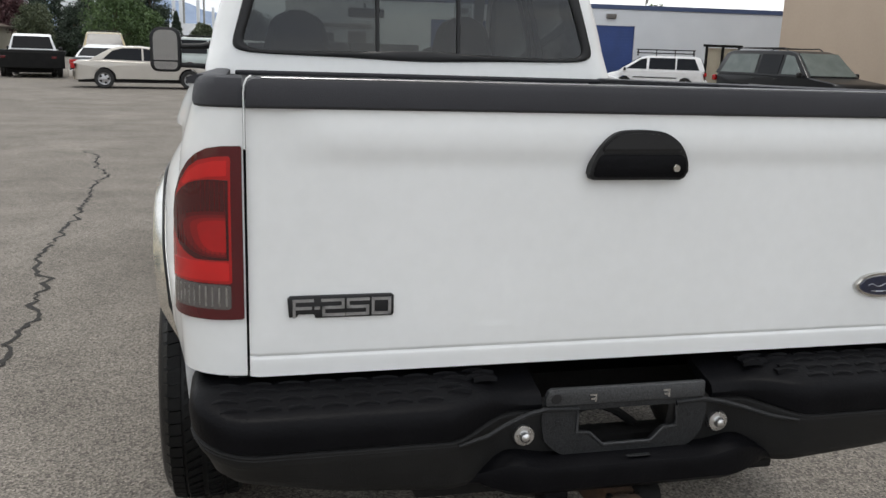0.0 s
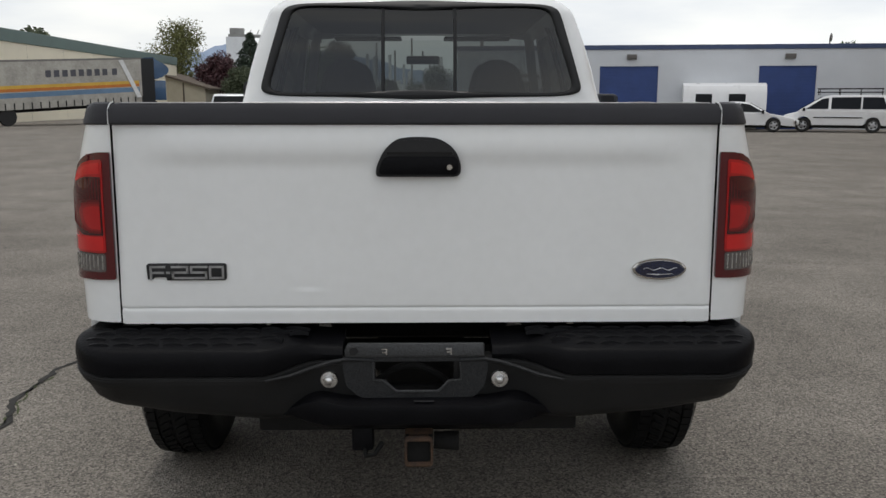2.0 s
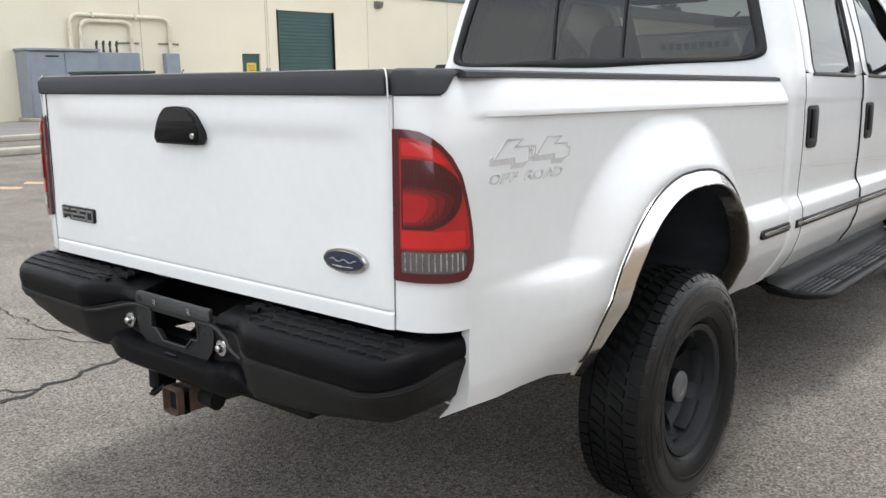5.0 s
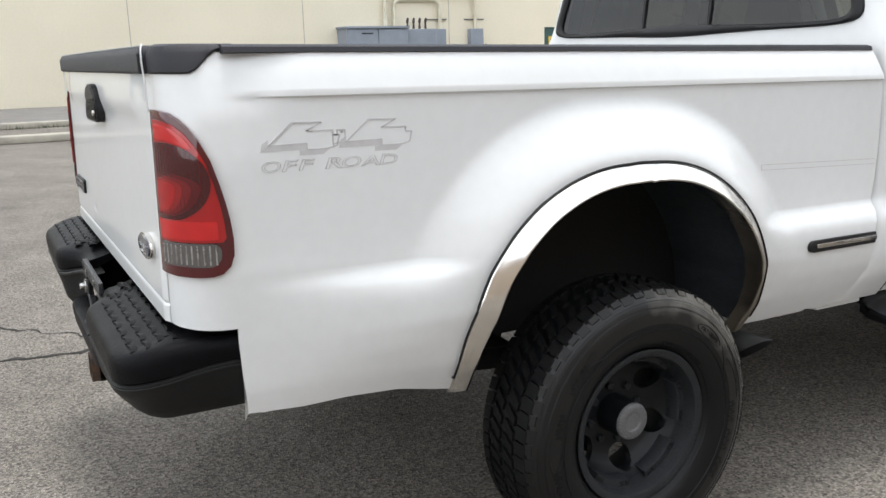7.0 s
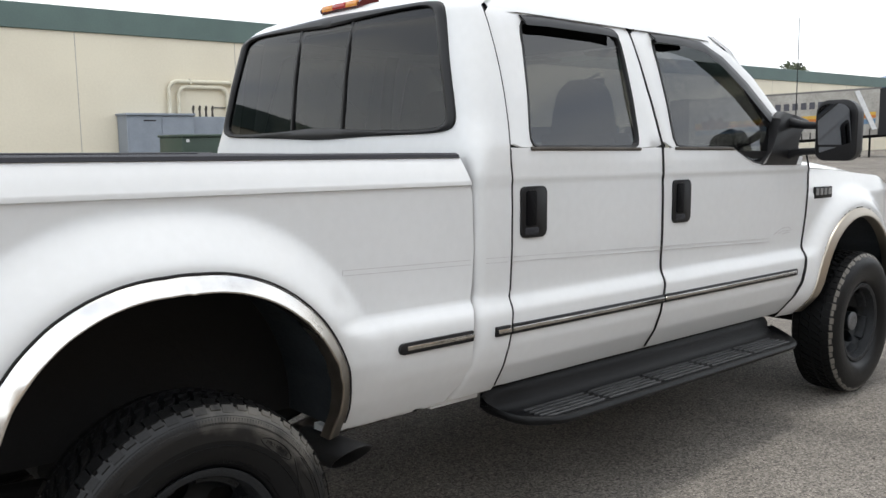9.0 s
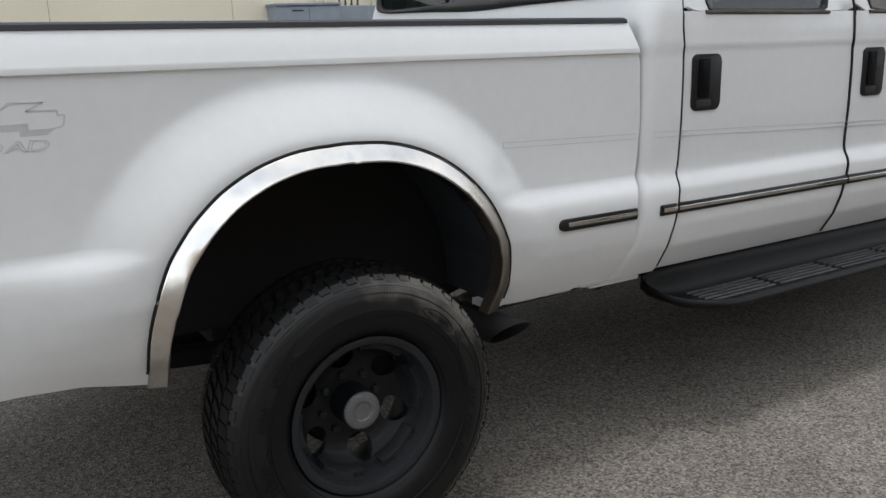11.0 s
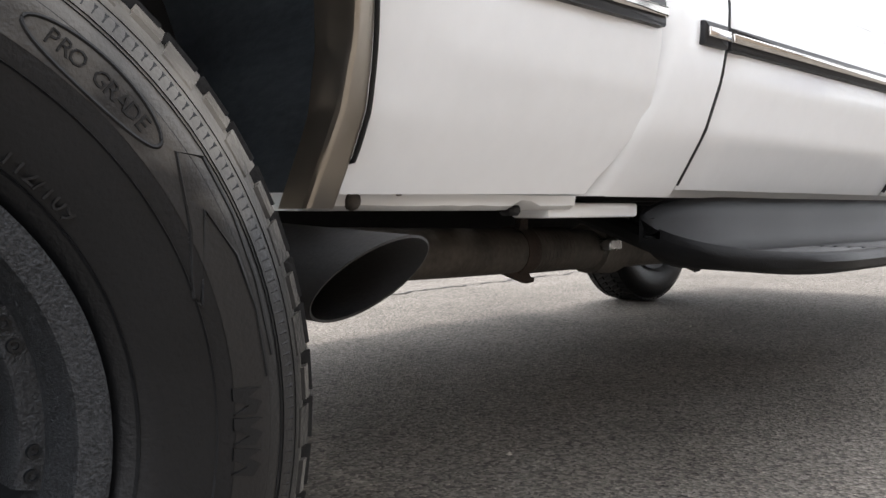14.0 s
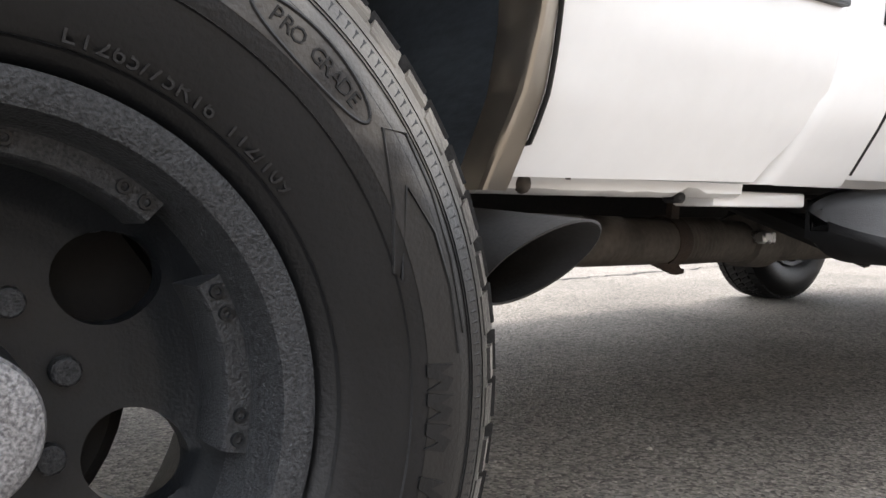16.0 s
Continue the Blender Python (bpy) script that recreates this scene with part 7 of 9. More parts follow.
crack([(-3.4, 1.2), (-3.5, 2.3), (-4.6, 3.4), (-6.5, 4.4)], 0.011, CRACK, 7, "fine crack in the asphalt")
crack([(2.4, 7.0), (3.1, 8.4), (2.9, 10.5), (3.3, 13.0), (3.0, 17.0)], 0.015, CRACK, 8, "wavy crack in the asphalt")
crack([(1.6, 9.2), (3.2, 9.4), (6.0, 9.2), (10.0, 9.6)], 0.012, CRACK, 9, "long fine crack across the asphalt")
crack([(2.2, 5.4), (4.0, 5.2), (7.0, 5.6)], 0.010, CRACK, 10, "fine crack across the asphalt")
crack([(-12.0, 10.0), (-4.0, 9.2), (-2.9, 9.0)], 0.014, CRACK, 12, "long fine crack across the asphalt")
for k in range(7):
    bm = bmesh.new()
    rnd = random.Random(40 + k)
    x, y = -10.2 + rnd.uniform(-0.3, 0.3), 1.0 + 0.62 * k
    sheet(bm, 5, 2, lambda u, v: (x + 0.5 * u - 0.25 * v + rnd.uniform(-0.03, 0.03), y + 0.16 * v + 0.3 * u, 0.0035))
    tagged(finish("road_mark", bm, PAINTMARK, flat=True), "worn orange paint dash on the asphalt", "road marking", "orange paint dashes", "structure")


# loose grit on the yard
bm = bmesh.new()
rnd = random.Random(91)
for k in range(420):
    x, y, r = rnd.uniform(-4.5, 6.0), rnd.uniform(-4.5, 9.0), 0.0025 + 0.006 * rnd.random() ** 3
    base = [bm.verts.new((x + r * rnd.uniform(0.7, 1.2) * math.cos(q * math.tau / 6), y + r * rnd.uniform(0.7, 1.2) * math.sin(q * math.tau / 6), 0.0)) for q in range(6)]
    tip_v = bm.verts.new((x + r * 0.2, y, r * rnd.uniform(0.6, 1.0)))
    for q in range(6):
        bm.faces.new((base[q], base[(q + 1) % 6], tip_v))
tagged(finish("grit", bm, CONCRETE), "scattered small grit on the asphalt", "grit", kind="stuff")

# ---- cream warehouse along one side ----
ware = tagged(empty("warehouse"), "long cream warehouse with green roof trim and green doors", "warehouse")
WX, WH = -28.0, 5.35
openings = [(23.5, 26.9, 0.42, 4.38), (21.55, 22.5, 0.42, 2.5), (-9.0, -5.4, 0.42, 4.38)]


def wall_with_openings(x, thick, y0, y1, h, holes, material, parent):
    """A wall along y, built in upright strips round its openings."""
    cuts = sorted({y0, y1} | {v for a, b, _, _ in holes for v in (a, b)})
    for a, b in zip(cuts, cuts[1:]):
        mid = (a + b) / 2
        inside = [q for q in holes if q[0] < mid < q[1]]
        if inside:
            z0, z1 = inside[0][2], inside[0][3]
            part("wall_bay", boxed(x - thick, x, a, b, 0, z0), material, parent, flat=True)
            part("wall_bay", boxed(x - thick, x, a, b, z1, h), material, parent, flat=True)
        else:
            part("wall_bay", boxed(x - thick, x, a, b, 0, h), material, parent, flat=True)


wall_with_openings(WX, 0.25, -40, 96, WH, openings, CREAM, ware)
part("roof_trim", boxed(WX - 0.3, WX + 0.10, -40.05, 96.05, WH, WH + 0.85, 0.02, 1), GREENTRIM, ware, "dull green metal roof trim")
part("end_wall", boxed(WX - 40, WX - 0.25, 95.75, 96.0, 0, WH), CREAM, ware)
part("end_trim", boxed(WX - 40, WX - 0.3, 95.7, 96.1, WH, WH + 0.85), GREENTRIM, ware)
part("roof", boxed(WX - 40, WX - 0.3, -40, 95.7, WH - 0.1, WH + 0.2), SHEDROOF, ware)
for y in [-38 + 6.1 * k for k in range(22)]:
    part("panel_joint", boxed(WX - 0.01, WX + 0.004, y - 0.012, y + 0.012, 0.1, WH - 0.02), CONCRETE, ware)
for a, b, z0, z1 in openings:
    dr = part("roller_door" if b - a > 2 else "service_door", boxed(WX - 0.14, WX - 0.09, a, b, z0, z1), GREENDOOR, ware, "dark green door")
    if b - a > 2:
        n = 26
        for k in range(n):
            z = z0 + (z1 - z0) * k / n
            part("slat", boxed(WX - 0.09, WX - 0.072, a + 0.06, b - 0.06, z + 0.012, z + (z1 - z0) / n - 0.012, 0.006, 1), GREENDOOR, dr)
        for y in (a, b - 0.06):
            part("door_jamb", boxed(WX - 0.12, WX + 0.02, y, y + 0.06, z0, z1 + 0.04), DARK, dr)
    else:
        part("warning_sign", boxed(WX - 0.088, WX - 0.080, a + 0.28, b - 0.18, 1.72, 2.12), SIGNYELLOW, dr, "yellow warning sign with plain bars")
        for k in range(3):
            part("sign_bar", boxed(WX - 0.080, WX - 0.076, a + 0.34, b - 0.24, 1.80 + 0.09 * k, 1.83 + 0.09 * k), BARDARK, dr)
        part("door_pull", tube([(WX - 0.07, b - 0.12, 1.30), (WX - 0.04, b - 0.12, 1.34), (WX - 0.04, b - 0.12, 1.52), (WX - 0.07, b - 0.12, 1.56)], 0.012, 6), GALV, dr)
part("switch_box", boxed(WX, WX + 0.10, 22.78, 22.98, 1.62, 1.90, 0.01, 1), STEELGREY, ware)
part("switch_box", boxed(WX, WX + 0.08, 23.18, 23.28, 1.58, 1.70, 0.01, 1), STEELGREY, ware)
part("wall_cable", tube([(WX + 0.02, 22.88, 1.9), (WX + 0.02, 22.88, 5.2)], 0.018, 6), PIPECREAM, ware)


def wall_lamp(x, y, z, parent, face=1):
    lm = part("wall_lamp", loft([[(x + face * a, y + b, z + c) for b, c in ((-0.2, 0.16), (0.2, 0.16), (0.2, q), (-0.2, q))] for a, q in ((0, -0.16), (0.18, -0.12), (0.26, 0.02))]), GREYTRIM, parent, "box-shaped wall lamp")
    return lm


for y in (8.0, 29.8, 52.0, 74.0):
    wall_lamp(WX, y, 5.0 - 0.1, ware)
part("vent", boxed(WX, WX + 0.03, 18.9, 19.5, 1.05, 1.45), GREYTRIM, ware)
for k in range(4):
    part("vent_slat", boxed(WX + 0.03, WX + 0.05, 18.95, 19.45, 1.09 + 0.09 * k, 1.13 + 0.09 * k), BARWHITE, ware)

# raised strip and kerbs before the warehouse
structure("pavement", boxed(-28.0, -20.0, -40, 20.5, 0, 0.13, 0.02, 1), SIDEWALK, "grey raised paved strip beside the warehouse", "pavement")
structure("kerb_far", boxed(-20.0, -19.72, -40, 20.5, 0, 0.145, 0.03, 2), CONCRETE, "pale concrete kerb with grass at its foot", "kerb")
structure("kerb_near", boxed(-15.75, -15.35, -40, 8.6, 0, 0.15, 0.035, 2), CONCRETE, "low concrete kerb in the yard", "kerb")
structure("loading_ramp", prism([(20.6, 0.0), (30.5, 0.0), (27.4, 0.42), (22.0, 0.42)], "x", -28.0, -23.6), CONCRETE, "sloping concrete ramp before the large green door", "ramp")
structure("ramp_wall", prism([(20.4, 0.0), (30.5, 0.0), (30.5, 0.26), (23.5, 0.55), (20.4, 0.55)], "x", -23.6, -23.35, 0.02), CREAM, "low cream ramp wall with yellow edge", "wall")
structure("dumpster_pad", boxed(-28.2, -23.62, 29.6, 46.0, 0.0, 0.26, 0.02, 1), CONCRETE, "low concrete pad under the dumpsters", "pad")
structure("ramp_edge", prism([(20.4, 0.552), (23.5, 0.552), (30.5, 0.262), (30.5, 0.30), (23.5, 0.595), (20.4, 0.595)], "x", -23.62, -23.33, 0.008), YELLOW, "yellow painted edge of the ramp wall", "edge")
rail = tagged(empty("yellow_guard_rail"), "yellow steel guard rail beside the loading ramp", "guard rail")
for y in (20.6, 21.5, 22.4):
    part("post", tube([(-23.45, y, 0.6), (-23.45, y, 1.55)], 0.03, 8), YELLOW, rail)
for z in (0.95, 1.25, 1.53):
    part("bar", tube([(-23.45, 20.6, z), (-23.45, 22.4, z)], 0.025, 8), YELLOW, rail)
grass = bmesh.new()
rnd = random.Random(5)
for k in range(900):
    x, y = -19.70 + rnd.uniform(-0.02, 0.10), rnd.uniform(-12, 18)
    if math.sin(y * 1.3) + math.sin(y * 0.41) < -0.1:
        continue
    h, a = rnd.uniform(0.03, 0.13), rnd.uniform(0, math.tau)
    p = [grass.verts.new(v) for v in ((x - 0.012 * math.cos(a), y - 0.012 * math.sin(a), 0), (x + 0.012 * math.cos(a), y + 0.012 * math.sin(a), 0), (x + rnd.uniform(-0.04, 0.04), y + rnd.uniform(-0.04, 0.04), h))]
    grass.faces.new(p)
tagged(finish("kerb_grass", grass, LEAFBUSH, flat=True), "short dull grass along the concrete kerb", "grass", kind="stuff")

# electrical gear against the warehouse
cabn = tagged(empty("switch_cabinet"), "large grey steel electrical cabinet against the cream wall", "electrical cabinet")
part("body", boxed(-28.0, -27.1, 12.1, 14.6, 0.25, 2.48, 0.02, 1), STEELGREY, cabn)
part("cabinet_base", boxed(-28.0, -26.95, 12.0, 17.0, 0.13, 0.25, 0.02, 1), CONCRETE, cabn)
part("cabinet_top", boxed(-28.0, -27.0, 12.05, 14.65, 2.48, 2.56, 0.01, 1), STEELGREY, cabn)
for a, b in ((12.15, 13.35), (13.38, 14.55)):
    dr = part("cabinet_door", boxed(-27.1, -27.07, a, b, 0.32, 2.43, 0.008, 1), STEELGREY, cabn)
    part("latch", boxed(-27.07, -27.04, b - 0.10, b - 0.06, 1.1, 1.25), SEAL, dr)
part("vent_slot", boxed(-27.07, -27.06, 12.7, 13.15, 2.27, 2.32), SEAL, cabn)
cb2 = tagged(empty("switch_cabinet"), "grey steel switch box with conduits on the cream wall", "electrical cabinet")
part("body", boxed(-28.0, -27.4, 14.66, 16.0, 0.25, 2.46, 0.02, 1), STEELGREY, cb2)
for k in range(4):
    y = 14.85 + 0.26 * k
    part("conduit_head", tube([(-27.6, y, 2.46), (-27.6, y, 2.66), (-27.6, y, 2.74), (-27.55, y, 2.87)], [0.05, 0.035, 0.055, 0.035], 10), DIRTYSTEEL, cb2)
for a, b in ((16.05, 16.62), (17.75, 18.35)):
    bx = tagged(empty("meter_box"), "small grey switch box on the cream wall", "switch box", "wall switch boxes")
    part("body", boxed(-28.0, -27.72, a, b, 1.40, 2.46, 0.015, 1), STEELGREY, bx)
    part("lever", tube([(-27.72, b - 0.02, 1.65), (-27.62, b + 0.06, 1.85)], 0.02, 6), SEAL, bx)
    part("wall_strut", boxed(-28.0, -27.95, a - 0.15, b + 0.15, 2.80, 2.85), GREYTRIM, bx)
cd = tagged(empty("conduit_run"), "cream painted conduit pipes bent along the cream wall", "conduit")


def bend(y0, y1, z0, zt, z1, r):
    pts = [(y0, z0), (y0, zt - r)] + [(y0 + r - r * math.cos(radians(a)), zt - r + r * math.sin(radians(a))) for a in range(15, 90, 15)] + [(y0 + r, zt)]
    pts += [(y1 - r, zt)] + [(y1 - r + r * math.sin(radians(a)), zt - r + r * math.cos(radians(a))) for a in range(15, 90, 15)] + [(y1, zt - r), (y1, z1)]
    return [(-27.86, y, z) for y, z in pts]


part("pipe", tube(bend(14.05, 18.05, 2.50, 3.78, 2.42, 0.35), 0.075, 12), PIPECREAM, cd)
part("pipe", tube(bend(14.42, 16.42, 2.50, 3.58, 2.42, 0.32), 0.075, 12), PIPECREAM, cd)
for y, z in ((14.9, 3.78), (16.6, 3.78), (14.05, 3.1), (14.42, 3.0), (18.05, 3.0), (16.42, 2.95)):
    part("clamp", boxed(-27.95, -27.76, y - 0.04, y + 0.04, z - 0.10, z + 0.10, 0.01, 1), PIPECREAM, cd)
tf = tagged(empty("pad_transformer"), "dark green pad-mounted transformer on a concrete slab", "transformer")
part("slab", boxed(-24.1, -21.9, 11.6, 14.0, 0.13, 0.25, 0.02, 1), CONCRETE, tf)
part("body", boxed(-23.9, -22.2, 11.87, 13.70, 0.25, 1.66, 0.03, 2), BOXGREEN, tf)
part("lid", boxed(-23.95, -22.12, 11.83, 13.74, 1.66, 1.74, 0.02, 1), BOXGREEN, tf)
part("warning_label", boxed(-22.2, -22.19, 13.36, 13.64, 1.50, 1.62), SIGNYELLOW, tf)
part("label_plate", boxed(-22.2, -22.19, 13.05, 13.32, 1.16, 1.32), BARWHITE, tf)
part("label_plate", boxed(-22.2, -22.19, 12.0, 12.1, 1.50, 1.60), BARWHITE, tf)


def bollard(x, y):
    b = tagged(empty("bollard", Matrix.Translation((x, y, 0))), "yellow steel bollard standing in the pavement", "bollard", "yellow bollards")
    part("post", turned([(0.0, 1.06), (0.05, 1.05), (0.075, 1.02), (0.08, 0.98), (0.08, 0.0)], 0, 0, 0, 16), YELLOW, b)
    for o in b.children:
        o.data.transform(Matrix.Rotation(radians(-90), 4, "Y"))
        o.data.flip_normals()
    return b


for x, y in ((-21.0, 10.9), (-21.0, 15.4), (-22.6, 19.6)):
    bollard(x, y)
pl = tagged(empty("wooden_crate"), "weathered yellow wooden crate standing by the kerb", "wooden crate")
for y in (-1.30, -0.55, 0.15):
    part("upright", boxed(-21.52, -21.46, y, y + 0.09, 0.13, 1.10, 0.01, 1), OCHRE, pl)
for k in range(6):
    part("side_plank", boxed(-21.56, -21.52, -1.32, 0.26, 0.15 + 0.155 * k, 0.298 + 0.155 * k, 0.008, 1), OCHRE, pl)
for k in range(6):
    part("end_plank", boxed(-22.5, -21.57, 0.20, 0.24, 0.15 + 0.155 * k, 0.298 + 0.155 * k, 0.008, 1), OCHRE, pl)
for k in range(5):
    part("top_board", boxed(-22.55 + 0.22 * k, -22.35 + 0.22 * k, -1.40, 0.34, 1.102 + 0.006 * (k % 2), 1.14 + 0.006 * (k % 2), 0.01, 1), OCHRE, pl)
part("loose_slat", boxed(-21.8, -21.72, -0.6, 0.42, 1.15, 1.185, 0.008, 1), OCHRE, pl)


# ---- curtain-sided trailer ----
def trailer():
    a, b = Vector((-26.6, 46.0, 0)), Vector((-17.9, 56.8, 0))
    ang = math.atan2(b.y - a.y, b.x - a.x)
    e = tagged(empty("box_trailer", Matrix.Translation(a) @ Matrix.Rotation(ang, 4, "Z")), "dirty grey box trailer with orange and blue stripes", "trailer")
    L = (b - a).length
    lift = lambda u: 0.0 + 0.75 * u / L
    sec = lambda u, z0, z1: [(u, -1.25, z0 + lift(u)), (u, 1.25, z0 + lift(u)), (u, 1.25, z1 + lift(u)), (u, -1.25, z1 + lift(u))]
    part("body", loft([sec(u, 0.75, 3.45) for u in (0, L / 2, L - 2.3)]), TRAILERGREY, e)
    part("roof_rail", loft([sec(u, 3.45, 3.56) for u in (-0.05, L / 2, L - 2.2)]), GREYTRIM, e)
    part("front_frame", loft([sec(u, 0.7, 3.5) for u in (L - 2.3, L - 1.35)]), SEAL, e)
    part("rear_frame", loft([[(u, y, z) for y, z in ((-1.3, 0.7), (1.3, 0.7), (1.3, 3.62), (-1.3, 3.62))] for u in (-0.35, 0.0)]), SEAL, e)
    strip = lambda u0, u1, z0, z1, d: loft([[(u, -1.25 - d, z0 + lift(u)), (u, -1.251, z0 + lift(u)), (u, -1.251, z1 + lift(u)), (u, -1.25 - d, z1 + lift(u))] for u in (u0, u1)])
    part("stripe", strip(0.4, L - 2.5, 1.93, 2.12, 0.006), STRIPEYELLOW, e)
    part("stripe", strip(0.4, L - 2.5, 1.76, 1.93, 0.006), STRIPEORANGE, e)
    part("stripe", strip(0.4, L - 2.5, 1.42, 1.70, 0.006), STRIPEBLUE, e)
    part("torn_curtain", prism([(L - 3.9, 3.2 + lift(L)), (L - 3.6, 3.25 + lift(L)), (L - 2.4, 0.95 + lift(L)), (L - 2.7, 0.9 + lift(L))], "y", -1.30, -1.262), BARWHITE, e, "torn flap of curtain")
    for k in range(9):
        u = 5.2 + 0.52 * k if k < 8 else 9.5
        part("letter_bar", strip(u, u + 0.34, 2.52, 2.92, 0.006), BARDARK, e, "plain dark bar in place of lettering")
    fl = bmesh.new()
    prism([(0.9, 1.70 + 0.08), (2.3, 1.70 + 0.14), (2.5, 2.35), (2.1, 2.2), (1.9, 2.6), (1.6, 2.25), (1.3, 2.55), (1.1, 2.2), (0.7, 2.3)], "y", -1.268, -1.252, 0, fl)
    part("flame_shape", fl, P_RED, e, "maroon flame shape")
    for k in range(22):
        u = 0.6 + 0.52 * k
        part("curtain_strap", strip(u, u + 0.07, 0.70, 1.12, 0.02), SEAL, e)
    for y in (-0.62, 0.62):
        rings = []
        for k in range(9):
            t = k / 8
            rings.append([(L - 1.35 + 1.15 * math.sin(math.pi * min(1, t * 1.1)) ** 0.7, y + q, 2.05 + 1.45 * t + lift(L)) for q in (-0.58, -0.4, 0, 0.4, 0.58)] + [(L - 1.34, y + 0.58, 2.05 + 1.45 * t + lift(L)), (L - 1.34, y - 0.58, 2.05 + 1.45 * t + lift(L))])
        part("wind_deflector", loft(rings), DEFLECT, e, "rounded blue wind deflector")
        part("nose_panel", boxed(L - 1.34, L - 0.45, y - 0.56, y + 0.56, 0.75 + lift(L), 2.02 + lift(L), 0.05), DEFLECT, e)
    part("chassis", loft([[(u, -0.6, 0.55 + lift(u)), (u, 0.6, 0.55 + lift(u)), (u, 0.6, 0.72 + lift(u)), (u, -0.6, 0.72 + lift(u))] for u in (0.2, L - 0.8)]), DARK, e)
    for u in (L - 4.0, L - 3.2, L - 2.6):
        for y in (-0.9, 0.9):
            part("landing_leg", tube([(u, y, 0.0), (u, y, 0.8 + lift(u))], 0.06, 8), DARK, e)
    for u in (1.6, 2.9):
        for y in (-1.0, 1.0):
            bm = turned([(0.0, 0.15), (0.3, 0.15), (0.5, 0.12), (0.52, 0.0), (0.5, -0.12), (0.0, -0.15)], 0, 0, 0, 24)
            bmesh.ops.transform(bm, matrix=pose(u, y, 0.52, 0, 0, 90), verts=bm.verts)
            part("wheel", bm, CARTYRE, e)
    return e


trailer()


def dumpster(x, y, rz, material, label, w=2.0):
    e = tagged(empty("dumpster", pose(x, y, 0.26, 0, 0, rz)), label, "dumpster", "yard dumpsters")
    h = w / 2
    bm = loft([[(a, b, z) for a, b in ((-0.75 * k, -h), (0.85 * k + dx, -h), (0.85 * k + dx, h), (-0.75 * k, h))] for z, k, dx in ((0.12, 0.85, 0), (0.7, 1.0, 0.05), (1.05, 1.0, 0.12), (1.07, 1.05, 0.12), (1.12, 1.05, 0.12))])
    part("bin", bm, material, e)
    part("bin_back", prism([(-0.80, 1.12), (0.95, 1.12), (-0.80, 1.72)], "y", -h, -h + 0.04), material, e)
    part("bin_back", prism([(-0.80, 1.12), (0.95, 1.12), (-0.80, 1.72)], "y", h - 0.04, h), material, e)
    for s in (-1, 1):
        part("lid", loft([[(0.98, s * 0.01 if q == 0 else s * (h - 0.02), 1.13 + d), (-0.82, s * 0.01 if q == 0 else s * (h - 0.02), 1.74 + d)][::1] + [(-0.82, s * 0.01 if q == 0 else s * (h - 0.02), 1.78 + d), (0.98, s * 0.01 if q == 0 else s * (h - 0.02), 1.17 + d)] for q, d in ((0, 0), (1, 0))]), DARK, e, "black plastic lid")
    for s in (-1, 1):
        part("side_pocket", boxed(-0.3, 0.5, s * h if s > 0 else -h - 0.12, h + 0.12 if s > 0 else -h, 0.55, 0.72, 0.02, 1), material, e)
    part("label_plate", boxed(0.93, 0.975, -0.35, 0.15, 0.72, 1.0), BARWHITE, e, "white label with plain bars")
    part("wheel_rail", boxed(-0.6, 0.6, -h + 0.1, h - 0.1, 0.0, 0.12), DARK, e)
    return e


dumpster(-25.9, 33.0, -62, DUMPBLUE, "blue steel dumpster with black lids beside the wall")
dumpster(-25.6, 36.6, -62, DUMPBLUE, "blue steel dumpster with black lids beside the wall")
dumpster(-26.4, 41.6, -62, DUMPGREEN, "pale green steel dumpster beside the wall")
rk = tagged(empty("pipe_rack"), "low dark steel rack beside the dumpsters", "rack")
for y in (29.9, 30.4, 30.9, 31.4):
    part("post", tube([(-26.3, y, 0.26), (-26.3, y, 1.36)], 0.04, 6), DARK, rk)
part("rail", tube([(-26.3, 29.8, 1.36), (-26.3, 31.6, 1.36)], 0.04, 6), DARK, rk)

# ---- white building with blue doors ----
wb = tagged(empty("workshop_building", pose(1.7, 44.7, 0, 0, 0, -8)), "white workshop building with blue roller doors and navy roof edge", "workshop building")
SC = 1 / math.cos(radians(8))
holes = [((9.2 - 1.7) * SC, (12.2 - 1.7) * SC, 0.0, 3.25), ((13.8 - 1.7) * SC, (14.6 - 1.7) * SC, 0.0, 2.08), ((17.26 - 1.7) * SC, (20.1 - 1.7) * SC, 0.0, 3.25)]
cuts = sorted({0.0, 42.0} | {v for a, b, _, _ in holes for v in (a, b)})
for a, b in zip(cuts, cuts[1:]):
    q = [h for h in holes if h[0] < (a + b) / 2 < h[1]]
    part("wall_bay", boxed(a, b, 0, 0.25, q[0][3] if q else 0, 4.1), WHITEWALL, wb, flat=True)
part("end_wall", boxed(0, 0.25, 0.25, 30, 0, 4.1), WHITEWALL, wb)
part("parapet", boxed(-0.06, 42.0, -0.06, 0.30, 4.1, 4.34, 0.01, 1), BLUETRIM, wb, "navy parapet trim")
part("parapet", boxed(-0.06, 0.30, 0.30, 30, 4.1, 4.34, 0.01, 1), BLUETRIM, wb)
part("roof", boxed(0.3, 42, 0.3, 30, 3.9, 4.05), SHEDROOF, wb)
for a, b, z0, z1 in holes:
    dr = part("roller_door", boxed(a, b, 0.10, 0.14, z0, z1), BLUEDOOR, wb, "blue roller door")
    if b - a > 2:
        for k in range(20):
            part("slat", boxed(a + 0.04, b - 0.04, 0.085, 0.10, z1 * k / 20 + 0.012, z1 * (k + 1) / 20 - 0.012, 0.005, 1), BLUEDOOR, dr)
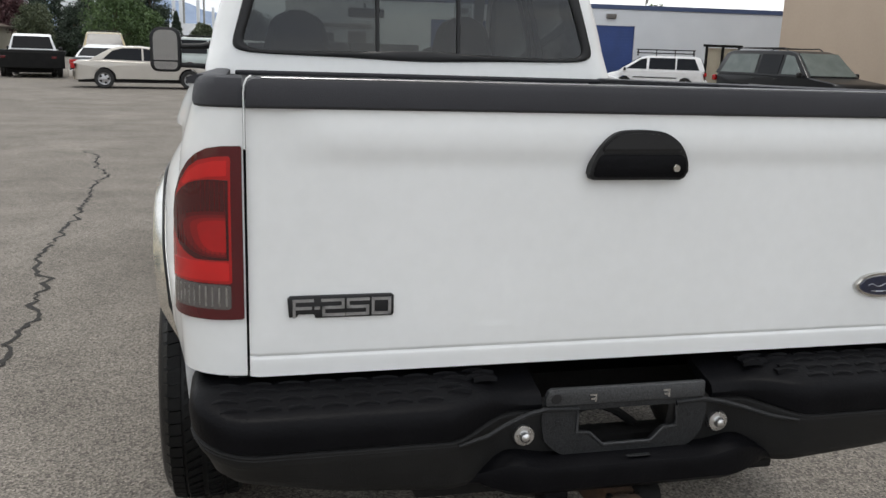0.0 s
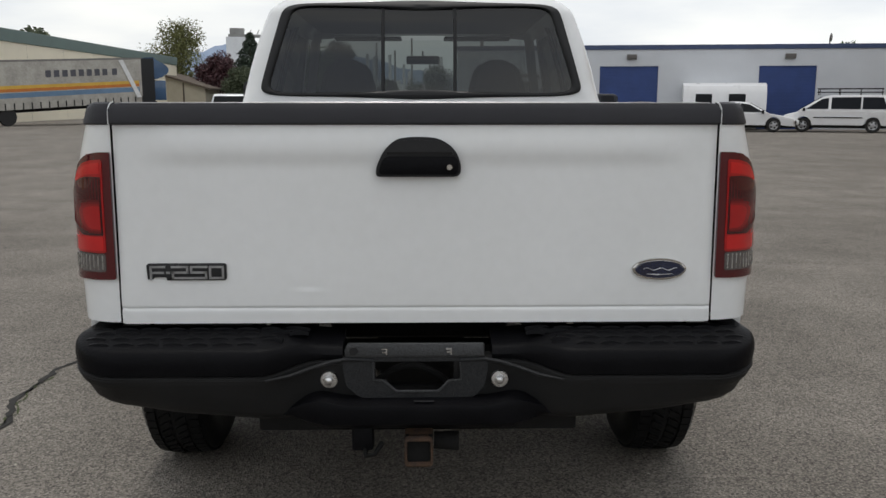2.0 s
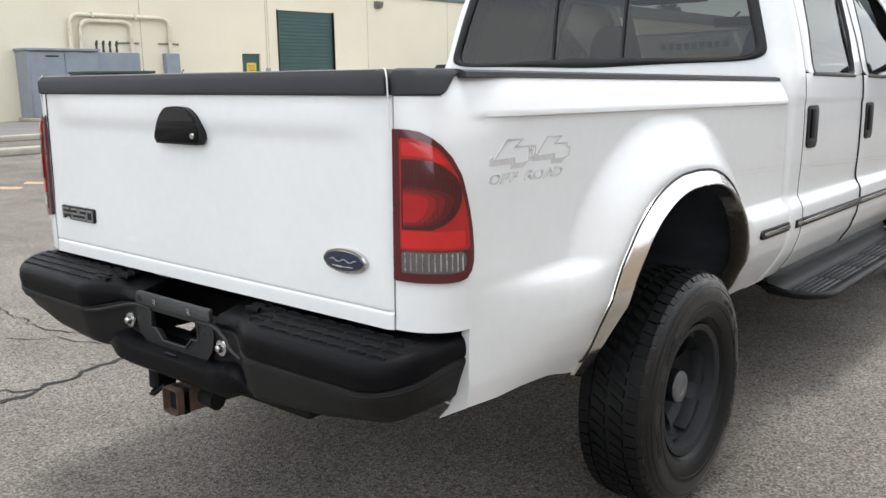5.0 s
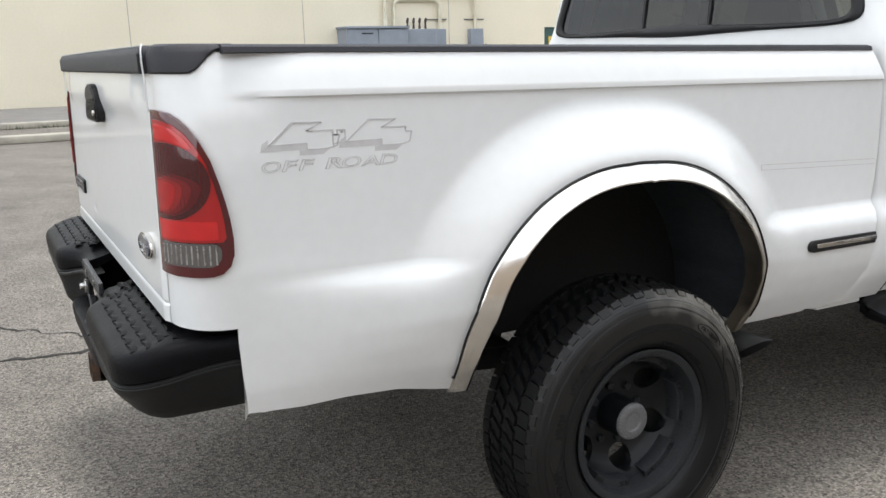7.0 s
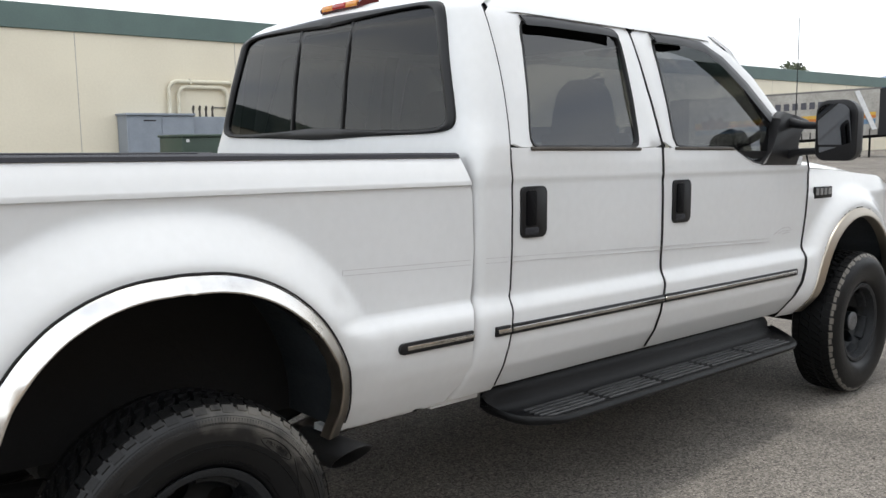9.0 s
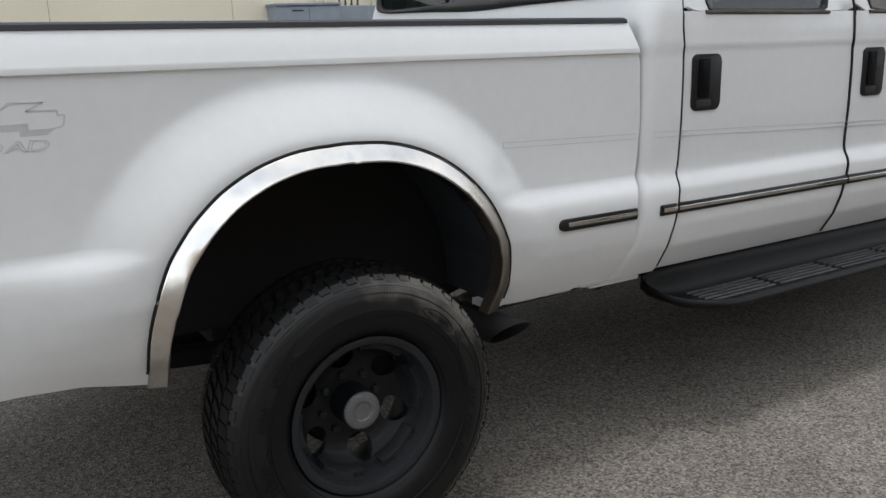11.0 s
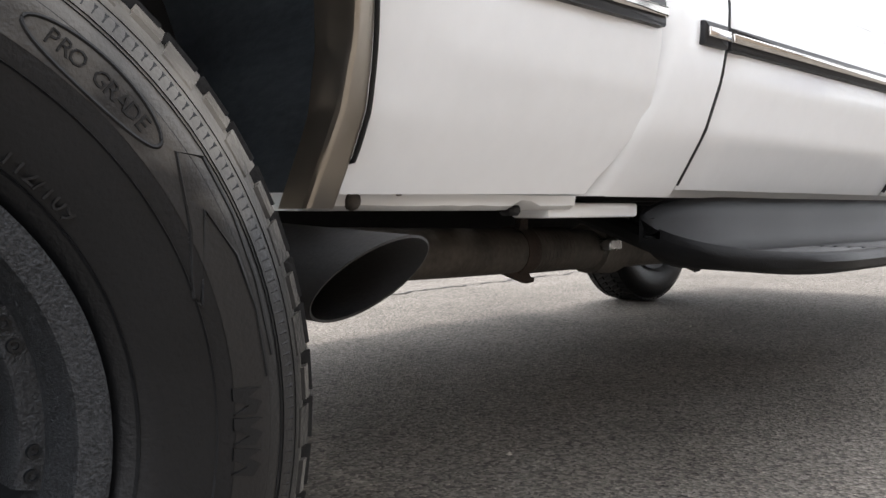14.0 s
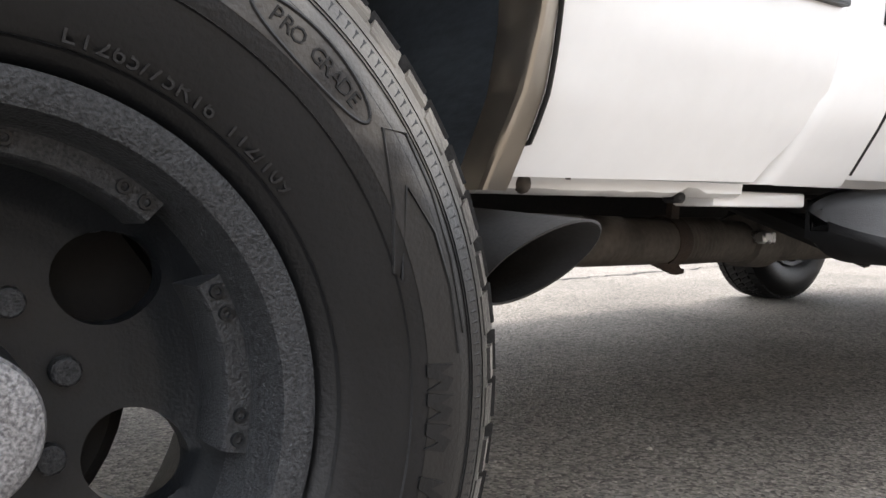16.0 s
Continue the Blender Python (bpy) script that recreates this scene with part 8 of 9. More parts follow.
for u in (9.2, 17.2):
    lm = part("wall_lamp", loft([[(u + a, -b, 3.72 + c) for a, c in ((-0.25, 0.13), (0.25, 0.13), (0.25, q), (-0.25, q))] for b, q in ((0, -0.13), (0.18, -0.1), (0.24, 0.02))]), GREYTRIM, wb, "box-shaped wall lamp")
part("roof_unit", boxed(4.3, 5.3, 2.0, 3.0, 4.05, 5.15, 0.02, 1), TAN, wb, "tan roof vent unit")
part("satellite_dish", turned([(0.0, 0.0), (0.13, 0.015), (0.22, 0.06)], 19.4, 1.0, 4.72, 20), GREYTRIM, wb, "small roof satellite dish")
part("dish_mast", tube([(19.4, 1.0, 4.05), (19.4, 1.0, 4.72)], 0.03, 6), GREYTRIM, wb)
part("chimney_pipe", tube([(1.2, 1.4, 4.0), (1.2, 1.4, 5.6)], 0.09, 8), GREYTRIM, wb)
off = part("lean_to", boxed(1.4, 4.3, -1.6, 0.0, 0, 2.65), WHITEWALL, wb, "low white lean-to office")
part("lean_to_roof", boxed(1.25, 4.4, -1.8, 0.0, 2.65, 2.82, 0.02, 1), GREYTRIM, wb)
part("office_window", boxed(1.75, 2.55, -1.63, -1.60, 1.75, 2.35), CARGLASS, wb)
part("window_mullion", boxed(2.13, 2.17, -1.65, -1.63, 1.75, 2.35), BARWHITE, wb)
ac = part("air_conditioner", boxed(3.25, 4.15, -1.95, -1.6, 1.85, 2.45, 0.02, 1), GREYTRIM, wb, "window air conditioner with grille")
for k in range(5):
    part("grille_slat", boxed(3.30, 4.10, -1.97, -1.95, 1.92 + 0.1 * k, 1.96 + 0.1 * k), SEAL, ac)
part("wall_vent", turned([(0.0, 0.02), (0.12, 0.02), (0.14, 0.0)], 2.85, -1.6, 2.1, 14), GREYTRIM, wb)

# ---- tall tan building ----
tb = tagged(empty("stucco_building"), "tall plain tan stucco building", "building")
part("wall", boxed(20.2, 45, -22, 29.2, 0, 9.0), TAN, tb)
part("parapet", boxed(20.15, 45.05, -22.05, 29.25, 9.0, 9.3), TAN, tb)
fr = tagged(empty("open_shed_frame"), "dark steel shed frame beside the tan building", "shed frame")
for x in (22.1, 23.0, 23.9):
    part("post", boxed(x, x + 0.10, 38.0, 38.1, 0, 2.25), DARK, fr)
part("beam", boxed(22.0, 24.1, 37.95, 38.15, 2.25, 2.37), DARK, fr)
part("panel", boxed(22.2, 23.9, 38.12, 38.18, 0.2, 2.2), SHEDWALL, fr)

# ---- tan shed past the trailer ----
sh = tagged(empty("yard_shed"), "low tan shed with a brown pitched roof", "shed")
part("wall", prism([(-34.0, 0), (-23.9, 0), (-23.9, 2.75), (-29.4, 4.35), (-34.0, 3.0)], "y", 92, 104), SHEDWALL, sh)
part("roof", prism([(-34.6, 2.85), (-29.4, 4.38), (-23.3, 2.60), (-23.3, 2.80), (-29.4, 4.60), (-34.6, 3.05)], "y", 91.5, 104.5), SHEDROOF, sh)
part("corner_post", boxed(-26.3, -26.15, 91.93, 91.99, 0, 3.35), SHEDROOF, sh)


# ---- parked vehicles ----
def arch_cut(pts_bottom, wheels, r, z0):
    """The lower edge of a body, from back to front, notched round its wheels."""
    out = [pts_bottom[0]]
    for yw in wheels:
        for k in range(9):
            a = math.pi - math.pi * k / 8
            out.append((yw + (r + 0.06) * math.cos(a), z0 + max(0.0, (r + 0.06) * math.sin(a) + (r - z0))))
    out.append(pts_bottom[1])
    return out


def vehicle(name, label, cat, m, paint, W, lower, upper, glass, wheels, r, roof_z, screen, back, lower_paint=None, rim=ALLOY, cabin_paint=None, panes=(CARGLASS,), screen_glass=CARGLASS):
    """A parked vehicle, y ahead. lower: outline of the body above its lower edge, front to back; upper: outline of the cabin; glass: side windows."""
    e = tagged(empty(name, m), label, cat)
    z0 = lower[0][1]
    bottom = arch_cut([(lower[-1][0], z0), (lower[0][0], z0)], wheels, r, z0)
    rounded_top = soften(lower[1:-1], 0.16, 4)
    outline = bottom[1:-1] + [lower[0]] + rounded_top + [lower[-1]]
    zlo, zhi = z0, max(p[1] for p in lower)
    ymid, half = (lower[0][0] + lower[-1][0]) / 2, abs(lower[0][0] - lower[-1][0]) / 2

    def slice_at(pts, x, pull, sink, zref):
        """One upright slice of a body, its ends drawn in and its top let down."""
        out = []
        for y, z in pts:
            t = (y - ymid) / half
            yy = y - math.copysign(pull * smooth(0.55, 1.0, abs(t)), t)
            out.append((x - math.copysign(0.035 * smooth(zlo + 0.25, zlo, z) + 0.03 * smooth(zhi - 0.35, zhi, z), x) * (abs(x) > 0.9 * W / 2), yy, z - sink * smooth(zref - 0.25, zref, z)))
        return out

    fr = [(-1.0, 0.17, 0.05), (-0.975, 0.11, 0.024), (-0.90, 0.06, 0.010), (-0.70, 0.02, 0.003), (0.0, 0.0, 0.0)]
    fr = fr + [(-f, p, q) for f, p, q in fr[-2::-1]]
    part("body", loft([slice_at(outline, f * W / 2, p, q, zhi) for f, p, q in fr]), paint, e)
    zb, zt = min(p[1] for p in upper), max(p[1] for p in upper)
    wx = lambda z, d=0.0: (W / 2 - 0.03 - 0.20 * (z - zb) / (zt - zb) + d)
    soft_up = [upper[0]] + soften(upper, 0.20, 4)[5:-5] + [upper[-1]]
    rings = []
    for f, q in ((-1.0, 0.04), (-0.96, 0.015), (-0.85, 0.004), (0.0, 0.0), (0.85, 0.004), (0.96, 0.015), (1.0, 0.04)):
        rings.append([(f * wx(z), y - math.copysign(q * 0.8, y - (upper[0][0] + upper[-1][0]) / 2), z - q * smooth(zb + 0.2, zt, z)) for y, z in soft_up])
    part("cabin", loft(rings), cabin_paint or paint, e)
    for gi, poly in enumerate(glass):
        for s in (1, -1):
            bm = bmesh.new()
            a = [bm.verts.new((s * wx(z, 0.012), y, z)) for y, z in poly]
            b = [bm.verts.new((s * wx(z, -0.02), y, z)) for y, z in poly]
            bm.faces.new(a)
            for i in range(len(poly)):
                j = (i + 1) % len(poly)
                bm.faces.new((a[i], a[j], b[j], b[i]))
            part("side_window", bm, panes[gi % len(panes)], e)
    for nm, seg in (("windscreen", screen), ("rear_window", back)):
        if seg:
            (ya, za), (yb, zb2) = seg
            d = 0.012 if nm == "windscreen" else -0.012
            bm = bmesh.new()
            ra = [bm.verts.new(p) for p in ((-wx(za) + 0.10, ya + d, za), (wx(za) - 0.10, ya + d, za), (wx(zb2) - 0.08, yb + d, zb2 + 0.01), (-wx(zb2) + 0.08, yb + d, zb2 + 0.01))]
            rb = [bm.verts.new((v.co.x, v.co.y - 2 * d, v.co.z - 0.02)) for v in ra]
            bm.faces.new(ra)
            for i in range(4):
                bm.faces.new((ra[i], ra[(i + 1) % 4], rb[(i + 1) % 4], rb[i]))
            part(nm, bm, screen_glass if nm == "windscreen" else CARGLASS, e)
    for yw in wheels:
        for s in (1, -1):
            w = empty("wheel")
            w.parent = e
            part("tyre", turned([(r * 0.62, 0.10), (r * 0.9, 0.11), (r, 0.07), (r, -0.07), (r * 0.9, -0.11), (r * 0.6, -0.10)], s * (W / 2 - 0.11), yw, r, 28, None, s), CARTYRE, w)
            part("rim", turned([(r * 0.64, 0.10), (r * 0.60, 0.085), (r * 0.5, 0.06), (r * 0.2, 0.075), (0.0, 0.078)], s * (W / 2 - 0.11), yw, r, 20, None, s), rim, w)
            for k in range(5):
                a = k * math.tau / 5
                part("rim_gap", prism([(yw + r * q * math.cos(a + o), r + r * q * math.sin(a + o)) for q, o in ((0.30, -0.25), (0.54, -0.28), (0.54, 0.28), (0.30, 0.25))], "x", s * (W / 2 - 0.052), s * (W / 2 - 0.040)), SEAL, w)
    yf, yb = max(p[0] for p in lower), min(p[0] for p in lower)
    zm = max(p[1] for p in lower if p[0] > yf - 0.25) - 0.18
    zr = max(p[1] for p in lower if p[0] < yb + 0.25) - 0.16
    for s in (1, -1):
        part("headlight", boxed(min(s * (W / 2 - 0.42), s * (W / 2 - 0.04)), max(s * (W / 2 - 0.42), s * (W / 2 - 0.04)), yf - 0.10, yf + 0.012, zm - 0.08, zm + 0.07, 0.02, 1), CLEARLENS, e)
        part("tail_lamp", boxed(min(s * (W / 2 - 0.30), s * (W / 2 + 0.006)), max(s * (W / 2 - 0.30), s * (W / 2 + 0.006)), yb - 0.012, yb + 0.12, zr - 0.11, zr + 0.07, 0.02, 1), REDLENS, e)
        part("door_mirror", boxed(min(s * (W / 2), s * (W / 2 + 0.16)), max(s * (W / 2), s * (W / 2 + 0.16)), screen[0][0] - 0.30, screen[0][0] - 0.18, zb - 0.02, zb + 0.14, 0.03, 1), SEAL, e)
        if lower_paint:
            part("lower_trim", boxed(min(s * (W / 2 - 0.01), s * (W / 2 + 0.012)), max(s * (W / 2 - 0.01), s * (W / 2 + 0.012)), wheels[0] + r + 0.1, wheels[-1] - r - 0.1, z0 + 0.02, z0 + 0.34, 0.006, 1), lower_paint, e)
    part("bumper", boxed(-W / 2 + 0.02, W / 2 - 0.02, yf - 0.06, yf + 0.06, z0 + 0.08, z0 + 0.30, 0.03, 2), lower_paint or paint, e)
    part("bumper", boxed(-W / 2 + 0.02, W / 2 - 0.02, yb - 0.06, yb + 0.06, z0 + 0.08, z0 + 0.30, 0.03, 2), lower_paint or paint, e)
    part("underside", boxed(-W / 2 + 0.1, W / 2 - 0.1, yb + 0.2, yf - 0.2, 0.20, z0 + 0.05), DARK, e)
    return e


def heading(x, y, dx, dy):
    """Stands a vehicle at x, y so that its front looks along dx, dy."""
    return pose(x, y, 0, 0, 0, math.degrees(math.atan2(-dx, dy)))


SEDAN_LOW = [(2.38, 0.28), (2.42, 0.50), (2.30, 0.66), (1.25, 0.86), (0.95, 0.90), (-1.30, 0.95), (-2.25, 0.92), (-2.42, 0.80), (-2.40, 0.28)]
SEDAN_UP = [(1.15, 0.88), (0.30, 1.36), (-0.15, 1.43), (-0.80, 1.42), (-1.25, 1.30), (-1.85, 0.93)]
SEDAN_GL = [[(0.88, 0.93), (0.28, 1.29), (-0.12, 1.35), (-0.12, 0.94)], [(-0.18, 0.94), (-0.18, 1.35), (-0.78, 1.34), (-1.12, 1.25), (-1.42, 0.97)]]


def sedan(m, paint, label, cabin_paint=None):
    return vehicle("sedan_car", label, "car", m, paint, 1.80, SEDAN_LOW, SEDAN_UP, SEDAN_GL, (-1.40, 1.38), 0.325, 1.43, ((1.10, 0.92), (0.32, 1.35)), ((-1.78, 0.97), (-1.27, 1.28)), cabin_paint=cabin_paint)


PICK_LOW = [(2.75, 0.42), (2.80, 0.62), (2.72, 1.02), (1.50, 1.10), (1.30, 1.12), (-0.45, 1.12), (-0.50, 1.10), (-2.70, 1.10), (-2.75, 0.42)]
PICK_UP = [(1.45, 1.10), (0.75, 1.72), (0.55, 1.78), (-0.25, 1.78), (-0.42, 1.70), (-0.48, 1.10)]
PICK_GL = [[(1.18, 1.16), (0.70, 1.64), (0.36, 1.68), (0.36, 1.16)], [(0.28, 1.16), (0.28, 1.68), (-0.26, 1.68), (-0.36, 1.16)]]


def pickup(m, paint, label, lower_paint=None, topper=None, name="parked_pickup"):
    e = vehicle(name, label, "pickup truck", m, paint, 1.95, PICK_LOW, PICK_UP, PICK_GL, (-1.65, 1.75), 0.38, 1.78, ((1.40, 1.15), (0.78, 1.69)), ((-0.49, 1.18), (-0.44, 1.66)), lower_paint)
    if topper:
        bm = loft([[(x, y, z) for x, y in ((-w, -2.70), (w, -2.70), (w, -0.50), (-w, -0.50))] for z, w in ((1.10, 0.96), (1.60, 0.88), (1.75, 0.80))])
        tp = part("canopy", bm, topper, e)
        for s in (1, -1):
            part("canopy_window", boxed(min(s * 0.90, s * 0.935), max(s * 0.90, s * 0.935), -2.3, -0.9, 1.22, 1.52), CARGLASS, tp)
    else:
        part("load_bed", boxed(-0.82, 0.82, -2.62, -0.55, 1.05, 1.112), DARK, e)
    return e


SUV_LOW = [(2.55, 0.42), (2.62, 0.62), (2.52, 0.98), (1.35, 1.10), (1.10, 1.14), (-2.40, 1.16), (-2.48, 1.05), (-2.50, 0.42)]
SUV_UP = [(1.25, 1.12), (0.55, 1.76), (0.25, 1.84), (-1.9, 1.84), (-2.2, 1.76), (-2.42, 1.14)]
SUV_GL = [[(1.0, 1.18), (0.5, 1.68), (0.20, 1.72), (0.20, 1.18)], [(0.12, 1.18), (0.12, 1.72), (-0.78, 1.73), (-0.78, 1.18)], [(-0.86, 1.18), (-0.86, 1.73), (-1.95, 1.73), (-2.15, 1.18)]]


def suv(m, paint, label, lower_paint=GREYTRIM, cabin_paint=None):
    e = vehicle("parked_suv", label, "car", m, paint, 1.98, SUV_LOW, SUV_UP, SUV_GL, (-1.62, 1.65), 0.385, 1.84, ((1.20, 1.16), (0.58, 1.75)), ((-2.41, 1.22), (-2.24, 1.70)), lower_paint, cabin_paint=cabin_paint)
    for s in (1, -1):
        part("roof_rail", tube([(s * 0.62, -1.9, 1.84), (s * 0.62, -1.8, 1.90), (s * 0.62, 0.0, 1.90), (s * 0.62, 0.1, 1.84)], 0.02, 6), SEAL, e)
    for y in (-1.5, -0.3):
        part("cross_bar", tube([(-0.62, y, 1.90), (0.62, y, 1.90)], 0.018, 6), SEAL, e)
    return e


LONG_LOW = [(2.55, 0.42), (2.62, 0.62), (2.54, 1.02), (1.40, 1.16), (1.10, 1.19), (-2.85, 1.21), (-2.98, 1.10), (-3.0, 0.42)]
LONG_UP = [(1.35, 1.16), (0.60, 1.84), (0.25, 1.93), (-2.35, 1.93), (-2.65, 1.84), (-2.92, 1.18)]
LONG_GL = [[(1.05, 1.23), (0.52, 1.76), (0.20, 1.80), (0.20, 1.23)], [(0.05, 1.23), (0.05, 1.80), (-0.85, 1.81), (-0.85, 1.23)], [(-1.00, 1.23), (-1.00, 1.81), (-2.35, 1.80), (-2.65, 1.23)]]


def long_suv(m):
    e = vehicle("parked_suv", "black suv with silver lower doors parked beside the tan building", "car", m, P_SUV, 2.0, LONG_LOW, LONG_UP, LONG_GL, (-1.72, 1.60), 0.41, 1.93, ((1.32, 1.21), (0.62, 1.84)), ((-2.90, 1.26), (-2.68, 1.80)), panes=(PALEGLASS, CARGLASS, PALEGLASS), screen_glass=PALEGLASS)
    for s in (1, -1):
        part("roof_rail", tube([(s * 0.66, -2.2, 1.93), (s * 0.66, -2.1, 1.99), (s * 0.66, -0.1, 2.00), (s * 0.66, 0.05, 1.93)], 0.022, 6), SEAL, e)
        for y0, y1, m2 in ((-0.02, 1.00, CLADDING), (-1.15, -0.05, SEAL)):
            part("door_cladding", boxed(min(s * 0.99, s * 1.016), max(s * 0.99, s * 1.016), y0, y1, 0.52, 0.84, 0.008, 1), m2, e)
        part("side_moulding", boxed(min(s * 0.99, s * 1.02), max(s * 0.99, s * 1.02), -1.15, 1.0, 0.84, 0.88, 0.006, 1), CLADDING, e)
        for y in (0.10, -0.92):
            part("door_handle", boxed(min(s * 1.0, s * 1.025), max(s * 1.0, s * 1.025), y - 0.16, y, 1.04, 1.09, 0.008, 1), SEAL, e)
    for y in (-1.7, -0.4):
        part("cross_bar", tube([(-0.66, y, 1.99), (0.66, y, 1.99)], 0.018, 6), SEAL, e)
    part("grille", boxed(-0.55, 0.55, 2.56, 2.635, 0.66, 0.92, 0.02, 1), DARK, e)
    return e


VAN_LOW = [(2.45, 0.32), (2.52, 0.55), (2.38, 0.80), (1.55, 1.02), (1.30, 1.04), (-2.30, 1.06), (-2.42, 0.95), (-2.45, 0.32)]
VAN_UP = [(1.75, 1.00), (0.70, 1.66), (0.30, 1.74), (-1.85, 1.74), (-2.15, 1.66), (-2.38, 1.04)]
VAN_GL = [[(1.40, 1.08), (0.72, 1.54), (0.42, 1.60), (0.42, 1.08)], [(0.30, 1.08), (0.30, 1.62), (-0.95, 1.63), (-0.95, 1.08)], [(-1.02, 1.08), (-1.02, 1.63), (-1.85, 1.62), (-2.10, 1.08)]]


def minivan(m):
    e = vehicle("minivan", "white minivan with a black steel roof rack", "van", m, P_WHITE, 1.85, VAN_LOW, VAN_UP, VAN_GL, (-1.50, 1.50), 0.34, 1.74, ((1.70, 1.05), (0.75, 1.64)), ((-2.37, 1.10), (-2.18, 1.60)), None)
    for s in (1, -1):
        part("door_stripe", boxed(min(s * 0.925, s * 0.935), max(s * 0.925, s * 0.935), -1.05, 1.05, 0.66, 0.71), SEAL, e)
        for z in (1.86, 2.02):
            part("rack_rail", tube([(s * 0.66, -1.85, z), (s * 0.66, 0.95, z)], 0.022, 6), DARK, e)
        for y in (-1.8, -0.9, 0.0, 0.9):
            part("rack_post", tube([(s * 0.66, y, 1.72), (s * 0.66, y, 2.02)], 0.018, 6), DARK, e)
    for y in (-1.8, -1.1, -0.4, 0.3, 0.9):
        part("rack_bar", tube([(-0.66, y, 1.86), (0.66, y, 1.86)], 0.018, 6), DARK, e)
    return e


long_suv(heading(16.02, 21.75, 0.117, -0.993))
minivan(heading(19.6, 38.4, -0.886, 0.463))
sedan(heading(9.75, 31.0, -0.93, 0.36), P_SILVER, "silver-green sedan car parked before the white workshop")
sedan(heading(8.7, 33.9, -0.95, 0.30), P_DARK, "black sedan car parked behind a silver sedan")
pickup(heading(8.4, 37.6, -0.97, 0.22), P_DARK, "old dark blue pickup truck with a pale roof")
pickup(heading(2.35, 27.5, -1.0, 0.03), P_DARK, "black pickup truck with tan lower sides and a canopy", P_BEIGE, P_DARK)
sedan(heading(-3.85, 30.4, 1.0, 0.10), P_BEIGE, "beige sedan car parked in the yard")
sedan(heading(-6.0, 37.0, 0.10, 0.995), P_DARK, "black sedan car with a pale roof", P_WHITE)
suv(heading(-6.9, 42.6, 0.148, -0.989) @ Matrix.Diagonal((1, 1, 1.08, 1)), P_GOLD, "gold suv parked in the yard", P_BEIGE)
pickup(heading(-3.9, 39.5, 0.98, 0.1), P_RED, "maroon pickup truck parked behind a beige sedan")
suv(heading(-1.2, 37.5, 1.0, 0.05), P_SILVER, "silver suv parked in the yard", P_SILVER)
suv(heading(0.5, 44.5, 1.0, 0.05), P_WHITE, "white van parked at the back of the yard", P_WHITE)
sedan(heading(3.2, 33.5, 1.0, -0.3), P_WHITE, "white sedan car parked behind a black pickup")
fb = pickup(heading(-9.46, 39.75, -0.144, 0.99), P_WHITE, "white pickup truck with a black flat bed, seen from behind", None, None, "flatbed_pickup")
part("flat_bed", boxed(-1.36, 1.36, -3.00, -0.55, 0.96, 1.10, 0.02, 1), DARK, fb)
part("bed_skirt", boxed(-1.34, 1.34, -3.03, -2.92, 0.40, 1.04, 0.02, 1), DARK, fb)
for x in (-1.08, 1.08):
    part("outer_tyre", turned([(0.0, 0.12), (0.28, 0.12), (0.37, 0.09), (0.38, 0.0), (0.37, -0.09), (0.0, -0.12)], x, -1.65, 0.38, 24), CARTYRE, fb)
for x in (-0.95, 0.95):
    part("bed_lamp", boxed(x - 0.10, x + 0.10, -3.05, -3.03, 0.78, 0.88, 0.01, 1), REDDARK, fb)
# white car and a round-topped camper
sedan(heading(15.3, 39.2, 0.95, -0.30), P_WHITE, "white sedan car parked beside an old camper")
cv = tagged(empty("camper_shell", heading(15.2, 41.8, 0.97, -0.25)), "old white round-topped camper trailer", "camper")
bm = loft([[(x, y, z) for x, z in ((-1.0, 0.6), (1.0, 0.6), (1.0, 1.9), (0.85, 2.2), (0.4, 2.35), (-0.4, 2.35), (-0.85, 2.2), (-1.0, 1.9))] for y in (-2.0, -1.9, 1.9, 2.0)])
part("body", bm, P_WHITE, cv)
for y in (-1.4, 0.2):
    for s in (1, -1):
        part("camper_window", boxed(min(s * 1.0, s * 1.02), max(s * 1.0, s * 1.02), y, y + 0.8, 1.35, 1.8), CARGLASS, cv)
for s in (1, -1):
    part("camper_wheel", turned([(0.0, 0.1), (0.2, 0.1), (0.33, 0.08), (0.33, -0.08), (0.0, -0.1)], s * 0.9, 0, 0.33, 20, None, s), CARTYRE, cv)
part("camper_step", boxed(-0.9, 0.9, -2.1, 2.1, 0.42, 0.62), DARK, cv)


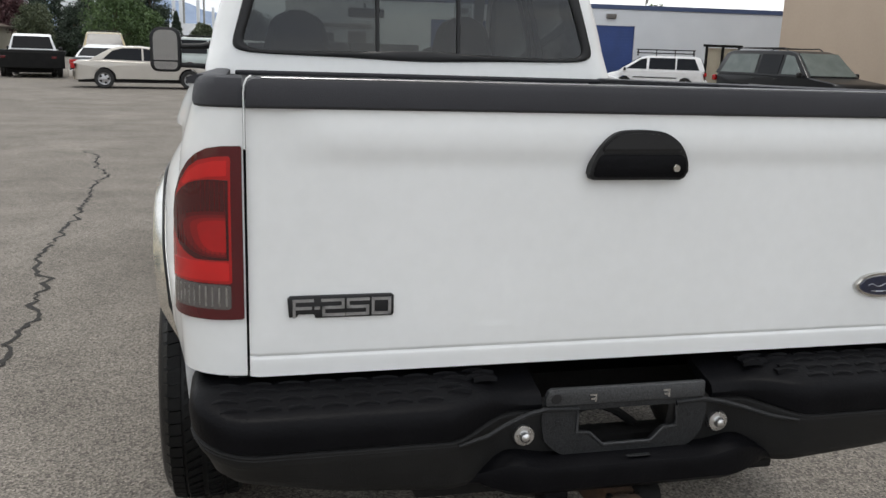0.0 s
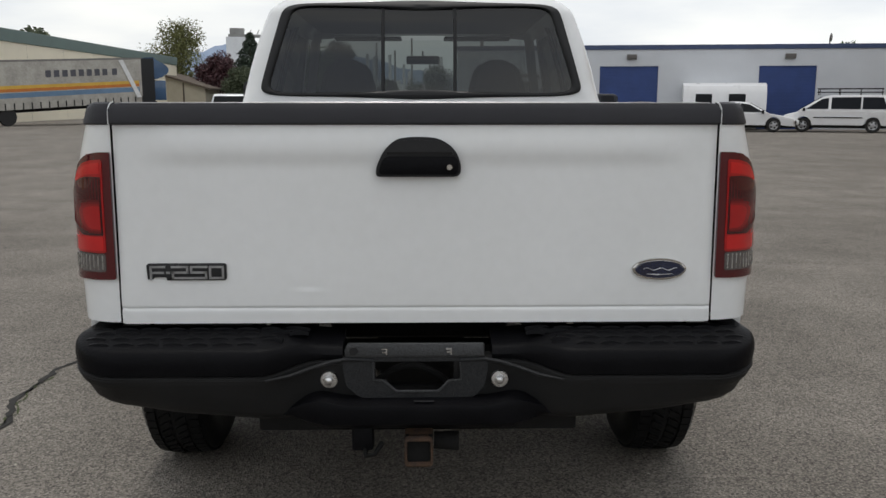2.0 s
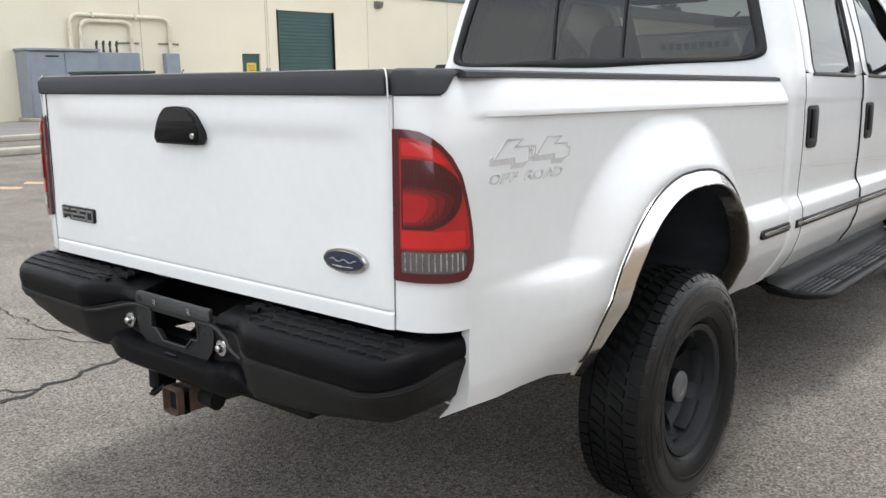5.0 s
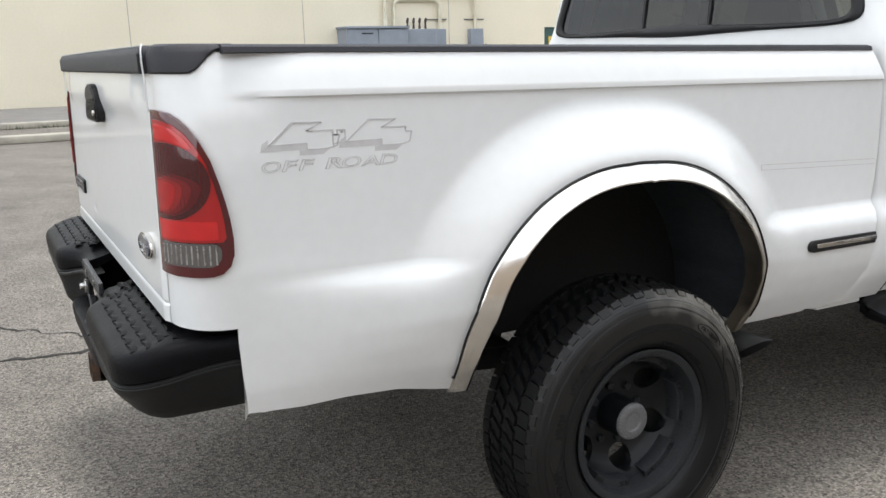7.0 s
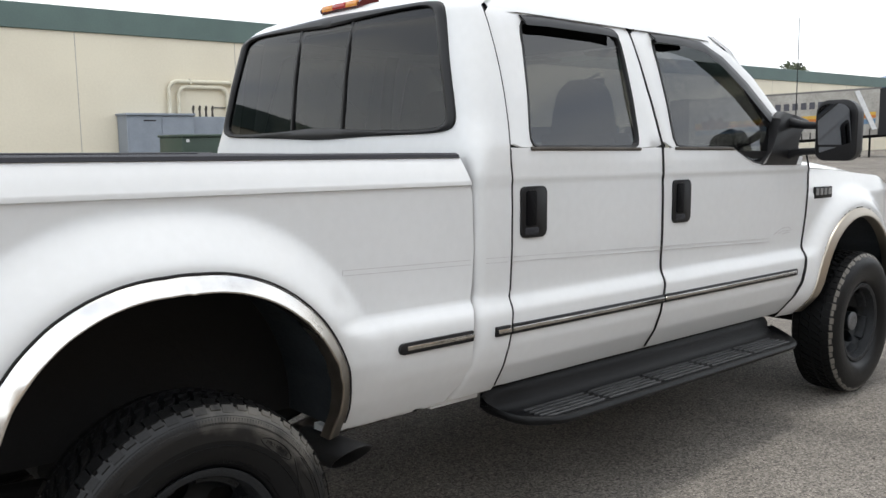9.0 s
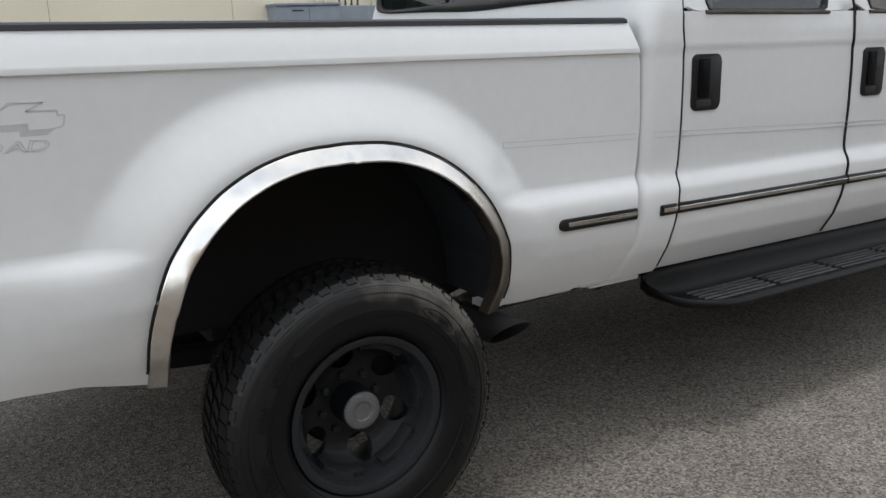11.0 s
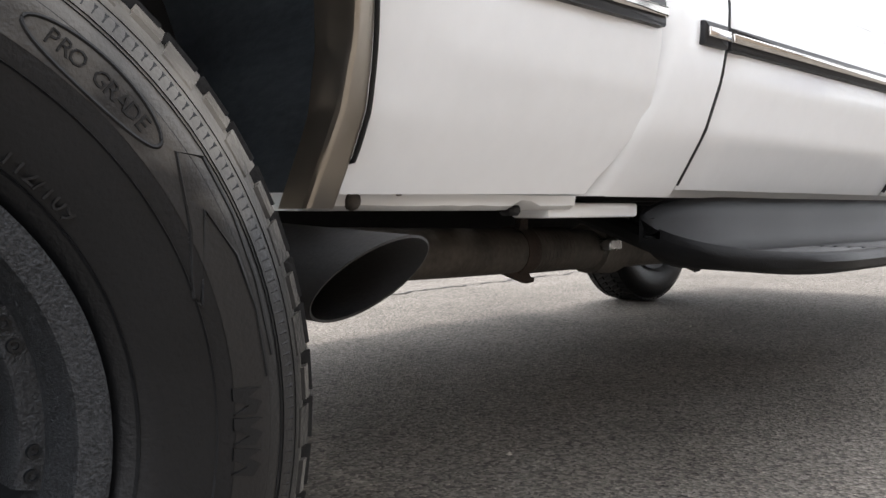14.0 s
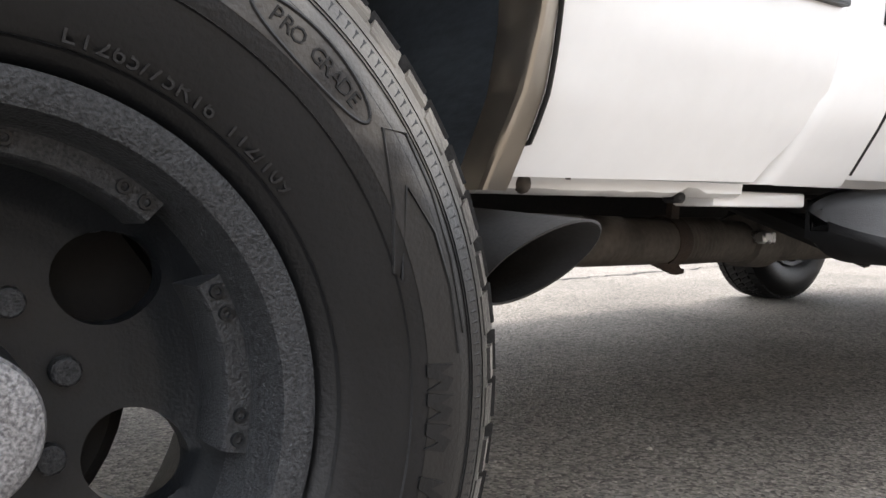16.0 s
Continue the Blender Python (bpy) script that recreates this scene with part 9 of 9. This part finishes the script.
# ---- trees ----
def tree(x, y, h, rad, crown_low, material, label, seed, n=2600, leaf=0.17, conical=False, droop=0.0):
    rnd = random.Random(seed)
    e = tagged(empty("tree", Matrix.Translation((x, y, 0))), label, "tree")
    pts = [(0, 0, 0), (rnd.uniform(-0.1, 0.1), rnd.uniform(-0.1, 0.1), h * 0.3), (rnd.uniform(-0.2, 0.2), rnd.uniform(-0.2, 0.2), h * 0.6), (0, 0, h * 0.9)]
    part("trunk", tube(pts, [0.03 * h, 0.022 * h, 0.013 * h, 0.004 * h], 9), BARK, e)
    bm = bmesh.new()
    lobes = []
    for k in range(24 if not conical else 1):
        a, q = rnd.uniform(0, math.tau), rnd.uniform(0.15, 0.72) * rad
        z = crown_low + (h - crown_low) * rnd.uniform(0.18, 0.86)
        f = 1 - abs((z - crown_low) / (h - crown_low) - 0.45) * 0.9
        lobes.append((q * math.cos(a) * f, q * math.sin(a) * f, z, rnd.uniform(0.22, 0.42) * rad))
        if not conical and k < 9:
            tube([(0, 0, crown_low * 0.8 + 0.2 * k * h / 14), (lobes[-1][0] * 0.6, lobes[-1][1] * 0.6, z * 0.92), lobes[-1][:3]], [0.010 * h, 0.006 * h, 0.002 * h], 6, bm)
    if not conical:
        part("limb", bm, BARK, e)
    else:
        bm.free()
    bm = bmesh.new()
    for k in range(n):
        if conical:
            t = rnd.random() ** 0.75
            z = h - (h - crown_low) * t
            a = rnd.uniform(0, math.tau)
            layer = 0.80 + 0.12 * math.sin(z * 19 / h * math.pi + 2.0 * math.sin(a)) + 0.14 * math.sin(3 * a + 11 * z / h) * math.sin(5 * a - 7 * z / h)
            q = rad * (0.06 + 0.94 * t ** 0.85) * layer * math.sqrt(rnd.uniform(0.2, 1.0))
            p = Vector((q * math.cos(a), q * math.sin(a), z - 0.12 * q))
        else:
            lx, ly, lz, lr = rnd.choice(lobes)
            d = Vector((rnd.gauss(0, 1), rnd.gauss(0, 1), rnd.gauss(0, 0.85))).normalized() * lr * rnd.uniform(0.55, 1.06)
            p = Vector((lx, ly, lz)) + d
            p.z -= droop * rnd.random() * max(0.0, math.hypot(p.x, p.y) / rad) * h * 0.3
        s = leaf * rnd.uniform(0.6, 1.5)
        u = Vector((rnd.gauss(0, 1), rnd.gauss(0, 1), rnd.gauss(0, 1))).normalized()
        v = u.cross(Vector((rnd.gauss(0, 1), rnd.gauss(0, 1), rnd.gauss(0, 1)))).normalized()
        q = [bm.verts.new(p + s * (a * u + b * v)) for a, b in ((-1, -0.15), (-0.1, -0.6), (1, 0.1), (0.1, 0.6))]
        bm.faces.new(q)
    cr = part("crown", bm, material, e, flat=True)
    return e


def polar(az, dist, cx=-0.27, cy=-2.47):
    return cx + dist * math.sin(radians(az)), cy + dist * math.cos(radians(az))


for az, dist, h, rad, low, material, label, seed, con, dr in (
        (-15.7, 112, 12.0, 5.2, 0.8, LEAFOLIVE, "tall olive-green willow tree with drooping branches", 1, False, 1.0),
        (-13.2, 105, 7.2, 3.2, 0.8, LEAFRED, "dark plum-red leafed tree", 2, False, 0.0),
        (-11.15, 100, 8.9, 4.3, 0.4, LEAFDARK, "broad dark green pine tree", 3, True, 0.0),
        (-11.9, 92, 4.9, 2.4, 0.2, LEAFBUSH, "round dull-green bushy tree", 4, False, 0.0),
        (-9.7, 96, 5.2, 2.6, 0.2, LEAFDARK, "dark green bushy tree", 5, False, 0.0),
        (-7.5, 74, 6.2, 3.3, 0.5, LEAFGREEN, "broad fresh-green leafy tree", 6, False, 0.0),
        (-5.9, 76, 4.7, 2.3, 0.4, LEAFGREEN, "fresh-green leafy tree behind parked cars", 7, False, 0.0),
        (-3.9, 88, 4.6, 1.2, 0.2, LEAFDARK, "narrow dark conifer tree", 8, True, 0.0),
        (-2.4, 90, 3.8, 1.9, 0.2, LEAFBUSH, "low dull-green bushy tree", 9, False, 0.0),
        (0.4, 92, 5.0, 3.0, 0.2, LEAFBUSH, "dull-green bushy tree by the plant", 11, False, 0.0),
        (-8.8, 120, 8.0, 3.2, 0.4, LEAFDARK, "tall dark green leafy tree", 12, False, 0.0),
        (-6.4, 118, 7.2, 3.0, 0.4, LEAFBUSH, "tall dull-green leafy tree", 13, False, 0.0),
        (-5.4, 102, 8.9, 3.1, 0.6, LEAFDARK, "tall dark green pine behind a leafy tree", 15, False, 0.0),
        (-12.6, 118, 6.0, 3.0, 0.4, LEAFDARK, "rounded dark green leafy tree", 14, False, 0.0)):
    x, y = polar(az, dist)
    tree(x, y, h, rad, low, material, label, seed, 13000, 0.085 if dist < 100 else 0.11, con, dr)
for x, y, h in ((31.0, 62.0, 5.9), (19.0, 75.0, 5.8), (-34.0, 75.0, 8.0)):
    tree(x, y, h, 2.0, 2.0, LEAFGREEN if x > 0 else LEAFBUSH, "tree top showing over a roof", int(h * 10), 1200, 0.2)
hedge = bmesh.new()
rnd = random.Random(77)
for k in range(5200):
    az = rnd.uniform(-12.9, 1.5)
    x, y = polar(az, rnd.uniform(98, 101))
    p = Vector((x, y, rnd.uniform(0.0, 2.3 + 0.5 * math.sin(az * 2.1))))
    u = Vector((rnd.gauss(0, 1), rnd.gauss(0, 1), rnd.gauss(0, 1))).normalized()
    v = u.cross(Vector((rnd.gauss(0, 1), rnd.gauss(0, 1), rnd.gauss(0, 1)))).normalized()
    hedge.faces.new([hedge.verts.new(p + 0.3 * (a * u + b * v)) for a, b in ((-1, -0.2), (0, -0.6), (1, 0.2), (0, 0.6))])
tagged(finish("hedge", hedge, LEAFDARK, flat=True), "dark hedge along the far side of the yard", "hedge", kind="stuff")

# ---- silos, plant and mountains ----
si = tagged(empty("grain_elevator"), "pale concrete silos with a tall tower and steel bridge", "silo")


def upright_block(az0, az1, dist, z0, z1, depth, name, material, parent):
    (x0, y0), (x1, y1) = polar(az0, dist), polar(az1, dist)
    d = Vector((x1 - x0, y1 - y0, 0))
    n = Vector((-d.y, d.x, 0)).normalized() * depth
    pts = [Vector((x0, y0, 0)), Vector((x1, y1, 0)), Vector((x1, y1, 0)) + n, Vector((x0, y0, 0)) + n]
    return part(name, loft([[(p.x, p.y, z) for p in pts] for z in (z0, z1)]), material, parent)


D = 240
upright_block(-9.05, -7.35, D, 0, 23.6, 8, "tower", SILO, si)
upright_block(-8.5, -8.1, D - 0.3, 17.6, 19.4, 0.4, "tower_window", SILOSTEEL, si)
upright_block(-12.75, -11.2, D, 0, 18.2, 8, "silo_block", SILO, si)
for az in (-10.1, -9.75, -9.4):
    x, y = polar(az, D)
    bm = turned([(0.0, 16.6), (1.0, 16.4), (1.6, 15.9), (1.6, 0.0)], 0, 0, 0, 18)
    bmesh.ops.transform(bm, matrix=Matrix.Translation((x, y, 0)) @ Matrix.Rotation(radians(-90), 4, "Y"), verts=bm.verts)
    part("silo", bm, SILO, si)
upright_block(-12.6, -9.0, D + 2, 18.2, 19.0, 1.5, "bridge", SILOSTEEL, si)
for az in (-12.5, -12.2, -11.8, -11.4, -10.9, -10.4, -9.9, -9.4):
    x, y = polar(az, D + 1.6)
    part("bridge_strut", tube([(x, y, 18.2), (x + 1.0, y, 20.2)], 0.12, 6), SILOSTEEL, si)
upright_block(-12.5, -11.6, D + 2, 19.0, 20.6, 2, "head_house", SILOSTEEL, si)
upright_block(-10.6, -9.9, D + 2, 13.0, 18.2, 2, "chute_frame", SILOSTEEL, si)
pn = tagged(empty("process_plant"), "distant processing plant with pipes, tanks and stacks", "plant")
rnd = random.Random(21)
for k in range(26):
    az = rnd.uniform(-4.6, 1.0)
    z = rnd.uniform(5.0, 17.0) * (1.0 if k % 3 else 0.6)
    w = rnd.uniform(0.12, 0.34)
    upright_block(az, az + w, 262 + 2 * k, 0, z, 3, "plant_tower" if k % 2 else "plant_tank", SILO if k % 3 else SILOSTEEL, pn)
for az, z in ((-0.9, 19.5), (-3.2, 18.0), (0.3, 14.0), (-2.0, 16.0)):
    x, y = polar(az, 258)
    part("stack", tube([(x, y, 0), (x, y, z)], 0.3, 8), SILOSTEEL, pn)
upright_block(-5.0, 1.2, 210, 0, 5.2, 10, "plant_hall", SILO, pn)
upright_block(-7.0, -2.0, 205, 0, 6.2, 10, "plant_hall", SILO, pn)

MOUNT = mat("far_mountain", (0.24, 0.30, 0.40), (0.17, 0.22, 0.31), 0.004, (0.9, 1.0), bscale=0.02)
bm = bmesh.new()


def ridge(u, v):
    az = -42 + 60 * u
    x, y = polar(az, 3200 + 500 * v)
    t = 0.55 * noise.noise(Vector((az * 0.16, 0.3, 0))) + 0.3 * noise.noise(Vector((az * 0.5, v * 2, 4))) + 0.15 * noise.noise(Vector((az * 1.7, v * 4, 9)))
    top = (205 + 120 * t) * smooth(8, -6, az)
    return (x, y, -5 + max(0.0, top) * v)


sheet(bm, 160, 10, ridge)
tagged(finish("mountain_backdrop", bm, MOUNT), "hazy blue mountain ridge with snow far behind the yard", "mountain", kind="structure")
